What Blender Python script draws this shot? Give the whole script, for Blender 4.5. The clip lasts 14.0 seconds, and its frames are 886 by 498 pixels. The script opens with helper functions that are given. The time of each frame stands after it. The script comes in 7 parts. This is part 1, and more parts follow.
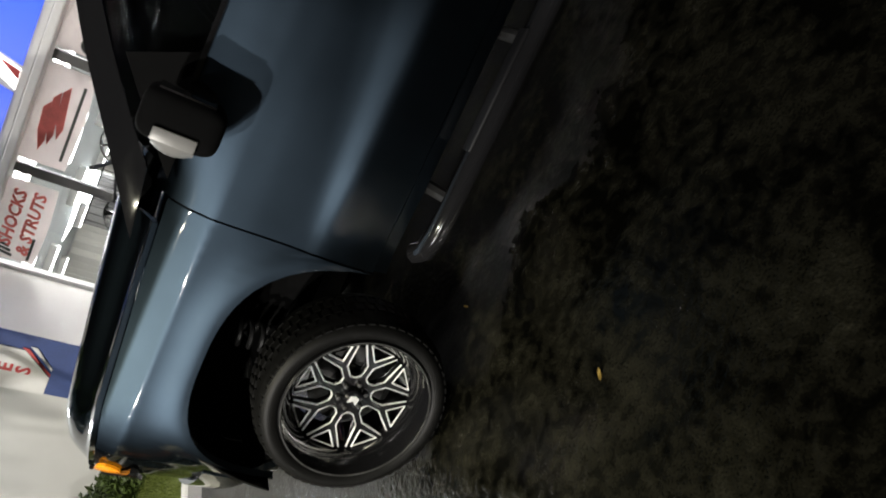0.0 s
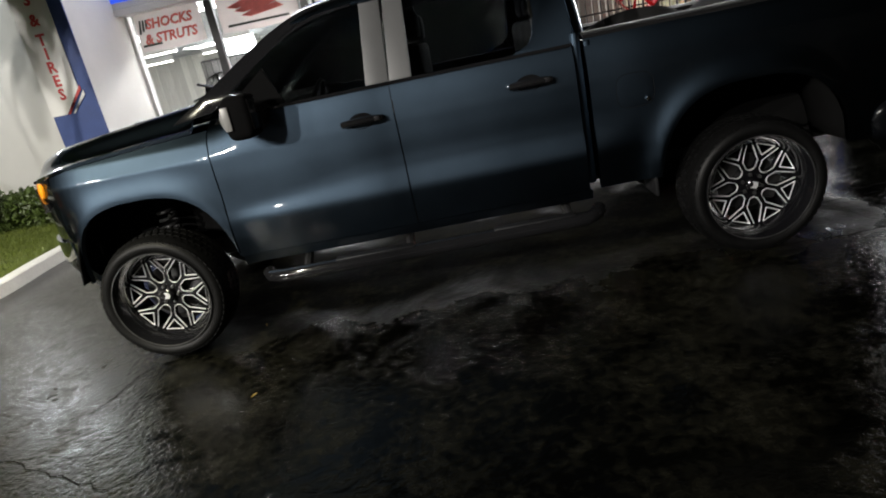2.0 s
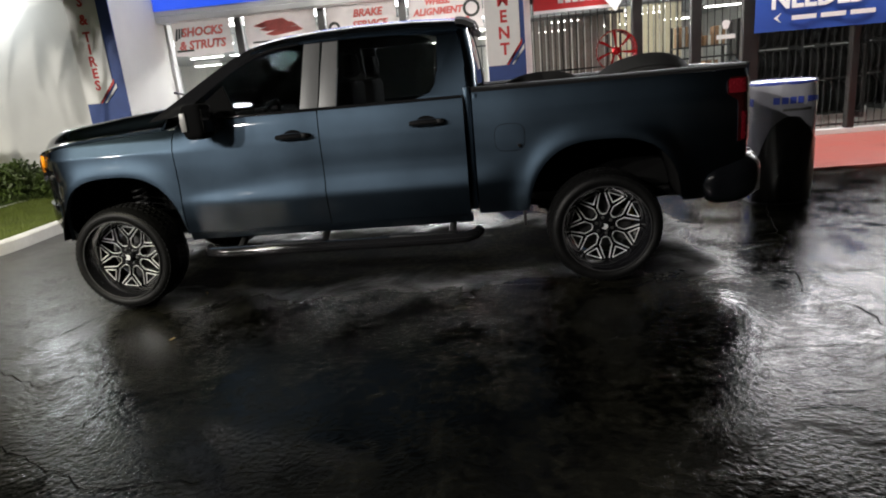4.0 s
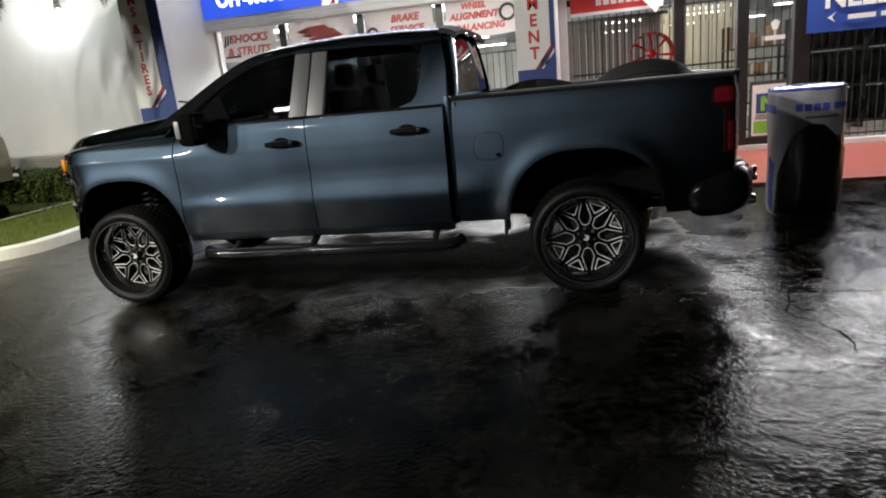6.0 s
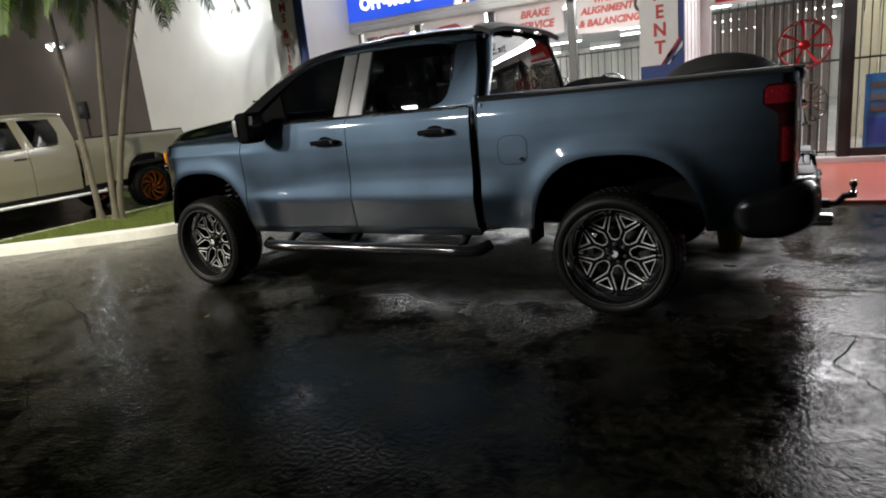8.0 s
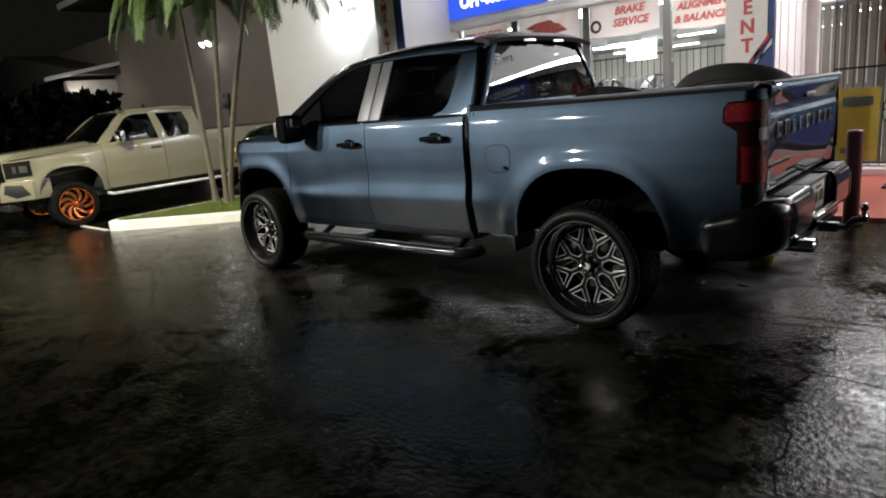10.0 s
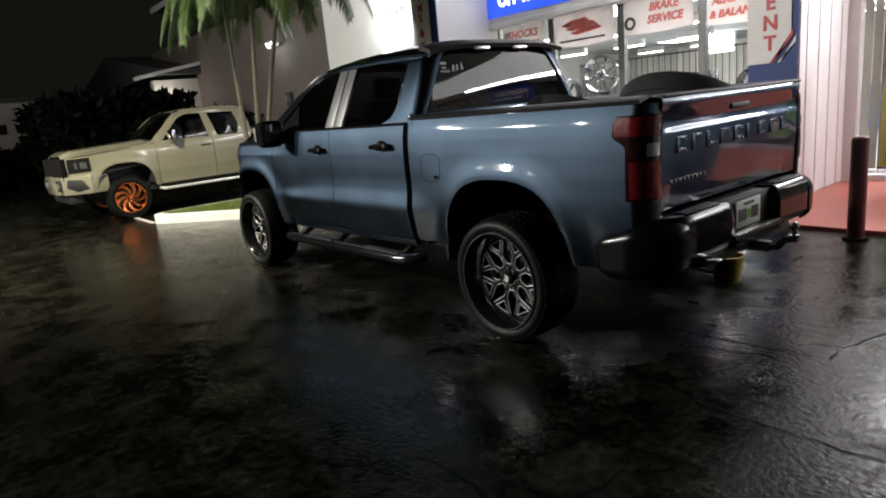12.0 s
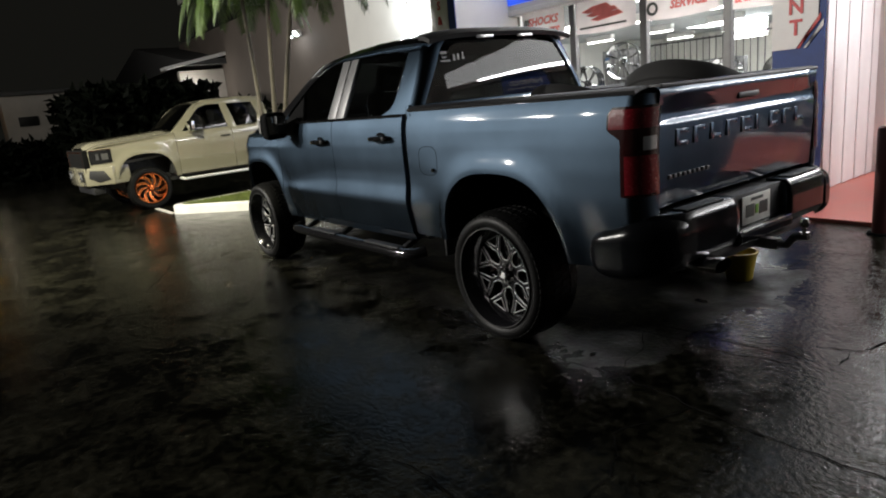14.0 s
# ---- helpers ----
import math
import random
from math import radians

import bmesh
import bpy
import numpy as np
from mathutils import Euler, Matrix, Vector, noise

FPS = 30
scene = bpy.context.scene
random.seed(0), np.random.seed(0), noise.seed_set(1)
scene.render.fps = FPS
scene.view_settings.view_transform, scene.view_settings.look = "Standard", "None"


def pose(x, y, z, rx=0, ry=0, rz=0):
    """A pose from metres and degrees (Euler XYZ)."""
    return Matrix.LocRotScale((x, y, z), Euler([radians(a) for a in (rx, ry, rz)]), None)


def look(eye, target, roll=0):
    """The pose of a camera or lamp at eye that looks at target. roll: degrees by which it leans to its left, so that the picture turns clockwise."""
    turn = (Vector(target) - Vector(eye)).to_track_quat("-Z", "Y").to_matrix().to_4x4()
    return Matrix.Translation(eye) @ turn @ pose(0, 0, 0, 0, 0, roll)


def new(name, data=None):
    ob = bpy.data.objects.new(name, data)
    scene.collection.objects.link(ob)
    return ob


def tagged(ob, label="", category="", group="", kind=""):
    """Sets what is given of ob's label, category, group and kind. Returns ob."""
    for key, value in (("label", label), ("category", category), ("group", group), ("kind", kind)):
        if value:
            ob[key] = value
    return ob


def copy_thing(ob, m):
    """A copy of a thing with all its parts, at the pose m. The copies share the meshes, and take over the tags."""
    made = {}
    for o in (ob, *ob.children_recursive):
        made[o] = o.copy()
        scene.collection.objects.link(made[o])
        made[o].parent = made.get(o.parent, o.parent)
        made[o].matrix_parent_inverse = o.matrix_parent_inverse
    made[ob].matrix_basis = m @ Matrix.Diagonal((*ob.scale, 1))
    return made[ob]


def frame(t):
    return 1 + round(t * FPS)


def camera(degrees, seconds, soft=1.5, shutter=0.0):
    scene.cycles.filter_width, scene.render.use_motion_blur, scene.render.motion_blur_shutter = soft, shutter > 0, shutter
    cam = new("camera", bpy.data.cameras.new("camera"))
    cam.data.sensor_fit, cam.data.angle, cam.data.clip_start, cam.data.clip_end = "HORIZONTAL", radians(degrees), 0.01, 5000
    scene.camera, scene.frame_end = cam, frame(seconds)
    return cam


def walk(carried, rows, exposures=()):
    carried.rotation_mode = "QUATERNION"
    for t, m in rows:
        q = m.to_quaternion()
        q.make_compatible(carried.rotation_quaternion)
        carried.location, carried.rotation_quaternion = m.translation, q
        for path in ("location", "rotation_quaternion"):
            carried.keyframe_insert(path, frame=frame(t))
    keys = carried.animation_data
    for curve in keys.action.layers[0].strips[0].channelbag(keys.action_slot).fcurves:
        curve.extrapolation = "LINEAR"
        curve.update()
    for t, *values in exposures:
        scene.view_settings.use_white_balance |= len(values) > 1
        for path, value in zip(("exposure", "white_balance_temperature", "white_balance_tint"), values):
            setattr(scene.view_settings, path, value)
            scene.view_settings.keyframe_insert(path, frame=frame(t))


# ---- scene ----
cam = camera(70.5, 14.0, soft=1.9)
PATH = [
    (0, (1.191, -2.174, 1.461), (0.848, -0.406, 0.593), -68.9),
    (0.5, (1.404, -2.605, 1.546), (1.063, -0.818, 0.715), -55.0),
    (1, (1.715, -2.932, 1.595), (1.392, -1.126, 0.798), -40.0),
    (1.5, (1.946, -3.275, 1.628), (1.68, -1.442, 0.874), -22.8),
    (2, (2.096, -3.636, 1.611), (1.953, -1.741, 0.987), -12.0),
    (2.5, (2.249, -3.926, 1.59), (2.131, -2.015, 1.013), -9.4),
    (3, (2.52, -4.162, 1.586), (2.391, -2.245, 1.032), -7.3),
    (5.5, (3.622, -4.589, 1.569), (3.252, -2.692, 1.056), -5.1),
    (6, (3.732, -4.377, 1.575), (3.29, -2.493, 1.069), -5.6),
    (6.5, (3.962, -4.136, 1.549), (3.336, -2.298, 1.072), -6.3),
    (7, (4.208, -3.985, 1.513), (3.446, -2.196, 1.046), -6.6),
    (7.5, (4.467, -3.943, 1.48), (3.635, -2.182, 1.024), -5.8),
    (8, (4.744, -3.842, 1.489), (3.771, -2.156, 1.029), -5.8),
    (8.5, (5.012, -3.738, 1.523), (3.9, -2.143, 1.055), -5.9),
    (11, (6.19, -3.027, 1.526), (4.757, -1.702, 1.091), -5.1),
    (11.5, (6.381, -2.795, 1.525), (4.892, -1.533, 1.088), -5.3),
    (12, (6.53, -2.648, 1.535), (5.012, -1.424, 1.091), -5.5),
    (12.5, (6.743, -2.614, 1.522), (5.18, -1.444, 1.089), -5.6),
    (13, (6.858, -2.56, 1.532), (5.28, -1.411, 1.097), -5.6),
    (13.5, (6.779, -2.519, 1.508), (5.196, -1.384, 1.054), -5.5),
    (14, (6.575, -2.413, 1.533), (5.005, -1.266, 1.063), -5.9),
]
# the clip's camera opens up a little at the start
EXPOSURES = ((0, 0.10), (1.5, 0.15), (3, 0.12), (5.5, -0.10), (8.0, -0.08), (11, 0.08), (14, 0.13))
walk(cam, [(t, look(eye, target, roll)) for t, eye, target, roll in PATH], EXPOSURES)

# ---- world and lights ----
world = bpy.data.worlds.new("night_sky")
scene.world = world
world.use_nodes = True
wn = world.node_tree.nodes
wn["Background"].inputs["Color"].default_value = (0.38, 0.37, 0.31, 1)
wn["Background"].inputs["Strength"].default_value = 0.015


def lamp(name, kind, m, energy, colour, size=0.3, size_y=None, spot=120, blend=0.6):
    data = bpy.data.lights.new(name, kind)
    data.energy, data.color = energy, colour
    if kind == "AREA":
        data.shape, data.size, data.size_y = "RECTANGLE", size, size_y or size
    else:
        data.shadow_soft_size = size
    if kind == "SPOT":
        data.spot_size, data.spot_blend = radians(spot), blend
    ob = new(name, data)
    ob.matrix_world = m
    return ob


WHITE, COOL, WARM = (0.985, 0.975, 0.995), (0.90, 0.96, 1), (1, 0.80, 0.55)
# twin floodlights on the long wall, and the next pair further along
for fx, power in ((-6.59, 43), (-6.21, 43), (-12.97, 9), (-12.59, 9)):
    lamp("floodlight_glow", "POINT", Matrix.Translation((fx, 6.52, 3.84)), power, COOL, 0.08)
# car park lamps on tall poles on the street side
lamp("pole_lamp_light", "SPOT", look((-1.33, -3.61, 5.70), (-4.0, -1.3, 0)), 4600, (1, 0.95, 0.72), 0.10, spot=98, blend=1.0)
for sx, sy, sz, power in ((-9.0, -12.5, 7.0, 1500), (-12.4, -11.8, 7.4, 760), (-5.6, -14.2, 7.2, 680)):
    lamp("street_lamp_light", "AREA", look((sx, sy, sz), (1.5, 0.0, 1.0)), power, (1, 0.96, 0.90), 0.30, 0.13)
# shop ceiling; then two added lamps without fittings to brighten the forecourt
for cx, cy, power in ((-1.4, 9.2, 180), (2.0, 9.2, 330), (0.8, 17.0, 480), (-6.4, 13.0, 300), (-6.4, 21.0, 380), (4.5, 7.85, 6), (5.9, 9.0, 17), (8.2, 8.4, 12), (7.5, 18.0, 22)):
    lamp("shop_light", "AREA", look((cx, cy, 3.12), (cx, cy, 0)), power, WHITE, 2.2, 1.6)
lamp("sign_strip_light", "AREA", look((0, 6.0, 4.6), (0.2, 3.2, 0)), 60, WHITE, 5.0, 0.3)
lamp("soffit_light", "AREA", look((7.2, 6.62, 3.02), (7.2, 2.4, 0)), 235, WHITE, 6.0, 0.2)

# ---- materials ----


def material(name, colour, rough=0.5, metal=0.0, vary=0.15, scale=6.0, fine=60.0, bump=0.1, coat=0.0, transmit=0.0, emit=0.0,
             colour2=None, rough_vary=0.1, random_tint=0.0, distance=0.004):
    m = bpy.data.materials.new(name)
    m.use_nodes = True
    n, l = m.node_tree.nodes, m.node_tree.links
    p = n["Principled BSDF"]
    tc = n.new("ShaderNodeTexCoord")
    big = n.new("ShaderNodeTexNoise")
    big.inputs["Scale"].default_value, big.inputs["Detail"].default_value = scale, 5
    small = n.new("ShaderNodeTexNoise")
    small.inputs["Scale"].default_value, small.inputs["Detail"].default_value = fine, 3
    l.new(tc.outputs["Object"], big.inputs["Vector"])
    l.new(tc.outputs["Object"], small.inputs["Vector"])
    both = n.new("ShaderNodeMath")
    both.operation = "MULTIPLY_ADD"
    both.inputs[1].default_value = 0.35
    l.new(small.outputs["Fac"], both.inputs[0])
    half = n.new("ShaderNodeMath")
    half.operation = "MULTIPLY"
    half.inputs[1].default_value = 0.65
    l.new(big.outputs["Fac"], half.inputs[0])
    l.new(half.outputs[0], both.inputs[2])
    ramp = n.new("ShaderNodeMapRange")
    ramp.inputs["From Min"].default_value, ramp.inputs["From Max"].default_value = 0.3, 0.7
    l.new(both.outputs[0], ramp.inputs["Value"])
    mix = n.new("ShaderNodeMix")
    mix.data_type = "RGBA"
    dark = colour2 or tuple(c * (1 - vary) for c in colour)
    light = colour if colour2 else tuple(min(1, c * (1 + vary * 0.6)) for c in colour)
    mix.inputs["A"].default_value, mix.inputs["B"].default_value = (*dark, 1), (*light, 1)
    l.new(ramp.outputs[0], mix.inputs["Factor"])
    out = mix.outputs["Result"]
    if random_tint:
        info = n.new("ShaderNodeObjectInfo")
        hsv = n.new("ShaderNodeHueSaturation")
        r = n.new("ShaderNodeMapRange")
        r.inputs["To Min"].default_value, r.inputs["To Max"].default_value = 1 - random_tint, 1 + random_tint
        l.new(info.outputs["Random"], r.inputs["Value"])
        l.new(r.outputs[0], hsv.inputs["Value"])
        l.new(out, hsv.inputs["Color"])
        out = hsv.outputs["Color"]
    l.new(out, p.inputs["Base Color"])
    rr = n.new("ShaderNodeMapRange")
    rr.inputs["To Min"].default_value, rr.inputs["To Max"].default_value = max(0.01, rough - rough_vary), min(1, rough + rough_vary)
    l.new(both.outputs[0], rr.inputs["Value"])
    l.new(rr.outputs[0], p.inputs["Roughness"])
    p.inputs["Metallic"].default_value = metal
    p.inputs["Coat Weight"].default_value, p.inputs["Coat Roughness"].default_value = coat, 0.03
    p.inputs["Transmission Weight"].default_value = transmit
    if emit:
        l.new(out, p.inputs["Emission Color"])
        p.inputs["Emission Strength"].default_value = emit
    if bump:
        b = n.new("ShaderNodeBump")
        b.inputs["Strength"].default_value, b.inputs["Distance"].default_value = bump, distance
        l.new(both.outputs[0], b.inputs["Height"])
        l.new(b.outputs[0], p.inputs["Normal"])
    return m


def wet_asphalt():
    m = bpy.data.materials.new("wet_asphalt")
    m.use_nodes = True
    n, l = m.node_tree.nodes, m.node_tree.links
    p = n["Principled BSDF"]
    tc = n.new("ShaderNodeTexCoord")

    def tex(scale, detail, dist=0.0):
        t = n.new("ShaderNodeTexNoise")
        t.inputs["Scale"].default_value, t.inputs["Detail"].default_value, t.inputs["Distortion"].default_value = scale, detail, dist
        l.new(tc.outputs["Object"], t.inputs["Vector"])
        return t.outputs["Fac"]

    def remap(v, a, b, c, d, clamp=True):
        r = n.new("ShaderNodeMapRange")
        r.clamp = clamp
        for key, value in (("From Min", a), ("From Max", b), ("To Min", c), ("To Max", d)):
            r.inputs[key].default_value = value
        l.new(v, r.inputs["Value"])
        return r.outputs[0]

    def maths(op, a, b=0):
        k = n.new("ShaderNodeMath")
        k.operation = op
        for i, v in enumerate((a, b)):
            if isinstance(v, (int, float)):
                k.inputs[i].default_value = v
            else:
                l.new(v, k.inputs[i])
        return k.outputs[0]

    wide, mid, patch, grit = tex(0.5, 4, 0.4), tex(3.2, 10, 0.5), tex(17, 8, 0.3), tex(120, 3)
    total = maths("ADD", maths("MULTIPLY", wide, 0.20), maths("ADD", maths("MULTIPLY", mid, 0.42), maths("MULTIPLY", patch, 0.38)))
    mix = n.new("ShaderNodeMix")
    mix.data_type = "RGBA"
    mix.inputs["A"].default_value, mix.inputs["B"].default_value = (0.0016, 0.0016, 0.0011, 1), (0.019, 0.018, 0.0120, 1)
    l.new(remap(total, 0.45, 0.65, 0, 1), mix.inputs["Factor"])
    speck = n.new("ShaderNodeMix")
    speck.data_type, speck.blend_type = "RGBA", "MULTIPLY"
    speck.inputs["Factor"].default_value = 0.8
    l.new(mix.outputs["Result"], speck.inputs["A"])
    g = n.new("ShaderNodeCombineColor")
    for k in "Red", "Green", "Blue":
        l.new(remap(grit, 0.3, 0.7, 0.45, 1.6), g.inputs[k])
    l.new(g.outputs[0], speck.inputs["B"])
    l.new(speck.outputs["Result"], p.inputs["Base Color"])
    # a thin film of water everywhere, deeper in the low places
    wet = remap(total, 0.42, 0.60, 0.0, 1.0)
    # shade below the parked pickup is put in: rougher, hardly reflecting, in patches
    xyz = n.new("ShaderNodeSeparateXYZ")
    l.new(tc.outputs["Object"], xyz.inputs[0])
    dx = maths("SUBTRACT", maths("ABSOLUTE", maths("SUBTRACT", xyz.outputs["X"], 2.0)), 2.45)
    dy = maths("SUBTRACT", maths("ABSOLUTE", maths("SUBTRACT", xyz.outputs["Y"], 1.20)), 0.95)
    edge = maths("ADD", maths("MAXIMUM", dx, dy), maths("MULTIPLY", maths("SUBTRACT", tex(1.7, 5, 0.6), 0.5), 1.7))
    under_shade = remap(edge, -0.30, 0.30, 1.0, 0.0)
    l.new(maths("ADD", remap(wet, 0, 1, 0.03, 0.22), maths("MULTIPLY", under_shade, 0.75)), p.inputs["Roughness"])
    l.new(remap(under_shade, 0, 1, 0.18, 0.01), p.inputs["Specular IOR Level"])
    bump = n.new("ShaderNodeBump")
    bump.inputs["Distance"].default_value = 0.0075
    l.new(remap(wet, 0, 1, 0.25, 1.0), bump.inputs["Strength"])
    l.new(maths("ADD", maths("MULTIPLY", tex(34, 4), 0.80), maths("ADD", maths("MULTIPLY", grit, 0.26), maths("MULTIPLY", patch, 0.30))), bump.inputs["Height"])
    l.new(bump.outputs[0], p.inputs["Normal"])
    return m


def flake_paint(name, colour, rough):
    """Metallic flake under clear lacquer."""
    m = bpy.data.materials.new(name)
    m.use_nodes = True
    n, l = m.node_tree.nodes, m.node_tree.links
    n.remove(n["Principled BSDF"])
    tc, flake, dust = n.new("ShaderNodeTexCoord"), n.new("ShaderNodeTexNoise"), n.new("ShaderNodeTexNoise")
    flake.inputs["Scale"].default_value, dust.inputs["Scale"].default_value, dust.inputs["Detail"].default_value = 700, 2.2, 6
    r = n.new("ShaderNodeMapRange")
    for key, value in (("From Min", 0.3), ("From Max", 0.7), ("To Min", 0.82), ("To Max", 1.15)):
        r.inputs[key].default_value = value
    tint = n.new("ShaderNodeHueSaturation")
    tint.inputs["Color"].default_value = (*colour, 1)
    base, lacquer, mix, fres = n.new("ShaderNodeBsdfAnisotropic"), n.new("ShaderNodeBsdfAnisotropic"), n.new("ShaderNodeMixShader"), n.new("ShaderNodeFresnel")
    base.distribution = "BECKMANN"
    base.inputs["Roughness"].default_value, lacquer.inputs["Roughness"].default_value = rough, 0.05
    lacquer.inputs["Color"].default_value = (1, 1, 1, 1)
    fres.inputs["IOR"].default_value = 1.5
    both = n.new("ShaderNodeMath")
    both.operation = "ADD"
    half = n.new("ShaderNodeMath")
    half.operation = "MULTIPLY"
    half.inputs[1].default_value = 0.3
    for t in flake, dust:
        l.new(tc.outputs["Object"], t.inputs["Vector"])
    l.new(flake.outputs["Fac"], half.inputs[0])
    l.new(half.outputs[0], both.inputs[0])
    l.new(dust.outputs["Fac"], both.inputs[1])
    off = n.new("ShaderNodeMath")
    off.operation = "SUBTRACT"
    off.inputs[1].default_value = 0.15
    l.new(both.outputs[0], off.inputs[0])
    l.new(off.outputs[0], r.inputs["Value"])
    l.new(r.outputs[0], tint.inputs["Value"])
    l.new(tint.outputs["Color"], base.inputs["Color"])
    l.new(fres.outputs[0], mix.inputs["Fac"])
    l.new(base.outputs[0], mix.inputs[1])
    l.new(lacquer.outputs[0], mix.inputs[2])
    l.new(mix.outputs[0], n["Material Output"].inputs["Surface"])
    return m


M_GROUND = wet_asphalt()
M_CRACK = material("crack_dark", (0.0015, 0.0015, 0.0015), 0.95, vary=0.3)
M_CRACK.node_tree.nodes["Principled BSDF"].inputs["Specular IOR Level"].default_value = 0.05
M_PINK = material("pink_painted_concrete", (0.52, 0.135, 0.105), 0.32, vary=0.22, scale=2.5, fine=50, bump=0.15, rough_vary=0.15)
M_STUCCO = material("white_stucco", (0.74, 0.73, 0.69), 0.8, vary=0.10, scale=1.2, fine=120, bump=0.35)
M_TRIM = material("white_trim", (0.78, 0.77, 0.75), 0.45, vary=0.08, scale=4)
M_SHUTTER = material("white_metal_cladding", (0.88, 0.85, 0.85), 0.4, vary=0.08, scale=3)
M_BLUE = material("blue_sign_paint", (0.035, 0.085, 0.36), 0.4, vary=0.12, scale=3)
M_NAVY = material("navy_wall_paint", (0.035, 0.07, 0.24), 0.6, vary=0.25, scale=3)
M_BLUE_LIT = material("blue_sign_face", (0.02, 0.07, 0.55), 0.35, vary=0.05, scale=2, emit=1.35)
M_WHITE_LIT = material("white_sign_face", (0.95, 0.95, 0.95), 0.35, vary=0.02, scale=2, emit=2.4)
M_FASCIA = material("white_fascia_face", (0.95, 0.95, 0.95), 0.35, vary=0.02, scale=2, emit=3.6)
M_WHITE = material("white_vinyl", (0.82, 0.81, 0.79), 0.45, vary=0.06, scale=5)
M_RED = material("red_vinyl", (0.60, 0.045, 0.045), 0.45, vary=0.12, scale=8)
M_BANNERRED = material("faded_red_print", (0.78, 0.17, 0.15), 0.6, vary=0.2, scale=10)
M_BANNER = material("white_banner_cloth", (0.66, 0.645, 0.63), 0.6, vary=0.08, scale=4)
_n, _l = M_BANNER.node_tree.nodes, M_BANNER.node_tree.links
_tr, _mix = _n.new("ShaderNodeBsdfTranslucent"), _n.new("ShaderNodeMixShader")
_tr.inputs["Color"].default_value = (0.85, 0.80, 0.78, 1)
_mix.inputs["Fac"].default_value = 0.55
_l.new(_n["Principled BSDF"].outputs[0], _mix.inputs[1])
_l.new(_tr.outputs[0], _mix.inputs[2])
_l.new(_mix.outputs[0], _n["Material Output"].inputs["Surface"])
M_MULLION = material("dark_bronze_aluminium", (0.035, 0.033, 0.032), 0.4, metal=0.4, vary=0.2)
M_GREYFRAME = material("grey_aluminium", (0.13, 0.128, 0.125), 0.42, metal=0.3, vary=0.12)
M_BARS = material("black_iron", (0.02, 0.02, 0.02), 0.5, metal=0.3, vary=0.2)
M_SHOPWALL = material("pale_panel_wall", (0.62, 0.62, 0.59), 0.6, vary=0.12, scale=1.5)
M_SHOPCEIL = material("grey_ceiling_board", (0.30, 0.32, 0.32), 0.7, vary=0.1, scale=2)
M_SHOPFLOOR = material("pale_shop_floor", (0.45, 0.44, 0.42), 0.25, vary=0.12, scale=2)
M_TUBE = material("lit_tube", (1, 0.98, 0.95), 0.3, vary=0.0, emit=22.0, bump=0)
M_FLOOD = material("lit_flood_lens", (0.92, 0.97, 1), 0.2, vary=0.0, emit=60.0, bump=0)
M_GRASS = material("grass_blade", (0.095, 0.125, 0.013), 0.6, vary=0.4, scale=5, random_tint=0.0)
M_SOIL = material("lawn_soil", (0.06, 0.09, 0.025), 0.9, vary=0.4, scale=12)
M_KERB = material("white_kerb_paint", (0.60, 0.59, 0.565), 0.6, vary=0.2, scale=3, fine=40, bump=0.3)
M_LINE = material("worn_white_line", (0.5, 0.49, 0.46), 0.6, vary=0.3, scale=8)
M_LEAF = material("hedge_leaf", (0.065, 0.10, 0.02), 0.5, vary=0.5, scale=8)
M_FROND = material("palm_leaflet", (0.050, 0.092, 0.011), 0.5, vary=0.35, scale=6)
M_TRUNK = material("palm_bark", (0.095, 0.083, 0.06), 0.8, vary=0.35, scale=9, fine=70, bump=0.6)
M_POST = material("maroon_post_paint", (0.115, 0.022, 0.018), 0.4, vary=0.25, scale=5)
M_PAINT = flake_paint("blue_grey_metallic_paint", (0.041, 0.060, 0.083), 0.52)
M_BLACKPAINT = material("gloss_black_paint", (0.012, 0.012, 0.013), 0.12, vary=0.1, coat=1.0, rough_vary=0.05, bump=0.02)
M_PLASTIC = material("black_textured_plastic", (0.009, 0.009, 0.010), 0.55, vary=0.2, scale=20, fine=300, bump=0.2)
M_RUBBER = material("tyre_rubber", (0.004, 0.004, 0.004), 0.50, vary=0.3, scale=12, fine=160, bump=0.25, rough_vary=0.12)
M_RUBBER.node_tree.nodes["Principled BSDF"].inputs["Specular IOR Level"].default_value = 0.2
M_TYRE = material("dull_tyre_rubber", (0.014, 0.014, 0.014), 0.8, vary=0.3, scale=12, fine=160, bump=0.25)
M_WHEEL = material("gloss_black_wheel", (0.006, 0.006, 0.007), 0.14, vary=0.1, coat=0.35, bump=0.0)
M_MILLED = material("milled_aluminium", (0.94, 0.94, 0.95), 0.32, metal=0.5, vary=0.08, scale=20)
M_CHROME = material("chrome", (0.85, 0.85, 0.86), 0.06, metal=1.0, vary=0.04, rough_vary=0.03, bump=0)
M_SATIN = material("satin_pillar_film", (0.19, 0.19, 0.19), 0.45, metal=0.3, vary=0.06, scale=5)
M_CAP = material("pale_mirror_cap", (0.30, 0.295, 0.28), 0.4, metal=0.2, vary=0.08, scale=8)
M_STEEL = material("dark_steel", (0.10, 0.10, 0.10), 0.45, metal=0.8, vary=0.3, scale=15)
M_TAIL = material("red_tail_lens", (0.016, 0.0009, 0.0012), 0.2, metal=0.0, vary=0.35, scale=9, coat=1.0, bump=0)
M_BUMPER = material("black_bumper_plastic", (0.003, 0.0034, 0.0042), 0.20, vary=0.2, scale=12, bump=0.05)
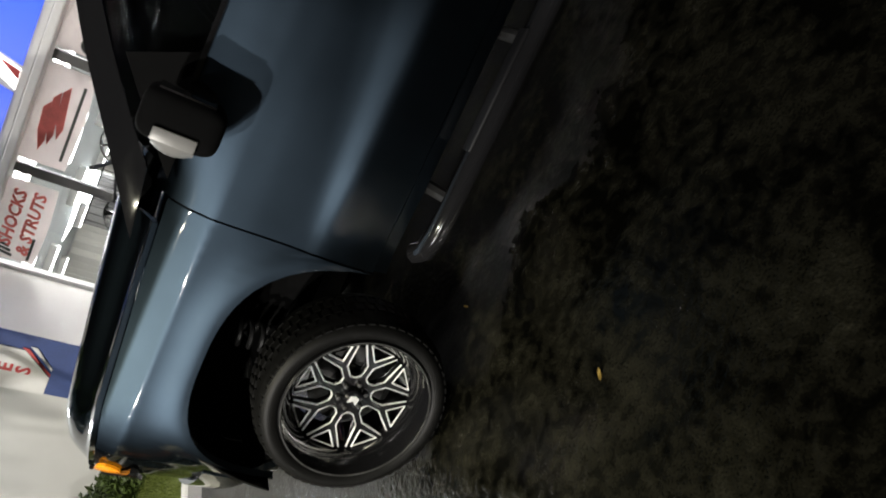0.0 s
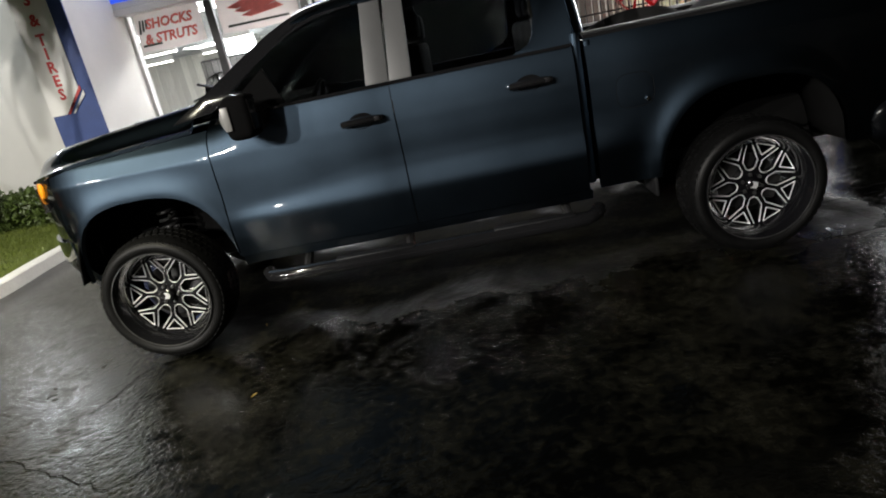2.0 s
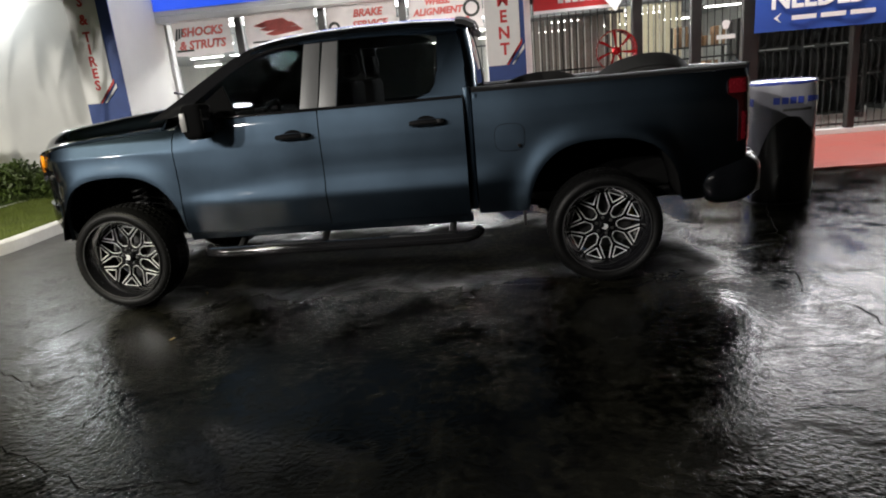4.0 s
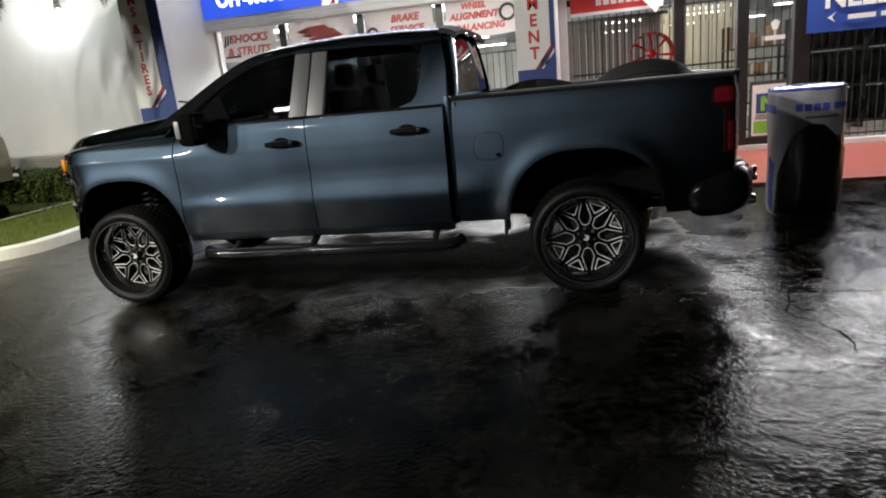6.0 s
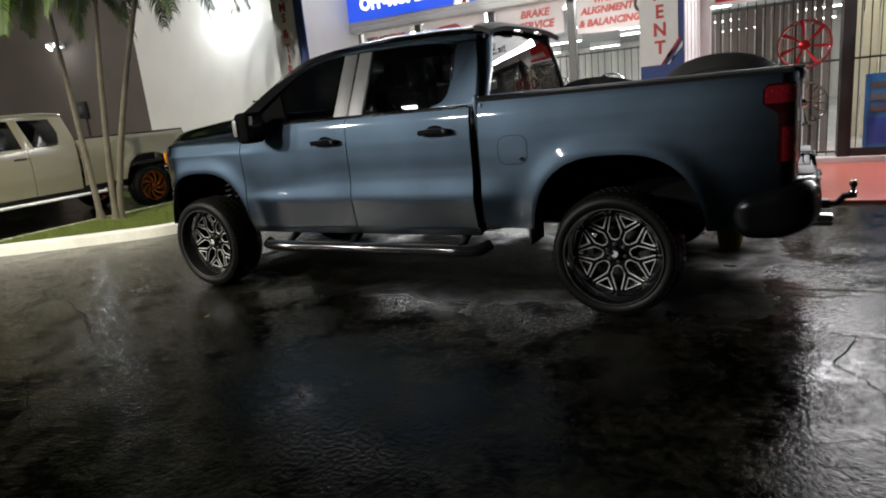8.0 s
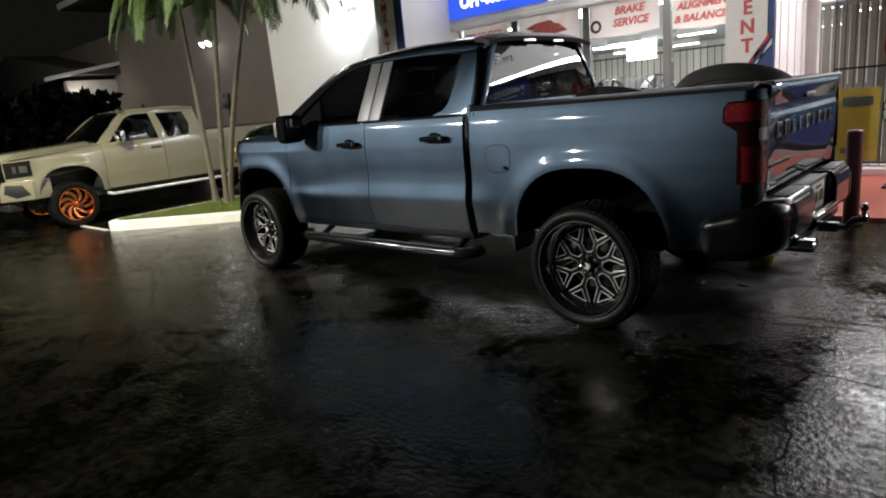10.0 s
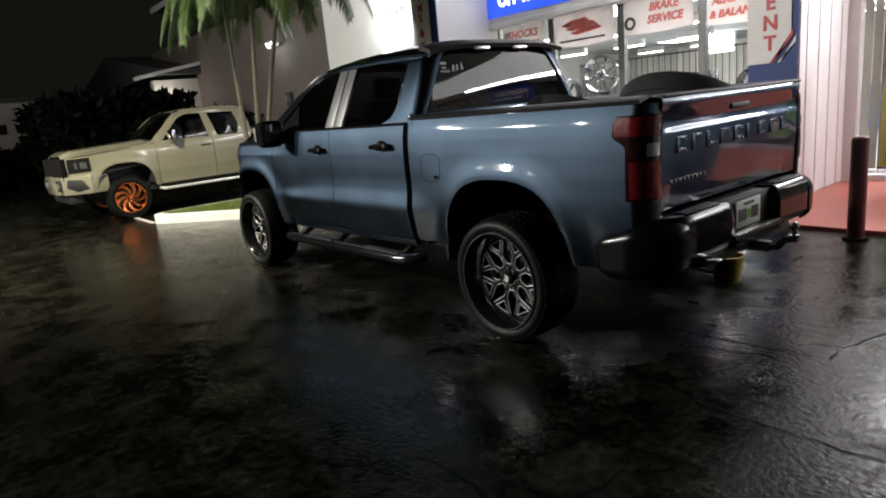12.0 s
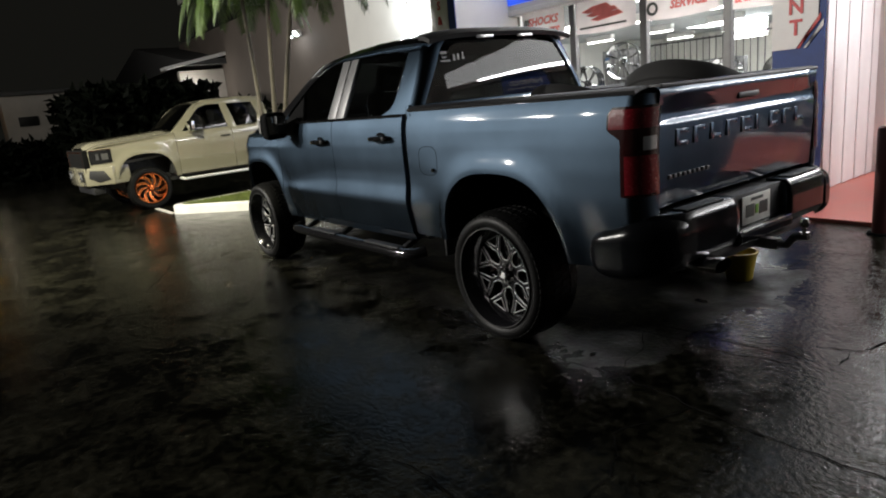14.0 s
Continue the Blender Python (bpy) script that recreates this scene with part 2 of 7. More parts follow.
M_BUMPER.node_tree.nodes["Principled BSDF"].inputs["Specular IOR Level"].default_value = 0.22
M_AMBER = material("amber_marker_lens", (0.9, 0.30, 0.01), 0.15, vary=0.1, coat=1.0, emit=0.6, bump=0)
M_CLEARLENS = material("clear_lamp_lens", (0.55, 0.56, 0.58), 0.08, metal=0.6, vary=0.1, coat=1.0)
M_LINER = material("black_wheel_liner", (0.004, 0.004, 0.004), 0.95, vary=0.3, scale=10)
M_LINER.node_tree.nodes["Principled BSDF"].inputs["Specular IOR Level"].default_value = 0.1
M_TAILRED = material("red_lamp_reflector", (0.13, 0.005, 0.010), 0.25, vary=0.25, scale=60, coat=1.0, bump=0.15)
M_CABIN = material("dark_cabin_trim", (0.02, 0.02, 0.021), 0.7, vary=0.2, scale=10)
M_PLATE = material("number_plate_white", (0.70, 0.72, 0.66), 0.4, vary=0.12, scale=20)
M_BAR = material("dark_bar_print", (0.05, 0.06, 0.05), 0.5, vary=0.2)
M_WTRUCK = material("cream_white_paint", (0.23, 0.216, 0.158), 0.22, vary=0.05, scale=2, coat=1.0, bump=0.02)
M_COPPER = material("copper_wheel", (0.75, 0.22, 0.07), 0.22, metal=1.0, vary=0.15, scale=12)
M_REDWHEEL = material("candy_red_wheel", (0.55, 0.02, 0.025), 0.2, metal=0.5, vary=0.1, coat=1.0)
M_WRAP = material("white_printed_wrap", (0.33, 0.33, 0.37), 0.25, vary=0.12, scale=3, coat=0.5)
M_WRAPBLUE = material("blue_printed_wrap", (0.06, 0.09, 0.42), 0.25, vary=0.2, scale=3, coat=0.5)
M_WRAPBLACK = material("black_printed_wrap", (0.012, 0.012, 0.014), 0.3, vary=0.2, scale=3, coat=0.5)
M_POSTERBLUE = material("blue_poster_print", (0.03, 0.16, 0.38), 0.4, vary=0.3, scale=4)
M_POSTER = material("green_white_poster_print", (0.62, 0.64, 0.58), 0.4, vary=0.2, scale=5)
M_POSTERGREEN = material("green_poster_print", (0.25, 0.55, 0.08), 0.4, vary=0.2, scale=5)
M_HOUSE = material("dim_house_stucco", (0.45, 0.42, 0.38), 0.8, vary=0.15, scale=2)
M_ROOF = material("dark_roof", (0.05, 0.05, 0.05), 0.6, vary=0.15)
M_YELLOW = material("yellow_plastic", (0.27, 0.195, 0.010), 0.45, vary=0.1)
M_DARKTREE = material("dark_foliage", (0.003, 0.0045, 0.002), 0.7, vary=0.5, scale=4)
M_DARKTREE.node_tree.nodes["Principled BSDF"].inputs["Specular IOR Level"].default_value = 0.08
M_ORANGE = material("orange_lamp_glow", (1, 0.45, 0.08), 0.4, vary=0.0, emit=8.0, bump=0)


def glass(name, tint=(1, 1, 1), rough=0.0):
    m = bpy.data.materials.new(name)
    m.use_nodes = True
    p = m.node_tree.nodes["Principled BSDF"]
    p.inputs["Base Color"].default_value = (*tint, 1)
    p.inputs["Roughness"].default_value = rough
    p.inputs["Transmission Weight"].default_value = 1.0
    p.inputs["IOR"].default_value = 1.45
    return m


M_GLASS = glass("window_glass", (0.96, 0.98, 0.97))
M_TINT = glass("tinted_glass", (0.10, 0.108, 0.108))
M_DARKGLASS = glass("dark_tinted_glass", (0.08, 0.08, 0.08))

# ---- mesh helpers ----


def finish(name, mesh, mat, parent=None, label="", smooth=35):
    for m in mat if isinstance(mat, (list, tuple)) else (mat,):
        mesh.materials.append(m)
    if smooth:
        for p in mesh.polygons:
            p.use_smooth = True
        mesh.set_sharp_from_angle(angle=radians(smooth))
    ob = new(name, mesh)
    if parent:
        ob.parent = parent
    if label:
        ob["label"] = label
    return ob


def part(name, bm, mat, parent=None, label="", smooth=35):
    bmesh.ops.recalc_face_normals(bm, faces=bm.faces)
    mesh = bpy.data.meshes.new(name)
    bm.to_mesh(mesh)
    bm.free()
    return finish(name, mesh, mat, parent, label, smooth)


def raw(name, verts, faces, mat, parent=None, label="", smooth=35):
    mesh = bpy.data.meshes.new(name)
    mesh.from_pydata([tuple(v) for v in verts], [], faces)
    mesh.update()
    return finish(name, mesh, mat, parent, label, smooth)


def thing(name, label, category, m=None, group="", kind=""):
    ob = new(name)
    ob.empty_display_size = 0.1
    if m is not None:
        ob.matrix_basis = m
    return tagged(ob, label, category, group, kind)


def box(bm, lo, hi, bevel=0.0, segments=2, m=None):
    """A bevelled box from corner lo to corner hi, added to bm."""
    size, mid = [b - a for a, b in zip(lo, hi)], [(a + b) / 2 for a, b in zip(lo, hi)]
    made = bmesh.ops.create_cube(bm, size=1)["verts"]
    bmesh.ops.scale(bm, vec=size, verts=made)
    bmesh.ops.translate(bm, vec=mid, verts=made)
    if bevel:
        edges = list({e for v in made for e in v.link_edges})
        made = list({v for f in bmesh.ops.bevel(bm, geom=edges, offset=bevel, segments=segments, affect="EDGES", profile=0.5)["faces"] for v in f.verts} | {v for v in made if v.is_valid})
    if m is not None:
        bmesh.ops.transform(bm, matrix=m, verts=made)
    return bm


def boxed(lo, hi, bevel=0.0, segments=2, m=None):
    return box(bmesh.new(), lo, hi, bevel, segments, m)


def prism(bm, outline, to3, depth, bevel=0.0):
    """An outline of 2D points, laid into space by to3(a, b, d) for d = 0 and d = depth, as a closed solid."""
    n = len(outline)
    front = [bm.verts.new(to3(a, b, 0)) for a, b in outline]
    back = [bm.verts.new(to3(a, b, depth)) for a, b in outline]
    faces = [bm.faces.new(front), bm.faces.new(back[::-1])]
    for i in range(n):
        faces.append(bm.faces.new((front[i], back[i], back[(i + 1) % n], front[(i + 1) % n])))
    if bevel:
        edges = list({e for e in faces[0].edges} | {e for e in faces[1].edges})
        bmesh.ops.bevel(bm, geom=edges, offset=bevel, segments=2, affect="EDGES", profile=0.5)
    return bm


def lathe(bm, profile, steps, m=None, closed=False, start=0.0, sweep=2 * math.pi):
    """Turns a profile of (radius, height) round the local y axis."""
    full = abs(sweep - 2 * math.pi) < 1e-6
    rings = []
    for k in range(steps if full else steps + 1):
        a = start + sweep * k / steps
        rings.append([bm.verts.new((r * math.cos(a), h, r * math.sin(a))) for r, h in profile])
    count = len(profile)
    for k in range(steps):
        one, two = rings[k], rings[(k + 1) % len(rings)]
        for i in range(count if closed else count - 1):
            j = (i + 1) % count
            bm.faces.new((one[i], one[j], two[j], two[i]))
    if m is not None:
        bmesh.ops.transform(bm, matrix=m, verts=[v for r in rings for v in r])
    return bm


def tube(bm, path, radius, sides=10, caps=True):
    """A round bar along a path of points; radius may be one number or one for each point."""
    path = [Vector(p) for p in path]
    radii = radius if isinstance(radius, (list, tuple)) else [radius] * len(path)
    rings, side = [], None
    for i, p in enumerate(path):
        way = (path[min(i + 1, len(path) - 1)] - path[max(i - 1, 0)]).normalized()
        if side is None:
            side = way.orthogonal().normalized()
        side = (side - way * side.dot(way)).normalized()
        up = way.cross(side)
        rings.append([bm.verts.new(p + radii[i] * (math.cos(2 * math.pi * k / sides) * side + math.sin(2 * math.pi * k / sides) * up)) for k in range(sides)])
    for a, b in zip(rings, rings[1:]):
        for k in range(sides):
            bm.faces.new((a[k], a[(k + 1) % sides], b[(k + 1) % sides], b[k]))
    if caps:
        bm.faces.new(rings[0][::-1])
        bm.faces.new(rings[-1])
    return bm


def sheet(us, vs, fn):
    """Vertices and quads of a sheet fn(u, v)."""
    verts = [fn(u, v) for u in us for v in vs]
    n = len(vs)
    faces = [(i * n + j, (i + 1) * n + j, (i + 1) * n + j + 1, i * n + j + 1) for i in range(len(us) - 1) for j in range(n - 1)]
    return verts, faces


def thicken(ob, thickness, offset=-1):
    mod = ob.modifiers.new("thickness", "SOLIDIFY")
    mod.thickness, mod.offset = thickness, offset
    ob.modifiers.new("edges", "EDGE_SPLIT").split_angle = radians(50)
    return ob


def lettering(name, text, m, size, mat, parent=None, label="", depth=0.004, squeeze=1.0, bold=0.0, align="CENTER", shear=0.0):
    data = bpy.data.curves.new(name, "FONT")
    data.body, data.size, data.extrude, data.offset = text, size, depth, bold
    data.align_x, data.align_y, data.resolution_u, data.shear = align, "CENTER", 2, shear
    temp = new(name, data)
    bpy.context.view_layer.update()
    mesh = bpy.data.meshes.new_from_object(temp.evaluated_get(bpy.context.evaluated_depsgraph_get()))
    bpy.data.objects.remove(temp)
    mesh.materials.clear()
    mesh.transform(m @ Matrix.Diagonal((squeeze, 1, 1, 1)))
    return finish(name, mesh, mat, parent, label, 0)


def tyre_mesh(bm, R, r, width, m, blocks=True):
    w = width / 2
    lathe(bm, [(r, -w * 0.75), (r + 0.02, -w), (R - 0.08, -w * 1.02), (R - 0.02, -w * 0.93), (R, -w * 0.7), (R, -0.01), (R - 0.012, 0), (R, 0.01), (R, w * 0.7), (R - 0.02, w * 0.93), (R - 0.08, w * 1.02), (r + 0.02, w), (r, w * 0.75)], 56, m, closed=True)
    for k in range(44 if blocks else 0):
        a = 360 * k / 44
        for s in (-1, 1):
            box(bm, (R - 0.01, s * w * 0.2 - w * 0.14, -0.018), (R + 0.008, s * w * 0.2 + w * 0.5 * s + w * 0.14, 0.018), 0, m=m @ pose(0, 0, 0, 0, a + 4 * s, 0))
    return bm


def lerp(x, xs, ys):
    return float(np.interp(x, xs, ys))


def smooth_step(x, a, b):
    t = min(1, max(0, (x - a) / (b - a)))
    return t * t * (3 - 2 * t)


FACING = pose(0, 0, 0, 90, 0, 0)  # text that faces the street (-y)

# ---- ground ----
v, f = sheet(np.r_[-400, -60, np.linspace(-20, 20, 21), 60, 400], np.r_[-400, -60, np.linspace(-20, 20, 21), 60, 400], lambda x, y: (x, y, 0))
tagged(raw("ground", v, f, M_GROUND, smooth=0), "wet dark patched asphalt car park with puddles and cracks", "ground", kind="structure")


def crack(points, width, seed):
    rnd = random.Random(seed)
    path = []
    for (x0, y0), (x1, y1) in zip(points, points[1:]):
        steps = max(2, int(math.hypot(x1 - x0, y1 - y0) / 0.07))
        for k in range(steps):
            s = k / steps
            path.append((x0 + (x1 - x0) * s + rnd.gauss(0, 0.012), y0 + (y1 - y0) * s + rnd.gauss(0, 0.012)))
    path.append(points[-1])
    verts, faces = [], []
    for i, (x, y) in enumerate(path):
        a, b = path[max(i - 1, 0)], path[min(i + 1, len(path) - 1)]
        d = math.hypot(b[0] - a[0], b[1] - a[1]) or 1
        w = width * rnd.uniform(0.35, 1.2) / 2 * (0.4 if i in (0, len(path) - 1) else 1)
        nx, ny = -(b[1] - a[1]) / d * w, (b[0] - a[0]) / d * w
        verts += [(x - nx, y - ny, 0.004), (x + nx, y + ny, 0.004)]
        if i:
            k = 2 * i
            faces.append((k - 2, k - 1, k + 1, k))
    ob = raw("pavement_crack", verts, faces, M_CRACK, smooth=0)
    return tagged(ob, "thin dark wandering crack in the wet asphalt", "crack", group="cracks in the asphalt", kind="structure")


CRACKS = [
    (((2.9, 0.12), (4.12, 0.06), (4.8, 0.08), (5.48, 0.01), (5.87, 0.04), (6.4, 0.05), (7.6, 0.2)), 0.020),
    (((4.05, 0.81), (4.57, 0.84), (5.29, 0.88)), 0.020), (((4.16, 0.69), (4.92, 0.71), (5.21, 0.78)), 0.020),
    (((6.0, 0.04), (6.15, -0.1), (6.5, -0.2)), 0.018),
    (((5.19, 1.06), (5.35, 1.11), (5.44, 1.35), (5.52, 1.69), (5.7, 2.2)), 0.016), (((5.35, 1.11), (5.36, 0.9)), 0.012),
    (((4.43, 2.2), (4.44, 3.0)), 0.014), 
    (((-1.4, -0.6), (-0.6, -0.9), (0.2, -1.3)), 0.010),
    (((5.06, 0.03), (4.94, -0.41), (5.06, -0.52), (5.14, -0.66), (5.13, -0.93), (5.21, -1.12), (5.6, -1.18)), 0.014),
    (((4.40, -1.21), (4.61, -1.16), (4.84, -1.19), (5.07, -1.09), (5.2, -1.15)), 0.016), (((4.47, -1.67), (4.69, -1.65), (4.87, -1.6), (5.4, -1.50)), 0.014),
    (((4.25, -1.8), (4.44, -1.79), (4.59, -1.84), (4.68, -1.89), (5.2, -1.86)), 0.016), (((4.37, 0.66), (4.51, 0.42), (4.57, 0.12)), 0.012),
    (((-0.34, -0.59), (-0.27, -0.39), (-0.18, -0.02)), 0.012), (((0.8, -1.82), (0.8, -1.61), (0.9, -1.46)), 0.010), (((0.18, -1.32), (0.36, -1.14)), 0.010),
    (((-2.6, 0.2), (-1.8, -0.4), (-1.4, -1.2)), 0.010), (((0.4, -1.9), (1.2, -2.3), (2.0, -2.2)), 0.010),
]
for k, (points, width) in enumerate(CRACKS):
    crack(points, width * 0.5, k)

v, f = [(2.2, 4.05), (14, 3.75), (14, 7.0), (2.2, 7.0)], None
bm = bmesh.new()
prism(bm, v, lambda a, b, d: (a, b, 0.035 - d), 0.085, 0.006)
tagged(part("pavement", bm, M_PINK, smooth=0), "salmon pink painted concrete walkway before the shop", "walkway", kind="structure")

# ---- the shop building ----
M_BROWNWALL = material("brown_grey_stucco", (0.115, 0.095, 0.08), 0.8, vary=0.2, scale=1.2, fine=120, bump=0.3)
WALL_Y = 7.0


def wall(name, lo, hi, mat, label, bevel=0.0):
    return tagged(part(name, boxed(lo, hi, bevel), mat, smooth=0), label, "wall", kind="structure")


wall("wall_west", (-9.8, 7.0, 0), (-3.02, 7.3, 7.2), M_STUCCO, "long white stucco side wall lit by floodlights")
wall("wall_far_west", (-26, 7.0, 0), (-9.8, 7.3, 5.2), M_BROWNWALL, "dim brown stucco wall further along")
wall("wall_base_shop", (-3.02, 7.0, 0), (3.5, 7.18, 0.45), M_STUCCO, "white stucco sill wall under the shop window")
wall("wall_over_shop", (-3.02, 7.0, 3.0), (12.5, 7.25, 7.2), M_STUCCO, "white stucco wall above the shop front")
wall("wall_east", (12.5, 7.0, 0), (20, 7.3, 7.2), M_STUCCO, "white stucco wall at the shop's end")
wall("wall_over_doors", (3.56, 7.02, 2.72), (12.5, 7.2, 3.0), M_TRIM, "white trim board above the shop doors")
wall("wall_shop_back", (-13.2, 27.0, 0), (12.6, 27.2, 3.4), M_SHOPWALL, "pale panelled back wall of the shop")
wall("wall_shop_side_west", (-13.2, 7.31, 0), (-13.0, 27.0, 3.4), M_SHOPWALL, "pale side wall of the shop")
wall("wall_shop_side_east", (12.4, 7.3, 0), (12.6, 27.0, 3.4), M_SHOPWALL, "pale side wall of the shop")
tagged(part("floor", boxed((-13.0, 7.31, -0.2), (12.4, 27.0, 0.05)), M_SHOPFLOOR, smooth=0), "pale polished shop floor", "floor", kind="structure")
tagged(part("ceiling", boxed((-13.2, 7.31, 3.25), (12.6, 27.2, 3.45)), M_SHOPCEIL, smooth=0), "grey board shop ceiling with tube lights", "ceiling", kind="structure")
tagged(part("roof", boxed((-26, 7.31, 7.0), (20, 28, 7.25)), M_STUCCO, smooth=0), "flat shop roof", "roof", kind="structure")

# ceiling tubes
proto = None
for cx in (-10.3, -7.7, -5.1, -2.5, 0.1, 2.7, 5.3, 7.9, 10.5):
    for cy in (9.0, 13.6, 18.7, 24.3):
        if proto is None:
            proto = thing("ceiling_light", "lit white double fluorescent tube fitting", "ceiling light", pose(cx, cy, 3.08), "tube lights in the shop ceiling")
            part("housing", boxed((-0.62, -0.11, -0.04), (0.62, 0.11, 0.17), 0.008), M_TRIM, proto)
            for s in (-0.05, 0.05):
                part("tube", tube(bmesh.new(), [(-0.6, s, -0.06), (0.6, s, -0.06)], 0.018, 8), M_TUBE, proto)
        else:
            copy_thing(proto, pose(cx, cy, 3.08))

# added glowing panel deep in the shop, stands for glare in the glass
work = thing("work_light", "added bright panel standing for the glare in the glass", "ceiling light", pose(-5.95, 22.0, 3.08))
part("housing", boxed((-0.66, 0.0, -0.56), (0.66, 0.12, 0.17), 0.02), M_TRIM, work)
part("lens", boxed((-0.60, -0.012, -0.52), (0.60, -0.001, 0.13), 0.004), M_FLOOD, work, "glowing white face for the glare")

# pale boards on the back wall
proto = None
for k in range(84):
    x = -12.9 + 0.3 * k
    if proto is None:
        proto = part("panel", boxed((0, 26.965, 0.06), (0.28, 26.995, 3.2), 0.01, 1), material("pale_board", (0.68, 0.67, 0.62), 0.55, vary=0.1, scale=2, random_tint=0.16), bpy.data.objects["wall_shop_back"], smooth=0)
        proto.location.x = x
    else:
        ob = bpy.data.objects.new("panel", proto.data)
        scene.collection.objects.link(ob)
        ob.parent, ob.location = proto.parent, (x, 0, 0)


def pier(x0, x1, name, letters, label, first, step, mid, size, share):
    """A pier that stands out from the wall, with a painted column and a lettered panel."""
    ob = thing(name, label, "pillar", kind="structure")
    part("core", boxed((x0 + 0.012, 5.37, 0), (x1 - 0.012, 6.995, 7.2)), M_STUCCO, ob, smooth=0)
    part("painted_front", boxed((x0, 5.345, 0.02), (x1, 5.366, 7.2), 0.004, 1), M_NAVY, ob, "navy blue painted front", smooth=0)
    w = x1 - x0
    out = [(x0 - 0.004, 1.66), (x0 + (share - 0.41) * w, 1.66), (x0 + share * w, 1.98), (x0 + share * w, 5.2), (x0 - 0.004, 5.2)]
    part("panel", prism(bmesh.new(), out, lambda a, b, d: (a, 5.341 - d, b), 0.012, 0.002), M_WHITE, ob, "white panel with a slanted corner", smooth=0)
    for s in (0.0, 0.075):
        out = [(x0 + (share - 0.39) * w + s, 1.66), (x0 + (share - 0.34) * w + s, 1.66), (x0 + (share + 0.04) * w + s * 0.4, 2.02 - s), (x0 + (share + 0.04) * w + s * 0.4, 1.95 - s)]
        part("stripe", prism(bmesh.new(), out, lambda a, b, d: (a, 5.335 - d, b), 0.004), M_RED if s == 0 else M_WHITE, ob, smooth=0)
    for ch, k in letters:
        lettering("letter", ch, pose(mid, 5.325, first + step * k) @ FACING, size, M_RED, ob, "red letter %s" % ch, bold=0.006, squeeze=0.95)
    return ob


left_pier = pier(-3.62, -2.92, "pillar_west", (("S", 0), ("E", 1), ("R", 2), ("I", 3), ("T", 4), ("&", 5.4), ("S", 6.85), ("M", 7.85), ("I", 8.85), ("R", 9.85)), "white stucco pier with navy paint and lettered panel", 1.93, 0.184, -3.36, 0.21, 0.73)
right_pier = pier(2.86, 3.42, "pillar_east", [(c, k) for k, c in enumerate("TNEMNGILA")], "white stucco pier with navy paint and lettered panel", 1.88, 0.228, 3.12, 0.235, 0.88)
# ribbed white cladding along the pier's flank beside the doors
for k in range(9):
    y = 5.40 + 0.178 * k
    part("rib", boxed((3.411, y, 0.04), (3.43 + 0.010 * (k % 2), y + 0.173, 7.1), 0.004, 1), M_SHUTTER, right_pier, smooth=0)
part("jamb", boxed((3.42, 6.86, 0.02), (3.58, 7.0, 3.0), 0.01), M_TRIM, right_pier, "white door jamb", smooth=0)

# lit sign over the shop window
sign = thing("shop_sign", "long blue and white lit shop sign over the window", "sign")
part("cabinet", boxed((-3.02, 6.72, 3.02), (2.84, 6.99, 5.2), 0.02), M_TRIM, sign, smooth=0)
for x0, x1 in ((-2.96, -0.62), (-0.30, 2.80)):
    part("face", prism(bmesh.new(), [(x0, 3.12), (x1 - 0.02, 3.12), (x1 + 0.22, 4.05), (x0 + (0.0 if x0 < -1 else 0.24), 4.05)] if x1 < 0 else [(x0, 3.12), (x1, 3.12), (x1, 4.05), (x0 + 0.24, 4.05)],
                       lambda a, b, d: (a, 6.716 - d, b), 0.01), M_BLUE_LIT, sign, "glowing blue panel", smooth=0)
part("face", boxed((-2.96, 6.706, 4.09), (2.8, 6.716, 5.15)), M_WHITE_LIT, sign, "glowing white panel", smooth=0)
part("slash", prism(bmesh.new(), [(-0.60, 3.12), (-0.34, 3.12), (-0.22, 3.55), (-0.36, 3.55)], lambda a, b, d: (a, 6.712 - d, b), 0.006), M_WHITE_LIT, sign, smooth=0)
part("slash", prism(bmesh.new(), [(-0.47, 3.12), (-0.36, 3.12), (-0.30, 3.36)], lambda a, b, d: (a, 6.702 - d, b), 0.006), M_RED, sign, smooth=0)
lettering("letters", "OFF-ROAD", pose(-1.88, 6.70, 3.40) @ FACING, 0.32, M_WHITE_LIT, sign, "white letters OFF-ROAD", bold=0.012, squeeze=0.95)
lettering("letters", "WRAP", pose(0.95, 6.70, 3.42) @ FACING, 0.33, M_WHITE_LIT, sign, "white letters WRAP", bold=0.012)
part("lower_rail", boxed((-3.06, 6.70, 2.92), (2.86, 7.0, 3.02), 0.015), M_TRIM, sign, smooth=0)

# lit fascia over the doors
fascia = thing("door_sign", "long white lit fascia sign over the shop doors", "sign")
part("cabinet", boxed((3.60, 6.76, 3.04), (12.4, 6.99, 4.8), 0.02), M_TRIM, fascia, smooth=0)
part("face", boxed((3.66, 6.746, 3.12), (12.34, 6.757, 4.72)), M_FASCIA, fascia, "glowing white panel", smooth=0)

# shop window


def pane(x0, x1, z0, z1, y, parent, mat=None, name="pane"):
    ob = part(name, boxed((x0, y, z0), (x1, y + 0.006, z1)), mat or M_GLASS, parent, smooth=0)
    ob.visible_shadow = False
    return ob


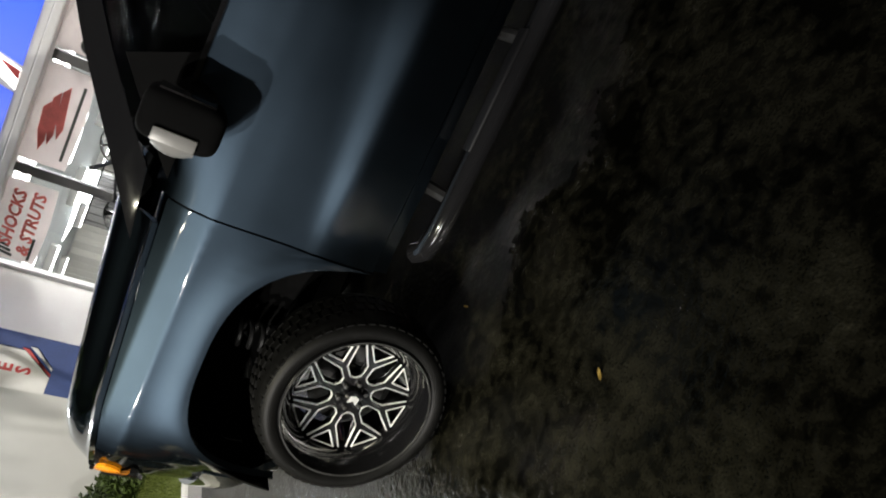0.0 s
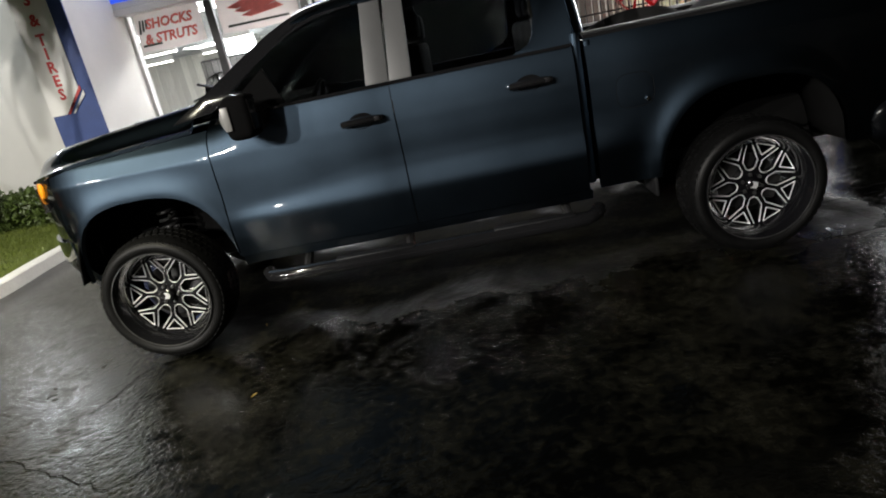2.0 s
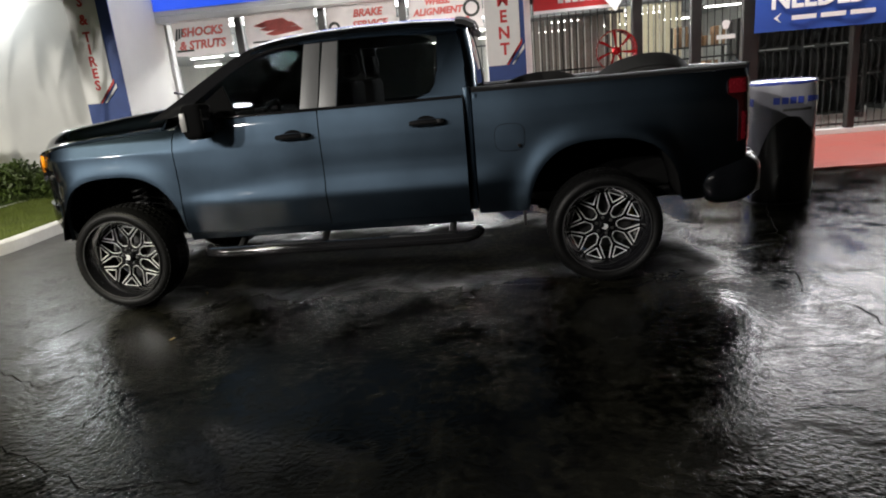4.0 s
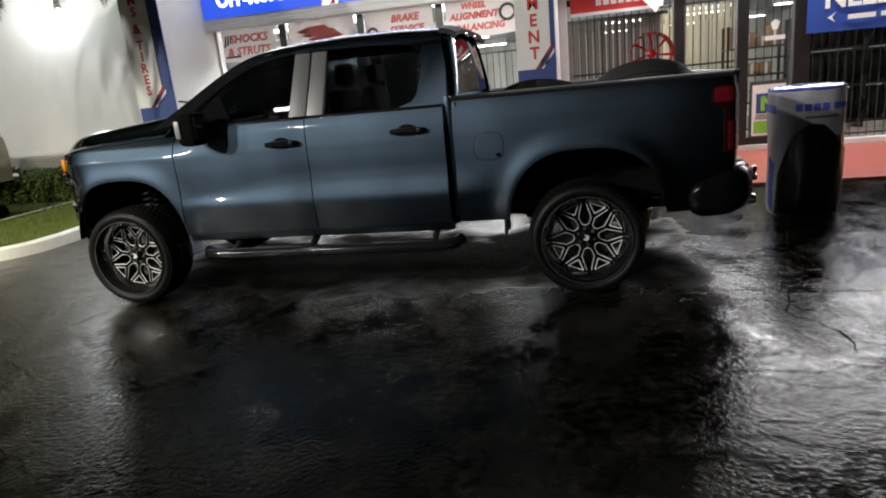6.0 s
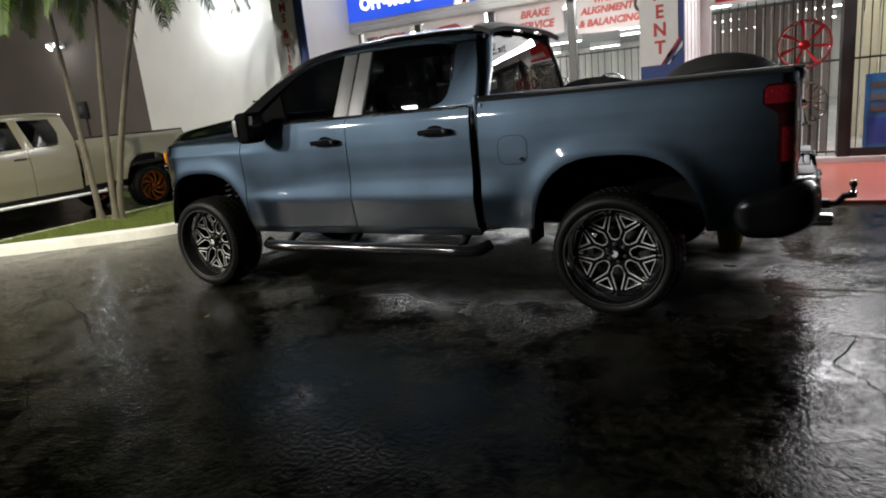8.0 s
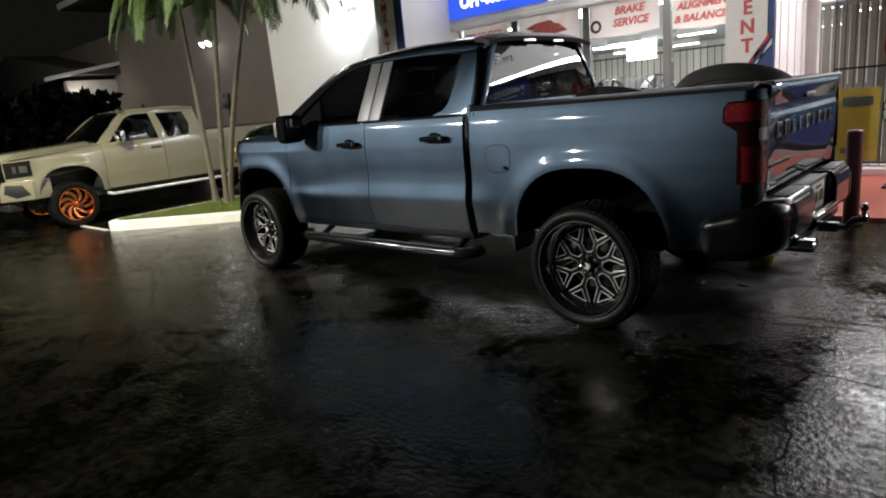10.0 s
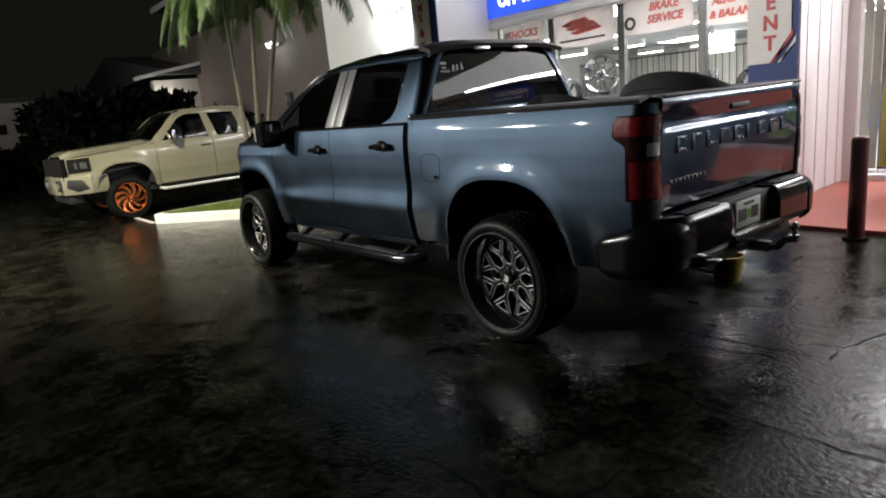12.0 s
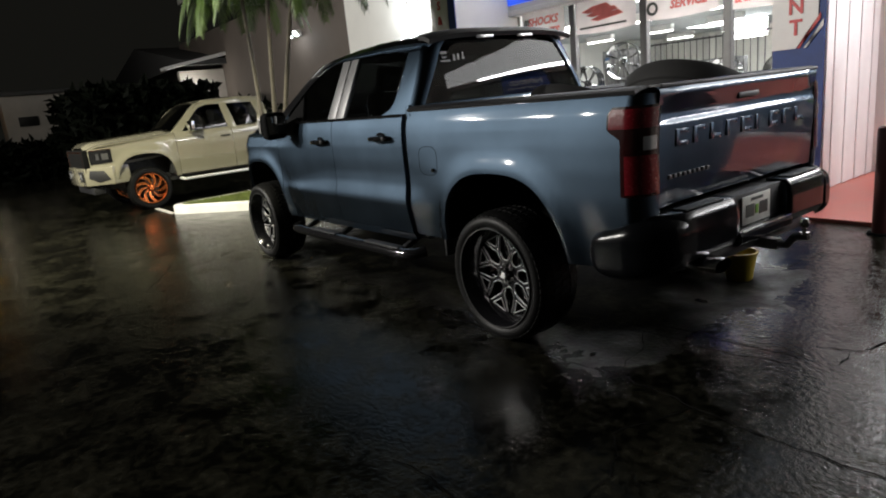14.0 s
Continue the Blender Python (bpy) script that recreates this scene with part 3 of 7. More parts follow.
window = tagged(new("window_1"), "wide shop window with grey mullions and hung banners", "window", kind="structure")
part("window_frame", boxed((-3.02, 6.96, 0.42), (-2.88, 7.12, 2.93), 0.012), M_TRIM, window, "white side frame", smooth=0)
part("window_frame", boxed((2.80, 6.96, 0.42), (2.87, 7.12, 2.93), 0.012), M_TRIM, window, "white side frame", smooth=0)
part("window_sill", boxed((-3.02, 6.9, 0.38), (2.86, 7.15, 0.46), 0.012), M_TRIM, window, smooth=0)
edges = [-2.88, -1.57, -0.05, 1.40, 2.80]
for x in edges[1:-1]:
    part("mullion", boxed((x - 0.065, 6.98, 0.46), (x + 0.065, 7.1, 2.92), 0.012), M_GREYFRAME, window, smooth=0)
for a, b in zip(edges, edges[1:]):
    pane(a + (0.065 if a > -2 else 0), b - (0.065 if b < 2 else 0), 0.46, 2.92, 7.04, window)


def grille(x0, x1, z0, z1, y, step, radius, label):
    ob = thing("security_grille", label, "grille", group="security grilles")
    count = int((x1 - x0) / step)
    mesh = None
    for k in range(count + 1):
        if mesh is None:
            first = part("bar", tube(bmesh.new(), [(0, y, z0), (0, y, z1)], radius, 6), M_BARS, ob, smooth=0)
            first.location.x, mesh = x0, first.data
        else:
            bar = bpy.data.objects.new("bar", mesh)
            scene.collection.objects.link(bar)
            bar.parent, bar.location = ob, (x0 + (x1 - x0) * k / count, 0, 0)
    for z in (z0 + 0.05, (z0 + z1) / 2 + 0.1, z1 - 0.04):
        part("rail", boxed((x0, y - 0.012, z - 0.015), (x1, y + 0.012, z + 0.015)), M_BARS, ob, smooth=0)
    return ob


grille(-2.8, 2.78, 0.05, 2.16, 9.4, 0.13, 0.009, "black iron bar grille inside the shop window")
grille(3.66, 12.3, 0.08, 2.7, 7.55, 0.125, 0.008, "black iron bar grille behind the doors")


def cloth_banner(x0, x1, z0, z1, y, mat, label, lines, seed, wrinkle=0.02):
    rnd = random.Random(seed)
    ph = [rnd.uniform(0, 6) for _ in range(4)]

    def at(u, w):
        x, z = x0 + (x1 - x0) * u, z0 + (z1 - z0) * w
        return (x, y - wrinkle * (math.sin(9 * u + ph[0] + 5 * w) + 0.6 * math.sin(23 * u + ph[1] - 7 * w) + 0.4 * math.sin(31 * w + ph[2] + 12 * u) + 0.35 * abs(math.sin(14 * u - 11 * w + ph[3]))) * (0.3 + 0.7 * (1 - abs(2 * u - 1))), z - 0.03 * math.sin(math.pi * u) * (1 - w))

    ob = tagged(new("banner"), label, "banner", group="banners in the shop window")
    vv, ff = sheet(np.linspace(0, 1, 36), np.linspace(0, 1, 14), at)
    thicken(raw("cloth", vv, ff, mat, ob), 0.004)
    for text, cx, cz, size in lines:
        lettering("letters", text, pose(cx, y - wrinkle * 1.9 - 0.004, cz) @ FACING, size, M_BANNERRED, ob, "red letters " + text, bold=0.007, depth=0.002, shear=0.22)
    return ob


b1 = cloth_banner(-2.78, -1.70, 2.36, 2.935, 6.93, M_BANNER, "white cloth banner with red letters SHOCKS & STRUTS", [("SHOCKS", -2.22, 2.74, 0.2), ("& STRUTS", -2.25, 2.52, 0.2)], 1, 0.013)
for k in range(3):
    part("print", prism(bmesh.new(), [(-2.74 + 0.06 * k, 2.62 + 0.03 * k), (-2.70 + 0.06 * k, 2.62 + 0.03 * k), (-2.66 + 0.05 * k, 2.82), (-2.69 + 0.05 * k, 2.82)], lambda a, b, d: (a, 6.908 - d, b), 0.002), M_BAR, b1, "dark strut picture", smooth=0)
part("print", boxed((-2.74, 6.905, 2.42), (-2.42, 6.907, 2.455)), M_BAR, b1, smooth=0)
b2 = cloth_banner(-1.42, -0.14, 2.38, 2.935, 6.93, M_BANNER, "wrinkled white cloth banner with a red car picture", [], 2, 0.02)
for k, (a, b, h) in enumerate(((-1.15, -0.45, 2.66), (-1.05, -0.35, 2.58), (-1.25, -0.6, 2.73))):
    part("print", prism(bmesh.new(), [(a, h), (a + 0.15, h - 0.04), (b, h + 0.02), (b - 0.1, h + 0.09), (a + 0.25, h + 0.07)], lambda p, q, d: (p, 6.884 - 0.002 * k - d, q), 0.002), M_BANNERRED, b2, smooth=0)
part("print", boxed((-1.3, 6.885, 2.44), (-0.3, 6.888, 2.475)), M_BAR, b2, smooth=0)
b3 = cloth_banner(0.06, 1.30, 2.40, 2.935, 6.93, M_BANNER, "white cloth banner with red letters BRAKE SERVICE", [("BRAKE", 0.80, 2.76, 0.17), ("SERVICE", 0.82, 2.57, 0.17)], 3, 0.016)
part("print", lathe(bmesh.new(), [(0.06, 6.885), (0.105, 6.88), (0.105, 6.89), (0.06, 6.895)], 20, pose(0.20, 0, 2.56), closed=True), M_BAR, b3, "grey wheel picture")
b4 = cloth_banner(1.52, 2.78, 2.34, 2.935, 6.93, M_BANNER, "white cloth banner with red letters on wheel alignment", [("WHEEL", 2.02, 2.82, 0.13), ("ALIGNMENT", 2.02, 2.66, 0.15), ("& BALANCING", 2.05, 2.47, 0.15)], 4, 0.012)
part("print", lathe(bmesh.new(), [(0.10, 6.895), (0.145, 6.89), (0.145, 6.9), (0.10, 6.905)], 20, pose(2.6, 0, 2.66), closed=True), M_BAR, b4, "grey tyre picture")

# glazed doors and windows beside the pier
front = tagged(new("window_2"), "glazed shop front with dark bronze frames", "window", kind="structure")
part("threshold", boxed((3.56, 6.94, 0.03), (12.5, 7.12, 0.12), 0.01), M_TRIM, front, "white threshold", smooth=0)
part("head_frame", boxed((3.58, 6.97, 2.62), (12.5, 7.12, 2.72), 0.01), M_MULLION, front, smooth=0)
posts = [(5.27, 5.44), (6.23, 6.40), (7.06, 7.32), (8.80, 8.92), (10.5, 10.62)]
for a, b in posts:
    part("mullion", boxed((a, 6.95, 0.03), (b, 7.1, 2.62), 0.012), M_MULLION, front, smooth=0)
lows = [3.58] + [b for _, b in posts]
highs = [a for a, _ in posts] + [12.5]
for k, (a, b) in enumerate(zip(lows, highs)):
    pane(a, b, 0.12, 2.62, 7.03, front)
    if k in (1, 2):
        part("bottom_rail", boxed((a, 6.97, 0.12), (b, 7.09, 0.24), 0.01), M_MULLION, front, smooth=0)
    if k in (1,):
        part("handle", tube(bmesh.new(), [(b - 0.09, 6.93, 0.9), (b - 0.09, 6.9, 0.93), (b - 0.09, 6.9, 1.3), (b - 0.09, 6.93, 1.33)], 0.014), M_CHROME, front)

red = tagged(new("banner"), "red banner with white band over the shop front", "banner", group="banners in the shop window")
part("cloth", boxed((3.64, 6.90, 2.47), (4.98, 6.91, 3.0)), M_RED, red, smooth=0)
part("stripe", boxed((3.64, 6.892, 2.44), (4.98, 6.898, 2.49)), M_WHITE, red, smooth=0)
for k in range(6):
    part("mark", boxed((4.05 + 0.12 * k, 6.892, 2.58), (4.14 + 0.12 * k, 6.898, 2.72)), M_WHITE, red, smooth=0)
flap = [(4.62, 2.98), (5.24, 2.98), (5.20, 2.70), (4.98, 2.36), (4.72, 2.66)]
part("paper_flap", prism(bmesh.new(), flap, lambda a, b, d: (a, 6.888 - d - 0.10 * (2.98 - b), b), 0.003), M_WHITE, red, "loose white corner of paper", smooth=0)
blue = tagged(new("banner"), "blue cloth banner with white lettering by the doors", "banner", group="banners in the shop window")
vv, ff = sheet(np.linspace(7.22, 9.3, 30), np.linspace(1.80, 2.9, 8), lambda x, z: (x, 6.88 - 0.012 * math.sin(8 * x + 2 * z), z - 0.012 * (x - 7.2)))
thicken(raw("cloth", vv, ff, M_BLUE, blue), 0.004)
lettering("letters", "NEEDED", pose(8.20, 6.855, 2.27) @ FACING, 0.40, M_WHITE, blue, "white letters NEEDED", bold=0.014, depth=0.002)
part("mark", prism(bmesh.new(), [(7.5, 2.0), (7.62, 2.08), (7.56, 2.0), (7.62, 1.92)], lambda a, b, d: (a, 6.86 - d, b), 0.003), M_WHITE, blue, smooth=0)
for k in range(3):
    part("mark", boxed((7.78 + 0.45 * k, 6.855, 1.95), (8.16 + 0.45 * k, 6.859, 2.02)), M_WHITE, blue, smooth=0)


def poster(x0, x1, z0, z1, mats, label):
    ob = tagged(new("poster"), label, "poster", group="posters on the doors")
    part("sheet", boxed((x0, 6.985, z0), (x1, 6.992, z1)), mats[0], ob, smooth=0)
    h = z1 - z0
    part("picture", boxed((x0 + 0.05, 6.979, z0 + 0.08 * h), (x1 - 0.05, 6.983, z0 + 0.42 * h)), mats[1], ob, smooth=0)
    for k in range(3):
        part("mark", boxed((x0 + 0.07, 6.979, z1 - (0.2 + 0.15 * k) * h), (x1 - 0.07 - 0.06 * k, 6.983, z1 - (0.11 + 0.15 * k) * h)), mats[2], ob, smooth=0)
    return ob


poster(5.58, 6.20, 0.20, 1.26, (M_POSTERBLUE, M_BLUE, M_GREYFRAME), "blue printed poster with pale bars on the door")
framed = tagged(new("poster"), "framed white and green poster on the shop glass", "poster", group="posters on the doors")
part("frame", boxed((6.45, 6.982, 0.22), (7.03, 6.992, 1.14), 0.004), M_BAR, framed, "dark frame", smooth=0)
part("sheet", boxed((6.49, 6.977, 0.26), (6.99, 6.981, 1.08)), M_WHITE, framed, smooth=0)
part("picture", boxed((6.52, 6.973, 0.30), (6.96, 6.9765, 0.50)), M_POSTERGREEN, framed, smooth=0)
part("picture", boxed((6.55, 6.973, 0.62), (6.93, 6.9765, 0.94)), M_NAVY, framed, smooth=0)
part("mark", prism(bmesh.new(), [(6.62, 0.66), (6.68, 0.66), (6.68, 0.80), (6.76, 0.66), (6.82, 0.66), (6.82, 0.90), (6.76, 0.90), (6.76, 0.76), (6.68, 0.90), (6.62, 0.90)], lambda a, b, d: (a, 6.969 + d, b), 0.003), M_POSTERGREEN, framed, smooth=0)
for k in range(3):
    part("mark", boxed((6.54, 6.973, 0.53 + 0.028 * k), (6.90 - 0.05 * k, 6.9765, 0.545 + 0.028 * k)), M_BAR, framed, smooth=0)

number = tagged(new("door_number"), "white printed bars on the shop door glass", "door number")
part("bar_print", boxed((6.66, 7.018, 1.76), (6.96, 7.024, 1.83)), M_WHITE, number, smooth=0)
part("mark", prism(bmesh.new(), [(6.77, 1.92), (6.84, 1.92), (6.88, 2.03), (6.80, 2.07), (6.74, 2.02)], lambda a, b, d: (a, 7.018 + d, b), 0.005), M_WHITE, number, smooth=0)
sheet_y = tagged(new("poster"), "plain yellow poster inside the glass by the pier", "poster", group="posters on the doors")
part("sheet", boxed((3.80, 7.055, 0.22), (4.32, 7.062, 1.22)), M_YELLOW, sheet_y, smooth=0)
part("mark", boxed((3.88, 7.048, 0.98), (4.24, 7.053, 1.10)), M_BAR, sheet_y, smooth=0)
part("mark", boxed((3.88, 7.048, 0.32), (4.10, 7.053, 0.40)), M_BAR, sheet_y, smooth=0)

# floodlights on the long wall


def floodlight(x, z, label):
    ob = thing("floodlight", label, "floodlight", pose(x, 6.99, z), "floodlights on the wall")
    part("backplate", boxed((-0.09, -0.03, -0.06), (0.09, 0.005, 0.06), 0.01), M_TRIM, ob)
    for s in (-0.19, 0.19):
        part("arm", tube(bmesh.new(), [(0, -0.03, 0), (s * 0.6, -0.12, 0.02), (s, -0.16, 0.02)], 0.018, 8), M_TRIM, ob)
        head = part("head", lathe(bmesh.new(), [(0.0, 0.1), (0.05, 0.1), (0.085, 0.02), (0.105, -0.06), (0.095, -0.06), (0.09, -0.045)], 20, pose(s, -0.22, 0.0, 35, 0, s * 60)), M_TRIM, ob)
        part("lens", lathe(bmesh.new(), [(0.0, -0.065), (0.06, -0.06), (0.093, -0.046)], 20, pose(s, -0.22, 0.0, 35, 0, s * 60)), M_FLOOD, head)
    return ob


floodlight(-6.40, 3.86, "white twin floodlight on the wall, lit")
floodlight(-12.78, 3.94, "white twin floodlight on the wall, lit")
meter = thing("meter_box", "grey electric meter box with pipe on wall", "meter box", pose(-12.4, 6.99, 2.2))
part("body", boxed((-0.15, -0.14, -0.22), (0.15, 0, 0.22), 0.02), M_STEEL, meter)
part("dial", lathe(bmesh.new(), [(0, -0.17), (0.09, -0.165), (0.1, -0.14)], 16), M_GREYFRAME, meter)
part("pipe", tube(bmesh.new(), [(0, -0.05, -0.22), (0, -0.05, -2.2)], 0.025), M_STEEL, meter)

# ---- the lifted pickup ----
CY = 1.09  # its middle line
ARCHES = ((0.02, 0.53), (3.75, 0.55))  # middle and half width of the wheel arches
ARCH_Z, ARCH_H, ARCH_P = 0.40, 0.66, 2.7


def arch(x):
    """The height of the wheel arch's edge over x, or 0."""
    for c, a in ARCHES:
        u = abs(x - c) / a
        if u < 1:
            return ARCH_Z + ARCH_H * (1 - u**ARCH_P) ** (1 / ARCH_P)
    return 0.0


Z_KNOTS = (0.48, 0.56, 0.68, 0.81, 0.845, 0.90, 0.95, 1.08, 1.22, 1.31, 1.37, 1.43, 1.52)
DOOR_Y = (0.140, 0.116, 0.093, 0.072, 0.074, 0.093, 0.096, 0.093, 0.094, 0.101, 0.110, 0.128, 0.165)
BED_Y = (0.150, 0.126, 0.103, 0.086, 0.083, 0.079, 0.077, 0.077, 0.082, 0.090, 0.100, 0.117, 0.155)
NOSE_Y = (0.170, 0.140, 0.120, 0.108, 0.106, 0.104, 0.102, 0.094, 0.090, 0.130, 0.19, 0.30, 0.42)


NOSE_X = -0.25


def nose_y(x):
    """The plan of the rounded nose."""
    u = min(1.0, max(0.0, (NOSE_X - x) / 0.71))
    return CY - 0.97 * (1 - u**1.9) ** (1 / 1.9)


def side(x, z):
    """The y of the pickup's flank at x, z."""
    # the door's lower scallop fans out towards the back
    fan = smooth_step(x, 0.65, 1.65)
    door_z = (0.48, 0.56, 0.68, 0.80, 0.83, 0.865 + 0.07 * fan, 0.90 + 0.11 * fan, 1.09 + 0.02 * fan, 1.22, 1.31, 1.37, 1.43, 1.52)
    door, bed, nose = lerp(z, door_z, DOOR_Y), lerp(z, Z_KNOTS, BED_Y), lerp(z, Z_KNOTS, NOSE_Y)
    w = smooth_step(x, 2.72, 3.2)
    y = door * (1 - w) + bed * w
    w = 1 - smooth_step(x, 0.45, 0.95)
    y = y * (1 - w) + nose * w
    for c, a in ARCHES:
        q = ((abs(x - c) / a) ** ARCH_P + (max(0.0, z - ARCH_Z) / ARCH_H) ** ARCH_P) ** (1 / ARCH_P) - 1
        y -= 0.028 * math.exp(-((max(0, q - 0.02) / 0.13) ** 2)) * (1 if z > 0.5 else 0.6)
    if x < NOSE_X:
        y += nose_y(x) - nose_y(NOSE_X)
    if x > 4.2:
        y += 0.03 * ((x - 4.2) / 0.5) ** 2
    return y


def columns(x0, x1, step=0.05):
    xs = set(np.round(np.linspace(x0, x1, int((x1 - x0) / step) + 2), 4))
    for c, a in ARCHES:
        for k in range(25):
            x = c - a * math.cos(math.pi * k / 24) * 0.9999
            if x0 < x < x1:
                xs.add(round(x, 4))
    return sorted(xs)


def panel(name, x0, x1, top, bottom, parent, mat=None, flip=False, gap=0.004, rows=None, label=""):
    xs = columns(x0 + gap, x1 - gap)
    rows = rows or 34

    def at(x, s):
        z0 = max(bottom(x), arch(x))
        z1 = max(top(x), z0 + 0.004)
        z = z0 + (z1 - z0) * s
        y = side(x, z)
        return (x, 2 * CY - y if flip else y, z)

    vv, ff = sheet(xs, np.linspace(0, 1, rows), at)
    if flip:
        ff = [q[::-1] for q in ff]
    return thicken(raw(name, vv, ff, mat or M_PAINT, parent, label, smooth=50), 0.03)


def fender_top(x):
    return lerp(x, (-0.9, -0.7, -0.3, 0.2, 0.56), (1.20, 1.255, 1.32, 1.355, 1.375))


truck = thing("pickup_truck", "dark blue-grey metallic lifted crew cab pickup, wet, parked", "pickup truck")
for flip in (False, True):
    fender = panel("front_fender", -0.86, 0.55, fender_top, lambda x: lerp(x, (-0.9, -0.57, -0.53, 0.5, 0.56), (0.87, 0.87, 0.56, 0.55, 0.53)), truck, flip=flip)
    fd = panel("front_door", 0.55, 1.70, lambda x: 1.43, lambda x: 0.575, truck, flip=flip)
    rd = panel("rear_door", 1.70, 2.775, lambda x: 1.43, lambda x: 0.575, truck, flip=flip)
    bed = panel("bed_side", 2.835, 4.668, lambda x: 1.452, lambda x: 0.575, truck, flip=flip)
    rocker = panel("rocker_panel", 0.56, 2.79, lambda x: 0.572, lambda x: 0.515, truck, flip=flip, rows=5)

    def my(y):
        return 2 * CY - y if flip else y

    # door handles
    for door, hx, hz in ((fd, 1.50, 1.255), (rd, 2.50, 1.275)):
        y = side(hx, hz)
        h = part("handle", tube(bmesh.new(), [(hx - 0.125, my(y + 0.005), hz), (hx - 0.11, my(y - 0.03), hz), (hx - 0.04, my(y - 0.045), hz + 0.004), (hx + 0.06, my(y - 0.045), hz + 0.004), (hx + 0.12, my(y - 0.03), hz), (hx + 0.13, my(y + 0.005), hz)], (0.014, 0.02, 0.022, 0.022, 0.02, 0.014), 10), M_BLACKPAINT, door, "gloss black handle")
        part("cup", lathe(bmesh.new(), [(0.0, 0.0), (0.06, 0.004), (0.075, 0.0)], 20, Matrix.Translation((hx, my(y - 0.004), hz)) @ Matrix.Diagonal((1, 1 if not flip else -1, 0.62, 1))), M_BLACKPAINT, door)
        part("handle_cap", boxed((hx + 0.075, my(y - 0.058) if not flip else my(y - 0.03), hz - 0.01), (hx + 0.115, my(y - 0.03) if not flip else my(y - 0.058), hz + 0.016), 0.004), M_PLASTIC, door)
    # belt moulding
    part("belt_moulding", tube(bmesh.new(), [(x, my(side(x, 1.43) - 0.006), 1.432) for x in np.linspace(0.75, 2.76, 24)], 0.011, 6), M_BLACKPAINT, truck)

# fuel door with its lock
fx, fz, fr = 3.09, 1.12, 0.105
out = []
for k in range(28):
    a = 2 * math.pi * k / 28
    c, s = math.cos(a), math.sin(a)
    out.append((fx + fr * abs(c) ** 0.6 * (1 if c > 0 else -1), fz + 0.095 * abs(s) ** 0.6 * (1 if s > 0 else -1)))
door_v, door_f = [(fx, side(fx, fz) - 0.0015, fz)], []
for ring, (grow, lift) in enumerate(((0.3, -0.0015), (0.6, -0.0015), (0.85, -0.0015), (0.985, -0.0012), (1.0, 0.004))):
    door_v += [(fx + (a - fx) * grow, side(fx + (a - fx) * grow, fz + (b - fz) * grow) + lift, fz + (b - fz) * grow) for a, b in out]
    for k in range(28):
        q = (k + 1) % 28
        door_f.append((0, 1 + k, 1 + q) if ring == 0 else (1 + 28 * ring - 28 + q, 1 + 28 * ring - 28 + k, 1 + 28 * ring + k, 1 + 28 * ring + q))
fuel = raw("fuel_door", door_v, door_f, M_PAINT, truck)
bm = bmesh.new()
tube(bm, [(a, side(a, b) + 0.001, b) for a, b in [(fx + (p - fx) * 1.02, fz + (q - fz) * 1.02) for p, q in out + out[:1]]], 0.0022, 6)
part("seam", bm, M_BLACKPAINT, bpy.data.objects["bed_side"])
part("lock", lathe(bmesh.new(), [(0, -0.012), (0.012, -0.012), (0.014, 0.0)], 12, pose(3.155, side(3.155, 1.06) - 0.004, 1.06)), M_CHROME, fuel)

# hood


def hood_z(x):
    return lerp(x, (-0.90, -0.82, -0.70, -0.50, 0.07, 0.40, 0.60), (1.27, 1.315, 1.365, 1.415, 1.478, 1.510, 1.52))


def hood_at(x, s):
    e = abs(2 * s - 1)
    inner, edge = hood_z(x), fender_top(x) + 0.004
    y0 = side(x, fender_top(x)) + 0.012
    y = y0 + (2 * CY - 2 * y0) * s
    ridge = smooth_step(1 - e, 0.0, 0.26)
    z = edge + (inner - edge) * ridge - 0.018 * smooth_step(1 - e, 0.3, 0.5) * 0.6
    return (x, y, z)


vv, ff = sheet(np.linspace(-0.90, 0.44, 34), np.linspace(0, 1, 61), hood_at)
hood = thicken(raw("hood", vv, [q[::-1] for q in ff], M_PAINT, truck, smooth=50), 0.02)
for y0 in (0.62, 1.32):
    part("scoop", boxed((-0.10, y0, 1.468), (0.30, y0 + 0.26, 1.492), 0.012, m=None), M_BLACKPAINT, hood, "black hood vent")
for k in range(9):
    hx = -0.06 + 0.047 * k
    _, hy, hz = hood_at(hx, 0.075)
    part("mark", boxed((hx, hy - 0.006, hz - 0.004), (hx + 0.030, hy + 0.006, hz + 0.006), 0.002), M_STEEL, hood, "small raised bright mark")

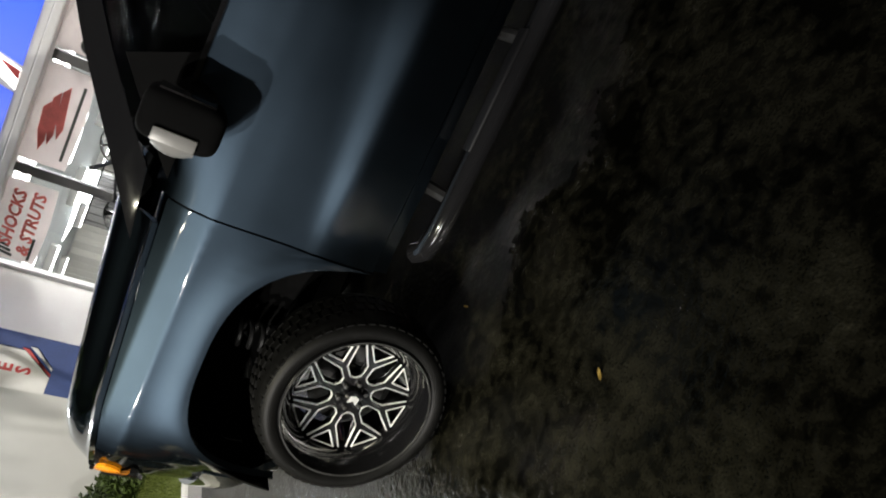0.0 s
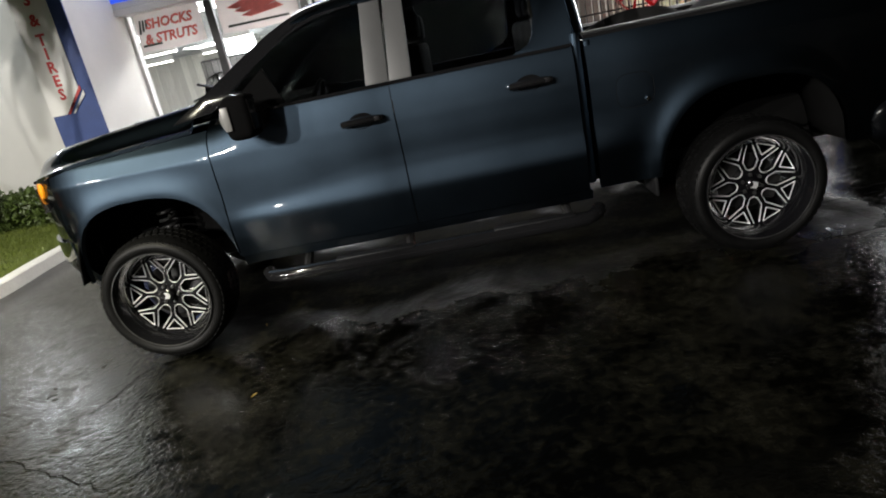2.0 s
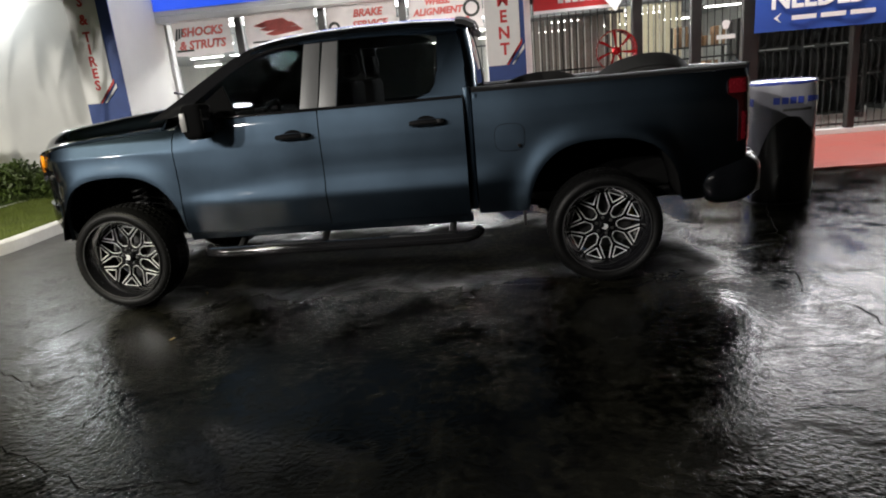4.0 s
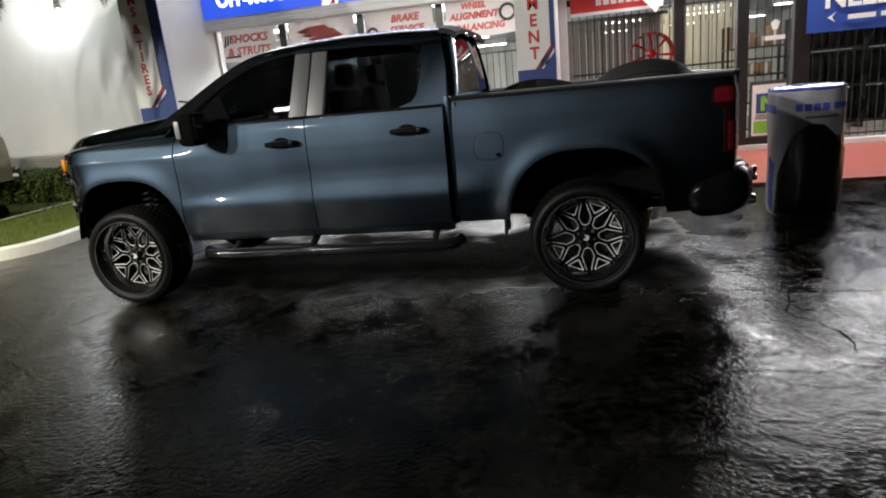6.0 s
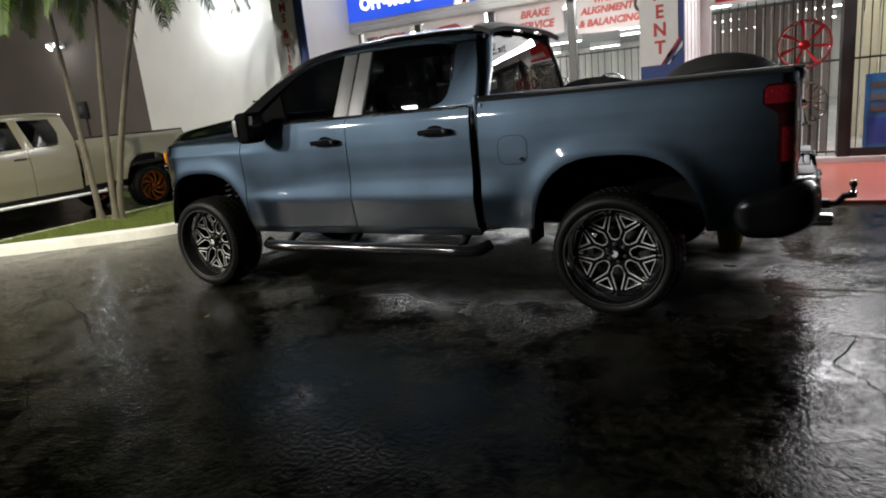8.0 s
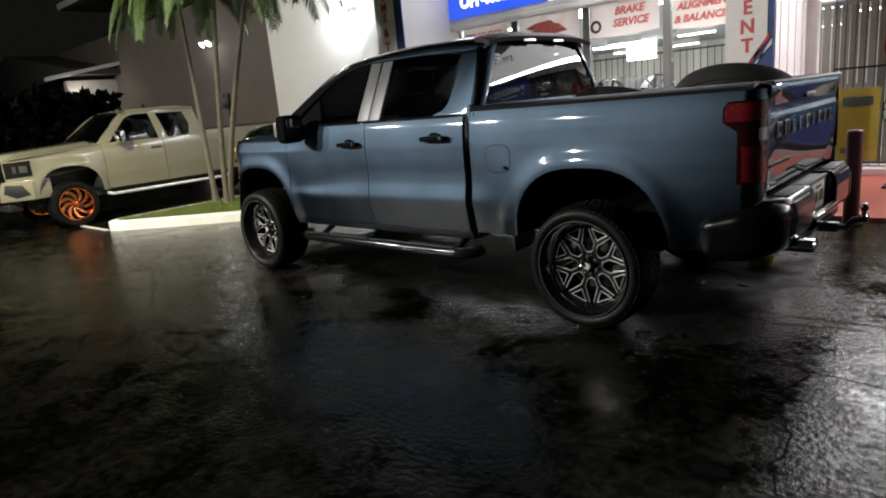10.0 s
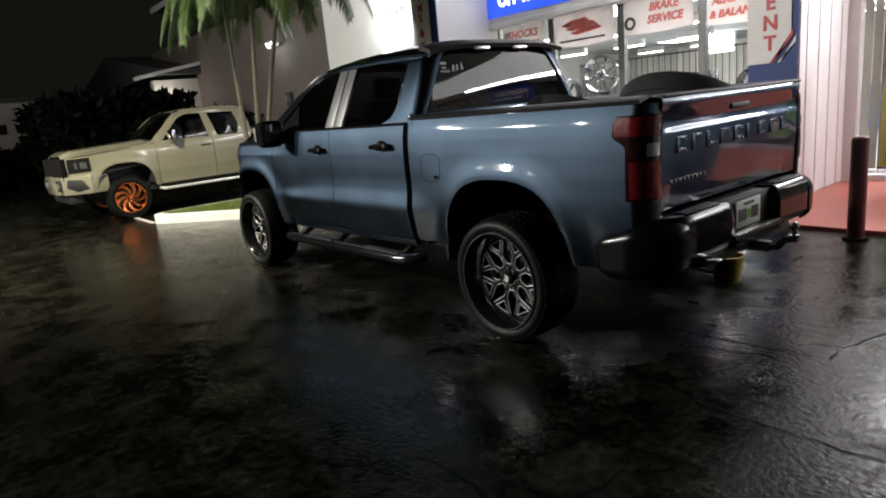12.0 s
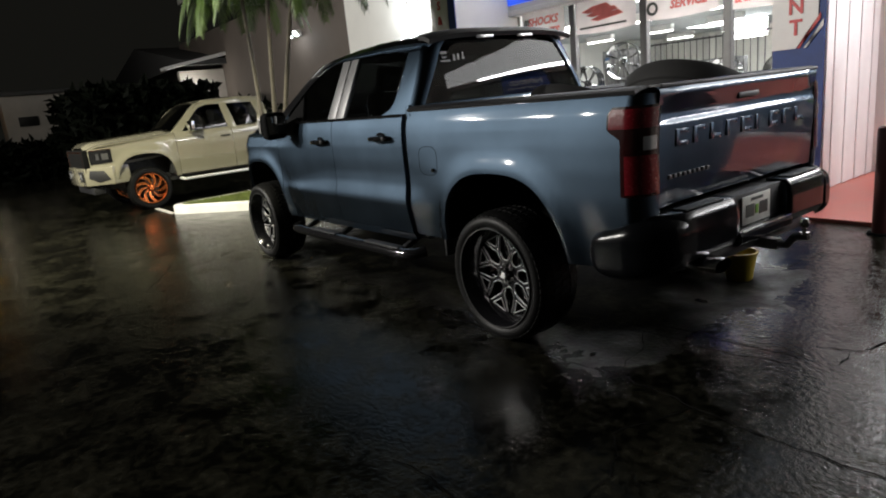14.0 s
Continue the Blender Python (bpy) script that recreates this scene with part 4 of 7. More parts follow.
# front end
bm = bmesh.new()
out = [(0.36, 0.70), (0.40, 1.22), (0.62, 1.30), (1.56, 1.30), (1.78, 1.22), (1.82, 0.70)]
prism(bm, out, lambda a, b, d: (-0.93 + d + 0.50 * (a - CY) ** 2, a, b), 0.2, 0.02)
part("grille", bm, M_BLACKPAINT, truck, "black front grille")
for k in range(5):
    part("grille_bar", tube(bmesh.new(), [(-0.945 + 0.50 * (y - CY) ** 2, y, 0.80 + 0.095 * k) for y in np.linspace(0.46, 1.72, 9)], 0.016, 8), M_CHROME if k in (0, 4) else M_PLASTIC, truck)
for s in (1, -1):
    def my(y):
        return y if s == 1 else 2 * CY - y
    vv, ff = sheet(np.linspace(-0.60, -0.945, 20), np.linspace(0, 1, 7), lambda x, w: (x, my(nose_y(x) - nose_y(NOSE_X) + side(NOSE_X, 1.1) - 0.008), 1.05 + 0.05 * smooth_step(x, -0.75, -0.60) + w * (0.17 - 0.14 * smooth_step(x, -0.80, -0.60))))
    lampo = thicken(raw("headlight", vv, ff, M_BLACKPAINT, truck, "smoked headlight"), 0.02, 0)
    def marker_at(a, r):
        x, z = -0.665 + 0.060 * r * math.cos(a), 1.205 + 0.050 * r * math.sin(a) + 0.02 * r * math.cos(a)
        return (x, my(nose_y(x) - nose_y(NOSE_X) + side(NOSE_X, 1.2) - 0.018 + 0.008 * r * r), z)
    vv, ff = sheet(np.linspace(0, 2 * math.pi, 25), np.linspace(0.02, 1, 6), marker_at)
    thicken(raw("marker_lens", vv, ff, M_AMBER, lampo, "amber side marker"), 0.012, 0)
    part("headlight_bezel", tube(bmesh.new(), [(x, my(nose_y(x) - nose_y(NOSE_X) + side(NOSE_X, 1.2) - 0.012), 1.25 + 0.08 * (x + 0.8) * 0) for x in np.linspace(-0.945, -0.80, 7)], 0.012, 8), M_CHROME, lampo, "bright lamp bezel")


def bumper_at(u, z):
    """Round the nose from one wheel arch to the other."""
    a = math.pi * u
    c, s_ = math.cos(a), math.sin(a)
    y = CY - 0.985 * (abs(c) ** 1.05) * (1 if c > 0 else -1)
    x = NOSE_X - 0.725 * abs(s_) ** 1.05
    tuck = 0.12 * smooth_step(0.74 - z, 0.0, 0.32)
    return (x + tuck, y + tuck * 0.6 * (1 if y < CY else -1), z)


vv, ff = sheet(np.linspace(0.13, 0.87, 50), np.linspace(0.50, 0.86, 12), bumper_at)
bump = thicken(raw("front_bumper", vv, ff, M_PAINT, truck, smooth=50), 0.03, 0)
vv, ff = sheet(np.linspace(0.24, 0.76, 50), np.linspace(0.46, 0.52, 4), lambda u, z: (lambda p: (p[0] + 0.03, p[1] + (0.02 if p[1] < CY else -0.02), p[2]))(bumper_at(u, z)))
thicken(raw("air_dam", vv, ff, M_PLASTIC, bump), 0.02, 0)

# cab: roof, pillars, glass
BELT, RAIL = 1.435, 1.91


def back_x(z):
    """The slant of the cab's back."""
    return 2.80 - 0.28 * max(0.0, z - 1.48) ** 2


def cab_y(z):
    """The flank of the greenhouse."""
    return lerp(z, (1.40, 1.435, 1.91, 1.96), (0.150, 0.168, 0.385, 0.46))


def roof_z(x):
    return lerp(x, (1.16, 1.24, 1.40, 1.70, 2.0, 2.4, 2.7, 2.86), (1.925, 1.948, 1.970, 1.990, 1.998, 1.992, 1.975, 1.955))


def roof_at(x, s):
    e = abs(2 * s - 1)
    y0 = 0.40
    z = roof_z(x) - 0.055 * e**4 - 0.02 * max(0, e - 0.86) / 0.14 + 0.012 * (1 - e * e)
    return (x, y0 + (2 * CY - 2 * y0) * s, z)


vv, ff = sheet(np.linspace(1.17, 2.80, 30), np.linspace(0, 1, 41), roof_at)
roof = thicken(raw("roof", vv, [q[::-1] for q in ff], M_PAINT, truck, smooth=50), 0.03)


def flank_shape(name, outline, mat, parent, depth=0.03, proud=0.0, flip=False, label="", bevel=0.003):
    """A piece of the greenhouse's flank, from an outline in x, z."""
    def at(a, b, d):
        y = cab_y(b) - proud + d
        return (a, 2 * CY - y if flip else y, b)
    return part(name, prism(bmesh.new(), outline, at, depth, bevel), mat, parent, label, smooth=30)


def arc(points, n=6):
    """Rounds a path of control points a little (Catmull-Rom)."""
    pts, out_ = [Vector((*p, 0)) for p in points], []
    for i in range(len(pts) - 1):
        a, b = pts[max(i - 1, 0)], pts[min(i + 2, len(pts) - 1)]
        p, q = pts[i], pts[i + 1]
        for k in range(n):
            t = k / n
            out_.append(0.5 * ((2 * p) + (q - a) * t + (2 * a - 5 * p + 4 * q - b) * t * t + (3 * p - a - 3 * q + b) * t**3))
    return [(v_.x, v_.y) for v_ in out_] + [points[-1]]


A_OUT = arc([(0.36, 1.44), (0.62, 1.60), (0.90, 1.775), (1.10, 1.88), (1.28, 1.945), (1.50, 1.972)])
A_IN = arc([(0.62, 1.47), (0.80, 1.60), (1.02, 1.745), (1.20, 1.835), (1.38, 1.885), (1.56, 1.903)])
FRONT_GLASS = [(0.66, 1.44)] + A_IN[3:] + [(1.60, 1.903), (1.555, 1.44)]
REAR_TOP = arc([(1.86, 1.905), (2.20, 1.905), (2.46, 1.885), (2.56, 1.845), (2.575, 1.79)])
REAR_LOW = arc([(2.575, 1.60), (2.565, 1.525), (2.53, 1.478), (2.47, 1.452), (2.40, 1.44)])
REAR_GLASS = REAR_TOP + REAR_LOW + [(1.835, 1.44)]
for flip in (False, True):
    flank_shape("a_pillar", A_OUT + A_IN[::-1], M_BLACKPAINT, truck, 0.06, 0.004, flip)
    rail = [(1.50, 1.972), (2.0, 1.985), (2.5, 1.978), (2.735, 1.965), (2.755, 1.87)] + [(2.60, 1.87), (2.50, 1.895), (2.2, 1.912), (1.86, 1.912), (1.56, 1.910)]
    flank_shape("roof_rail", rail, M_PAINT, truck, 0.06, 0.004, flip)
    cpillar = [(2.60, 1.875), (2.754, 1.875), (2.79, 1.70), (2.802, 1.44), (2.41, 1.44), (2.48, 1.454), (2.538, 1.476), (2.575, 1.525), (2.588, 1.60)]
    flank_shape("c_pillar", cpillar, M_PAINT, truck, 0.08, 0.006, flip)
    for x0, x1 in ((1.562, 1.700), (1.706, 1.838)):
        flank_shape("b_pillar", [(x0, 1.442), (x1, 1.442), (x1 + 0.022, 1.905), (x0 + 0.036, 1.905)], M_SATIN, truck, 0.05, 0.012, flip, "satin grey pillar cover")
    for shape, nm in ((FRONT_GLASS, "front_window"), (REAR_GLASS, "rear_window")):
        g = flank_shape(nm, shape, M_TINT, truck, 0.006, -0.008, flip, "dark tinted side glass", 0.0)
        g.visible_shadow = False
    # strip at the rear window's back edge
    flank_shape("window_trim", [(2.578, 1.62), (2.596, 1.62), (2.596, 1.82), (2.578, 1.80)], M_CHROME, truck, 0.01, 0.012, flip, "bright trim strip")

    # mirror on its arm

    def my(y):
        return 2 * CY - y if flip else y

    def head_at(u, w):
        a, b = 2 * math.pi * u, math.pi * (w - 0.5)
        cx, cz, cy_ = math.cos(a) * math.cos(b), math.sin(b), math.sin(a) * math.cos(b)
        f_ = lambda t, k: abs(t) ** k * (1 if t > 0 else -1)
        return (0.865 + 0.085 * f_(cx, 0.5), my(-0.045 + 0.11 * f_(cy_, 0.42)), 1.425 + 0.125 * f_(cz, 0.42))

    vv, ff = sheet(np.linspace(0, 1, 29), np.linspace(0.001, 0.999, 15), head_at)
    mir = raw("door_mirror", vv, ff, M_LINER, truck, "black door mirror with grey glass", smooth=60)
    vv, ff = sheet(np.linspace(0.0, 1, 10), np.linspace(0.0, 1, 8), lambda u, w: (0.957 - 0.012 * (2 * u - 1) ** 2, my(-0.135 + 0.18 * u), 1.35 + 0.165 * w))
    thicken(raw("mirror_glass", vv, ff, M_CHROME, mir), 0.006, 0)
    vv, ff = sheet(np.linspace(0.0, 1, 8), np.linspace(0.0, 1, 6), lambda u, w: (0.774 - 0.02 * math.sin(math.pi * w) + 0.06 * (1 - u) ** 2, my(-0.148 + 0.085 * u), 1.365 + 0.12 * w))
    thicken(raw("mirror_cap", vv, ff, M_CAP, mir, "pale satin mirror cap"), 0.02, 0)
    part("side_cap", boxed((0.792, min(my(-0.166), my(-0.152)), 1.365), (0.835, max(my(-0.166), my(-0.152)), 1.495), 0.005), M_CAP, mir, "pale satin cap strip")
    part("arm", tube(bmesh.new(), [(0.88, my(0.0), 1.37), (0.90, my(0.08), 1.38), (0.93, my(0.18), 1.41)], (0.06, 0.06, 0.07), 10), M_PLASTIC, mir)
    sail = [(0.62, 1.40), (1.14, 1.395), (1.06, 1.45), (0.96, 1.66), (0.80, 1.54)]
    flank_shape("mirror_base", sail, M_LINER, truck, 0.02, 0.012, flip)

# windscreen and back window


def screen_at(u, w):
    y = 0.22 + (2 * CY - 0.44) * u
    bow = 1 - (2 * u - 1) ** 2
    x0, z0, x1, z1 = 0.60 - 0.26 * bow, 1.47 + 0.035 * bow, 1.30 - 0.10 * bow, 1.915 + 0.03 * bow
    inset = 0.20 * w
    yy = y + (CY - y) * inset
    return (x0 + (x1 - x0) * w, yy, z0 + (z1 - z0) * w + 0.03 * math.sin(math.pi * w))


vv, ff = sheet(np.linspace(0, 1, 24), np.linspace(0, 1, 12), screen_at)
ws = thicken(raw("windscreen", vv, [q[::-1] for q in ff], M_TINT, truck, "dark tinted windscreen", smooth=60), 0.006)
ws.visible_shadow = False
part("cowl", tube(bmesh.new(), [(0.60 - 0.26 * (1 - ((y - CY) / 0.87) ** 2) - 0.03, y, 1.475 + 0.03 * (1 - ((y - CY) / 0.87) ** 2)) for y in np.linspace(0.24, 1.94, 15)], 0.04, 8), M_PLASTIC, truck)
for y0 in (0.75, 1.25):
    part("wiper", tube(bmesh.new(), [(0.30, y0, 1.545), (0.42, y0 + 0.2, 1.60), (0.50, y0 - 0.35, 1.645)], 0.009, 6), M_PLASTIC, truck)


def back_at(u, w):
    z = 1.50 + 0.42 * w
    y0 = cab_y(z) + 0.05 + 0.05 * w
    return (back_x(z) + 0.058 + 0.022 * (1 - (2 * u - 1) ** 2), y0 + (2 * CY - 2 * y0) * u, z)


vv, ff = sheet(np.linspace(0, 1, 20), np.linspace(0, 1, 8), back_at)
bw = thicken(raw("back_window", vv, ff, M_TINT, truck, "dark tinted rear window", smooth=60), 0.006)
bw.visible_shadow = False
part("back_panel", boxed((2.775, 0.15, 0.60), (2.83, 2 * CY - 0.15, 1.50), 0.02), M_PAINT, truck)
for flip in (False, True):
    def corner_at(u, z):
        # the pillar's rounded back edge, from the flank to the glass
        a = u * math.pi / 2
        y = cab_y(z) - 0.006 + 0.075 * (1 - math.cos(a))
        y += 0.05 * max(0, z - 1.5) / 0.42 * u
        return (back_x(z) + 0.065 * math.sin(a), 2 * CY - y if flip else y, z)
    thicken(raw("cab_corner", *sheet(np.linspace(0, 1, 9), np.linspace(1.45, 1.945, 8), corner_at), M_PAINT, truck), 0.02, 0)
vv, ff = sheet(np.linspace(0.36, 2 * CY - 0.36, 25), np.linspace(0, 1, 6), lambda y, s: (2.745 + 0.12 * s, y, roof_z(2.76) + 0.016 - 0.04 * s * s - 0.05 * abs((y - CY) / 0.75) ** 4))
spoiler = thicken(raw("roof_spoiler", vv, ff, M_PLASTIC, truck, "black roof spoiler"), 0.035, -1)
for y0 in (0.80, 1.22):
    part("stop_lamp", boxed((2.860, y0, 1.930), (2.873, y0 + 0.17, 1.955), 0.005), M_CLEARLENS, spoiler, "pale stop lamp segment")
# stickers in the back window
for k, (y0, z0, w_, h_) in enumerate(((0.47, 1.83, 0.06, 0.02), (0.48, 1.80, 0.04, 0.016), (0.46, 1.775, 0.09, 0.014), (0.58, 1.78, 0.022, 0.045), (0.62, 1.785, 0.02, 0.045), (0.66, 1.79, 0.03, 0.014), (0.668, 1.80, 0.013, 0.04))):
    part("sticker", boxed((back_x(z0 + h_ / 2) + 0.068 + 0.0006 * k, y0, z0), (back_x(z0 + h_ / 2) + 0.072 + 0.0006 * k, y0 + w_, z0 + h_)), M_STEEL, bw, "pale sticker shape")

# cabin
cabin = part("cabin_tub", boxed((0.50, 0.20, 0.62), (2.77, 2 * CY - 0.20, 1.10), 0.03), M_CABIN, truck, "dark cabin")
part("dashboard", boxed((0.62, 0.24, 1.05), (1.0, 2 * CY - 0.24, 1.45), 0.06), M_CABIN, truck)
part("steering_wheel", lathe(bmesh.new(), [(0.17 + 0.016 * math.cos(a), 0.016 * math.sin(a)) for a in np.linspace(0, 2 * math.pi, 9)[:-1]], 24, pose(1.14, 0.66, 1.36, 0, 0, 90) @ pose(0, 0, 0, 25, 0, 0), closed=True), M_PLASTIC, truck)
for x, ys in ((1.40, (0.42, 1.26)), (2.22, (0.42, 0.84, 1.26))):
    for y in ys:
        seat = part("seat", boxed((x - 0.05, y, 1.05), (x + 0.45, y + 0.48, 1.22), 0.05), M_CABIN, truck)
        part("seat_back", boxed((x + 0.38, y, 1.15), (x + 0.52, y + 0.48, 1.62), 0.05, m=None), M_CABIN, seat)
        part("headrest", boxed((x + 0.42, y + 0.11, 1.64), (x + 0.52, y + 0.37, 1.82), 0.04), M_CABIN, seat)
part("headlining", boxed((1.35, 0.46, 1.90), (2.8, 2 * CY - 0.46, 1.925), 0.01), M_CABIN, truck)

# load bed
bedthings = part("bed_floor", boxed((2.85, 0.57, 0.92), (4.68, 2 * CY - 0.57, 0.97)), M_PLASTIC, truck)
for y0, y1 in ((0.20, 0.25), (2 * CY - 0.25, 2 * CY - 0.20)):
    part("bed_liner", boxed((2.85, y0, 1.10), (4.68, y1, 1.442)), M_PLASTIC, truck)
part("bed_front", boxed((2.842, 0.12, 0.62), (2.875, 2 * CY - 0.12, 1.442), 0.006), M_PAINT, truck)
for flip in (False, True):
    vv, ff = sheet(np.linspace(2.84, 4.72, 20), np.linspace(0, 1, 7), lambda x, s: (x, (2 * CY - (side(min(x, 4.66), 1.45) - 0.004 + 0.16 * s)) if flip else side(min(x, 4.66), 1.45) - 0.004 + 0.16 * s, 1.449 + 0.022 * math.sin(math.pi * min(1, s * 1.15 + 0.06))))
    thicken(raw("bed_rail", vv, ff if flip else [q[::-1] for q in ff], M_PLASTIC, truck, "black bed rail cap"), 0.02)

# tail: lamps, tailgate, bumper
for y0, y1 in ((0.20, 0.58), (2 * CY - 0.58, 2 * CY - 0.20)):
    part("wheel_housing", boxed((3.12, y0, 1.075), (4.40, y1, 1.10), 0.01), M_LINER, truck)
    for x0, x1 in ((2.86, 3.14), (4.38, 4.68)):
        part("bed_floor_side", boxed((x0, y0, 0.92), (x1, y1, 0.97)), M_PLASTIC, truck)

TG0, TG1 = 0.262, 2 * CY - 0.262
for flip in (False, True):
    def round_at(u, z, start, proud):
        # from the flank round the corner to the back face
        if u < 0.3:
            x = start + (4.665 - start) * u / 0.3
            return (x, side(x, z) - proud, z)
        a = (u - 0.3) / 0.7 * math.pi / 2
        return (4.665 + (0.098 + proud) * math.sin(a), side(4.665, z) - proud + (0.150 + proud) * (1 - math.cos(a)), z)

    def mirrored(p):
        return (p[0], 2 * CY - p[1], p[2]) if flip else p

    def lamp_start(z):
        return 4.655 - 0.075 * smooth_step(z, 1.235, 1.30) * (1 - 0.35 * smooth_step(z, 1.37, 1.40))
    turn_steps = np.linspace(0, 1, 24)
    vv, ff = sheet(turn_steps, np.linspace(0.59, 1.452, 30), lambda u, z: mirrored(round_at(u, z, 4.655, 0.0)))
    thicken(raw("tail_corner", vv, ff if not flip else [q[::-1] for q in ff], M_PAINT, truck, smooth=50), 0.02)
    vv, ff = sheet(turn_steps, np.linspace(0.965, 1.400, 26), lambda u, z: mirrored(round_at(u, z, lamp_start(z), 0.006)))
    housing = thicken(raw("tail_lamp", vv, ff if not flip else [q[::-1] for q in ff], M_TAIL, truck, "dark red wrap-round tail lamp", smooth=50), 0.014)
    for z0, z1, u0, u1 in ((1.295, 1.388, 0.04, 0.95), (0.978, 1.165, 0.36, 0.95)):
        vv, ff = sheet(np.linspace(u0, u1, 20), np.linspace(z0, z1, 8), lambda u, z: mirrored(round_at(u, z, lamp_start(z), 0.0085)))
        thicken(raw("lamp_segment", vv, ff if not flip else [q[::-1] for q in ff], M_TAILRED, housing, "brighter red lamp segment", smooth=50), 0.004)
    vv, ff = sheet(np.linspace(0.70, 0.93, 10), np.linspace(1.19, 1.255, 6), lambda u, z: mirrored(round_at(u, z, lamp_start(z), 0.010)))
    thicken(raw("reversing_lamp", vv, ff if not flip else [q[::-1] for q in ff], M_CLEARLENS, housing, "clear reversing lamp", smooth=50), 0.006)


def gate_at(y, z):
    bulge = lerp(z, (0.885, 1.00, 1.15, 1.292, 1.318, 1.345, 1.43, 1.448, 1.478), (4.728, 4.746, 4.760, 4.768, 4.755, 4.755, 4.788, 4.793, 4.776))
    e = max(0, abs(y - CY) - 0.70) / 0.13
    return (bulge + (4.765 - bulge) * min(1, e) * 0.6, y, z)


gate = thicken(raw("tailgate", *sheet(np.linspace(TG0, TG1, 40), np.r_[np.linspace(0.885, 1.26, 12), np.linspace(1.275, 1.345, 12), np.linspace(1.36, 1.478, 11)], gate_at), M_PAINT, truck, smooth=40), 0.045)
part("gate_cap", boxed((4.70, TG0, 1.466), (4.786, TG1, 1.488), 0.010), M_PLASTIC, gate, "black tailgate top cap")
part("gate_handle", boxed((4.755, CY - 0.11, 1.362), (4.781, CY + 0.11, 1.398), 0.01), M_PLASTIC, gate)
for k in range(9):
    y0 = 0.40 + 0.157 * k
    mark = bmesh.new()
    box(mark, (4.752, y0, 1.178), (4.7705, y0 + 0.03, 1.262), 0.003)
    if k % 3 != 2:
        box(mark, (4.752, y0 + 0.026, 1.24), (4.7705, y0 + 0.105, 1.262), 0.003)
    if k % 2 == 0:
        box(mark, (4.752, y0 + 0.026, 1.178), (4.7695, y0 + 0.105, 1.20), 0.003)
    part("raised_mark", mark, M_PAINT, gate, "embossed block mark")
for k in range(9):
    part("mark", boxed((4.745, 0.35 + 0.043 * k, 1.020), (4.760, 0.374 + 0.043 * k, 1.040), 0.002), M_STEEL, gate, "small chrome mark")

def bumper_face(y0, y1, x_mid, z0, z1, name):
    """A length of pressed bumper: rolled top and foot, a shallow crown between."""
    def at(y, w):
        dx, up = lerp(w, (0, 0.1, 0.2, 0.5, 0.66, 0.76, 0.83, 1), (-0.055, -0.014, -0.002, 0, -0.010, -0.026, -0.050, -0.150)), lerp(w, (0, 0.1, 0.2, 0.5, 0.66, 0.76, 0.83, 1), (0, 0.05, 0.18, 0.62, 0.86, 0.965, 1.0, 1.0))
        turn = 0.15 * max(0.0, (abs(y - CY) - 0.70) / 0.25) ** 2.0
        return (x_mid + dx - turn * min(1, 1 + (dx + 0.05) * 6), y, z0 + (z1 - z0) * up)
    ob = thicken(raw(name, *sheet(np.linspace(y0, y1, 24), np.linspace(0, 1, 36), at), M_BUMPER, bumper, smooth=60), 0.02)
    ob.modifiers.remove(ob.modifiers["edges"])
    return ob


bumper = part("rear_bumper", boxed((4.66, 0.24, 0.62), (4.80, 2 * CY - 0.24, 0.848), 0.02), M_PLASTIC, truck)
for y0, y1 in ((0.145, 0.80), (2 * CY - 0.80, 2 * CY - 0.145)):
    bumper_face(y0, y1, 4.885, 0.595, 0.862, "bumper_end")
bumper_face(0.79, 2 * CY - 0.79, 4.895, 0.585, 0.672, "lower_bar")
for y0 in (0.79, 2 * CY - 0.80):
    part("bumper_cheek", boxed((4.78, y0, 0.66), (4.862, y0 + 0.01, 0.846), 0.003), M_PAINT, bumper)
part("plate_recess", boxed((4.800, 0.80, 0.660), (4.832, 2 * CY - 0.80, 0.852), 0.003), M_PLASTIC, bumper, "black recess round the plate")
for flip in (False, True):
    def corner_at(u, w):
        run = 0.62 * u
        if run < 0.20:
            x, y, nx, ny = 4.45 + run, 0.088, 0.0, 1.0
        else:
            a = (run - 0.20) / 0.42 * math.pi / 2
            x, y, nx, ny = 4.65 + 0.215 * math.sin(a), 0.328 - 0.24 * math.cos(a), -math.sin(a), math.cos(a)
        h = (1 - (1 - min(1.0, run / 0.11)) ** 2.6) ** (1 / 2.6)
        top, foot = 0.775 + 0.055 * smooth_step(run, 0.02, 0.30), 0.545 + 0.035 * smooth_step(run, 0.1, 0.6)
        z = (top + foot) / 2 + (top - foot) / 2 * w * max(h, 0.04)
        inn = 0.05 * abs(w) ** 5 + 0.03 * (1 - min(1.0, run / 0.08)) ** 2
        y = y + ny * inn
        return (x + nx * inn, 2 * CY - y if flip else y, z)
    vv, ff = sheet(np.linspace(0.0, 1, 40), np.linspace(-1, 1, 21), corner_at)
    thicken(raw("bumper_corner", vv, ff if flip else [q[::-1] for q in ff], M_BUMPER, bumper, "black bumper corner with step", smooth=60), 0.02)
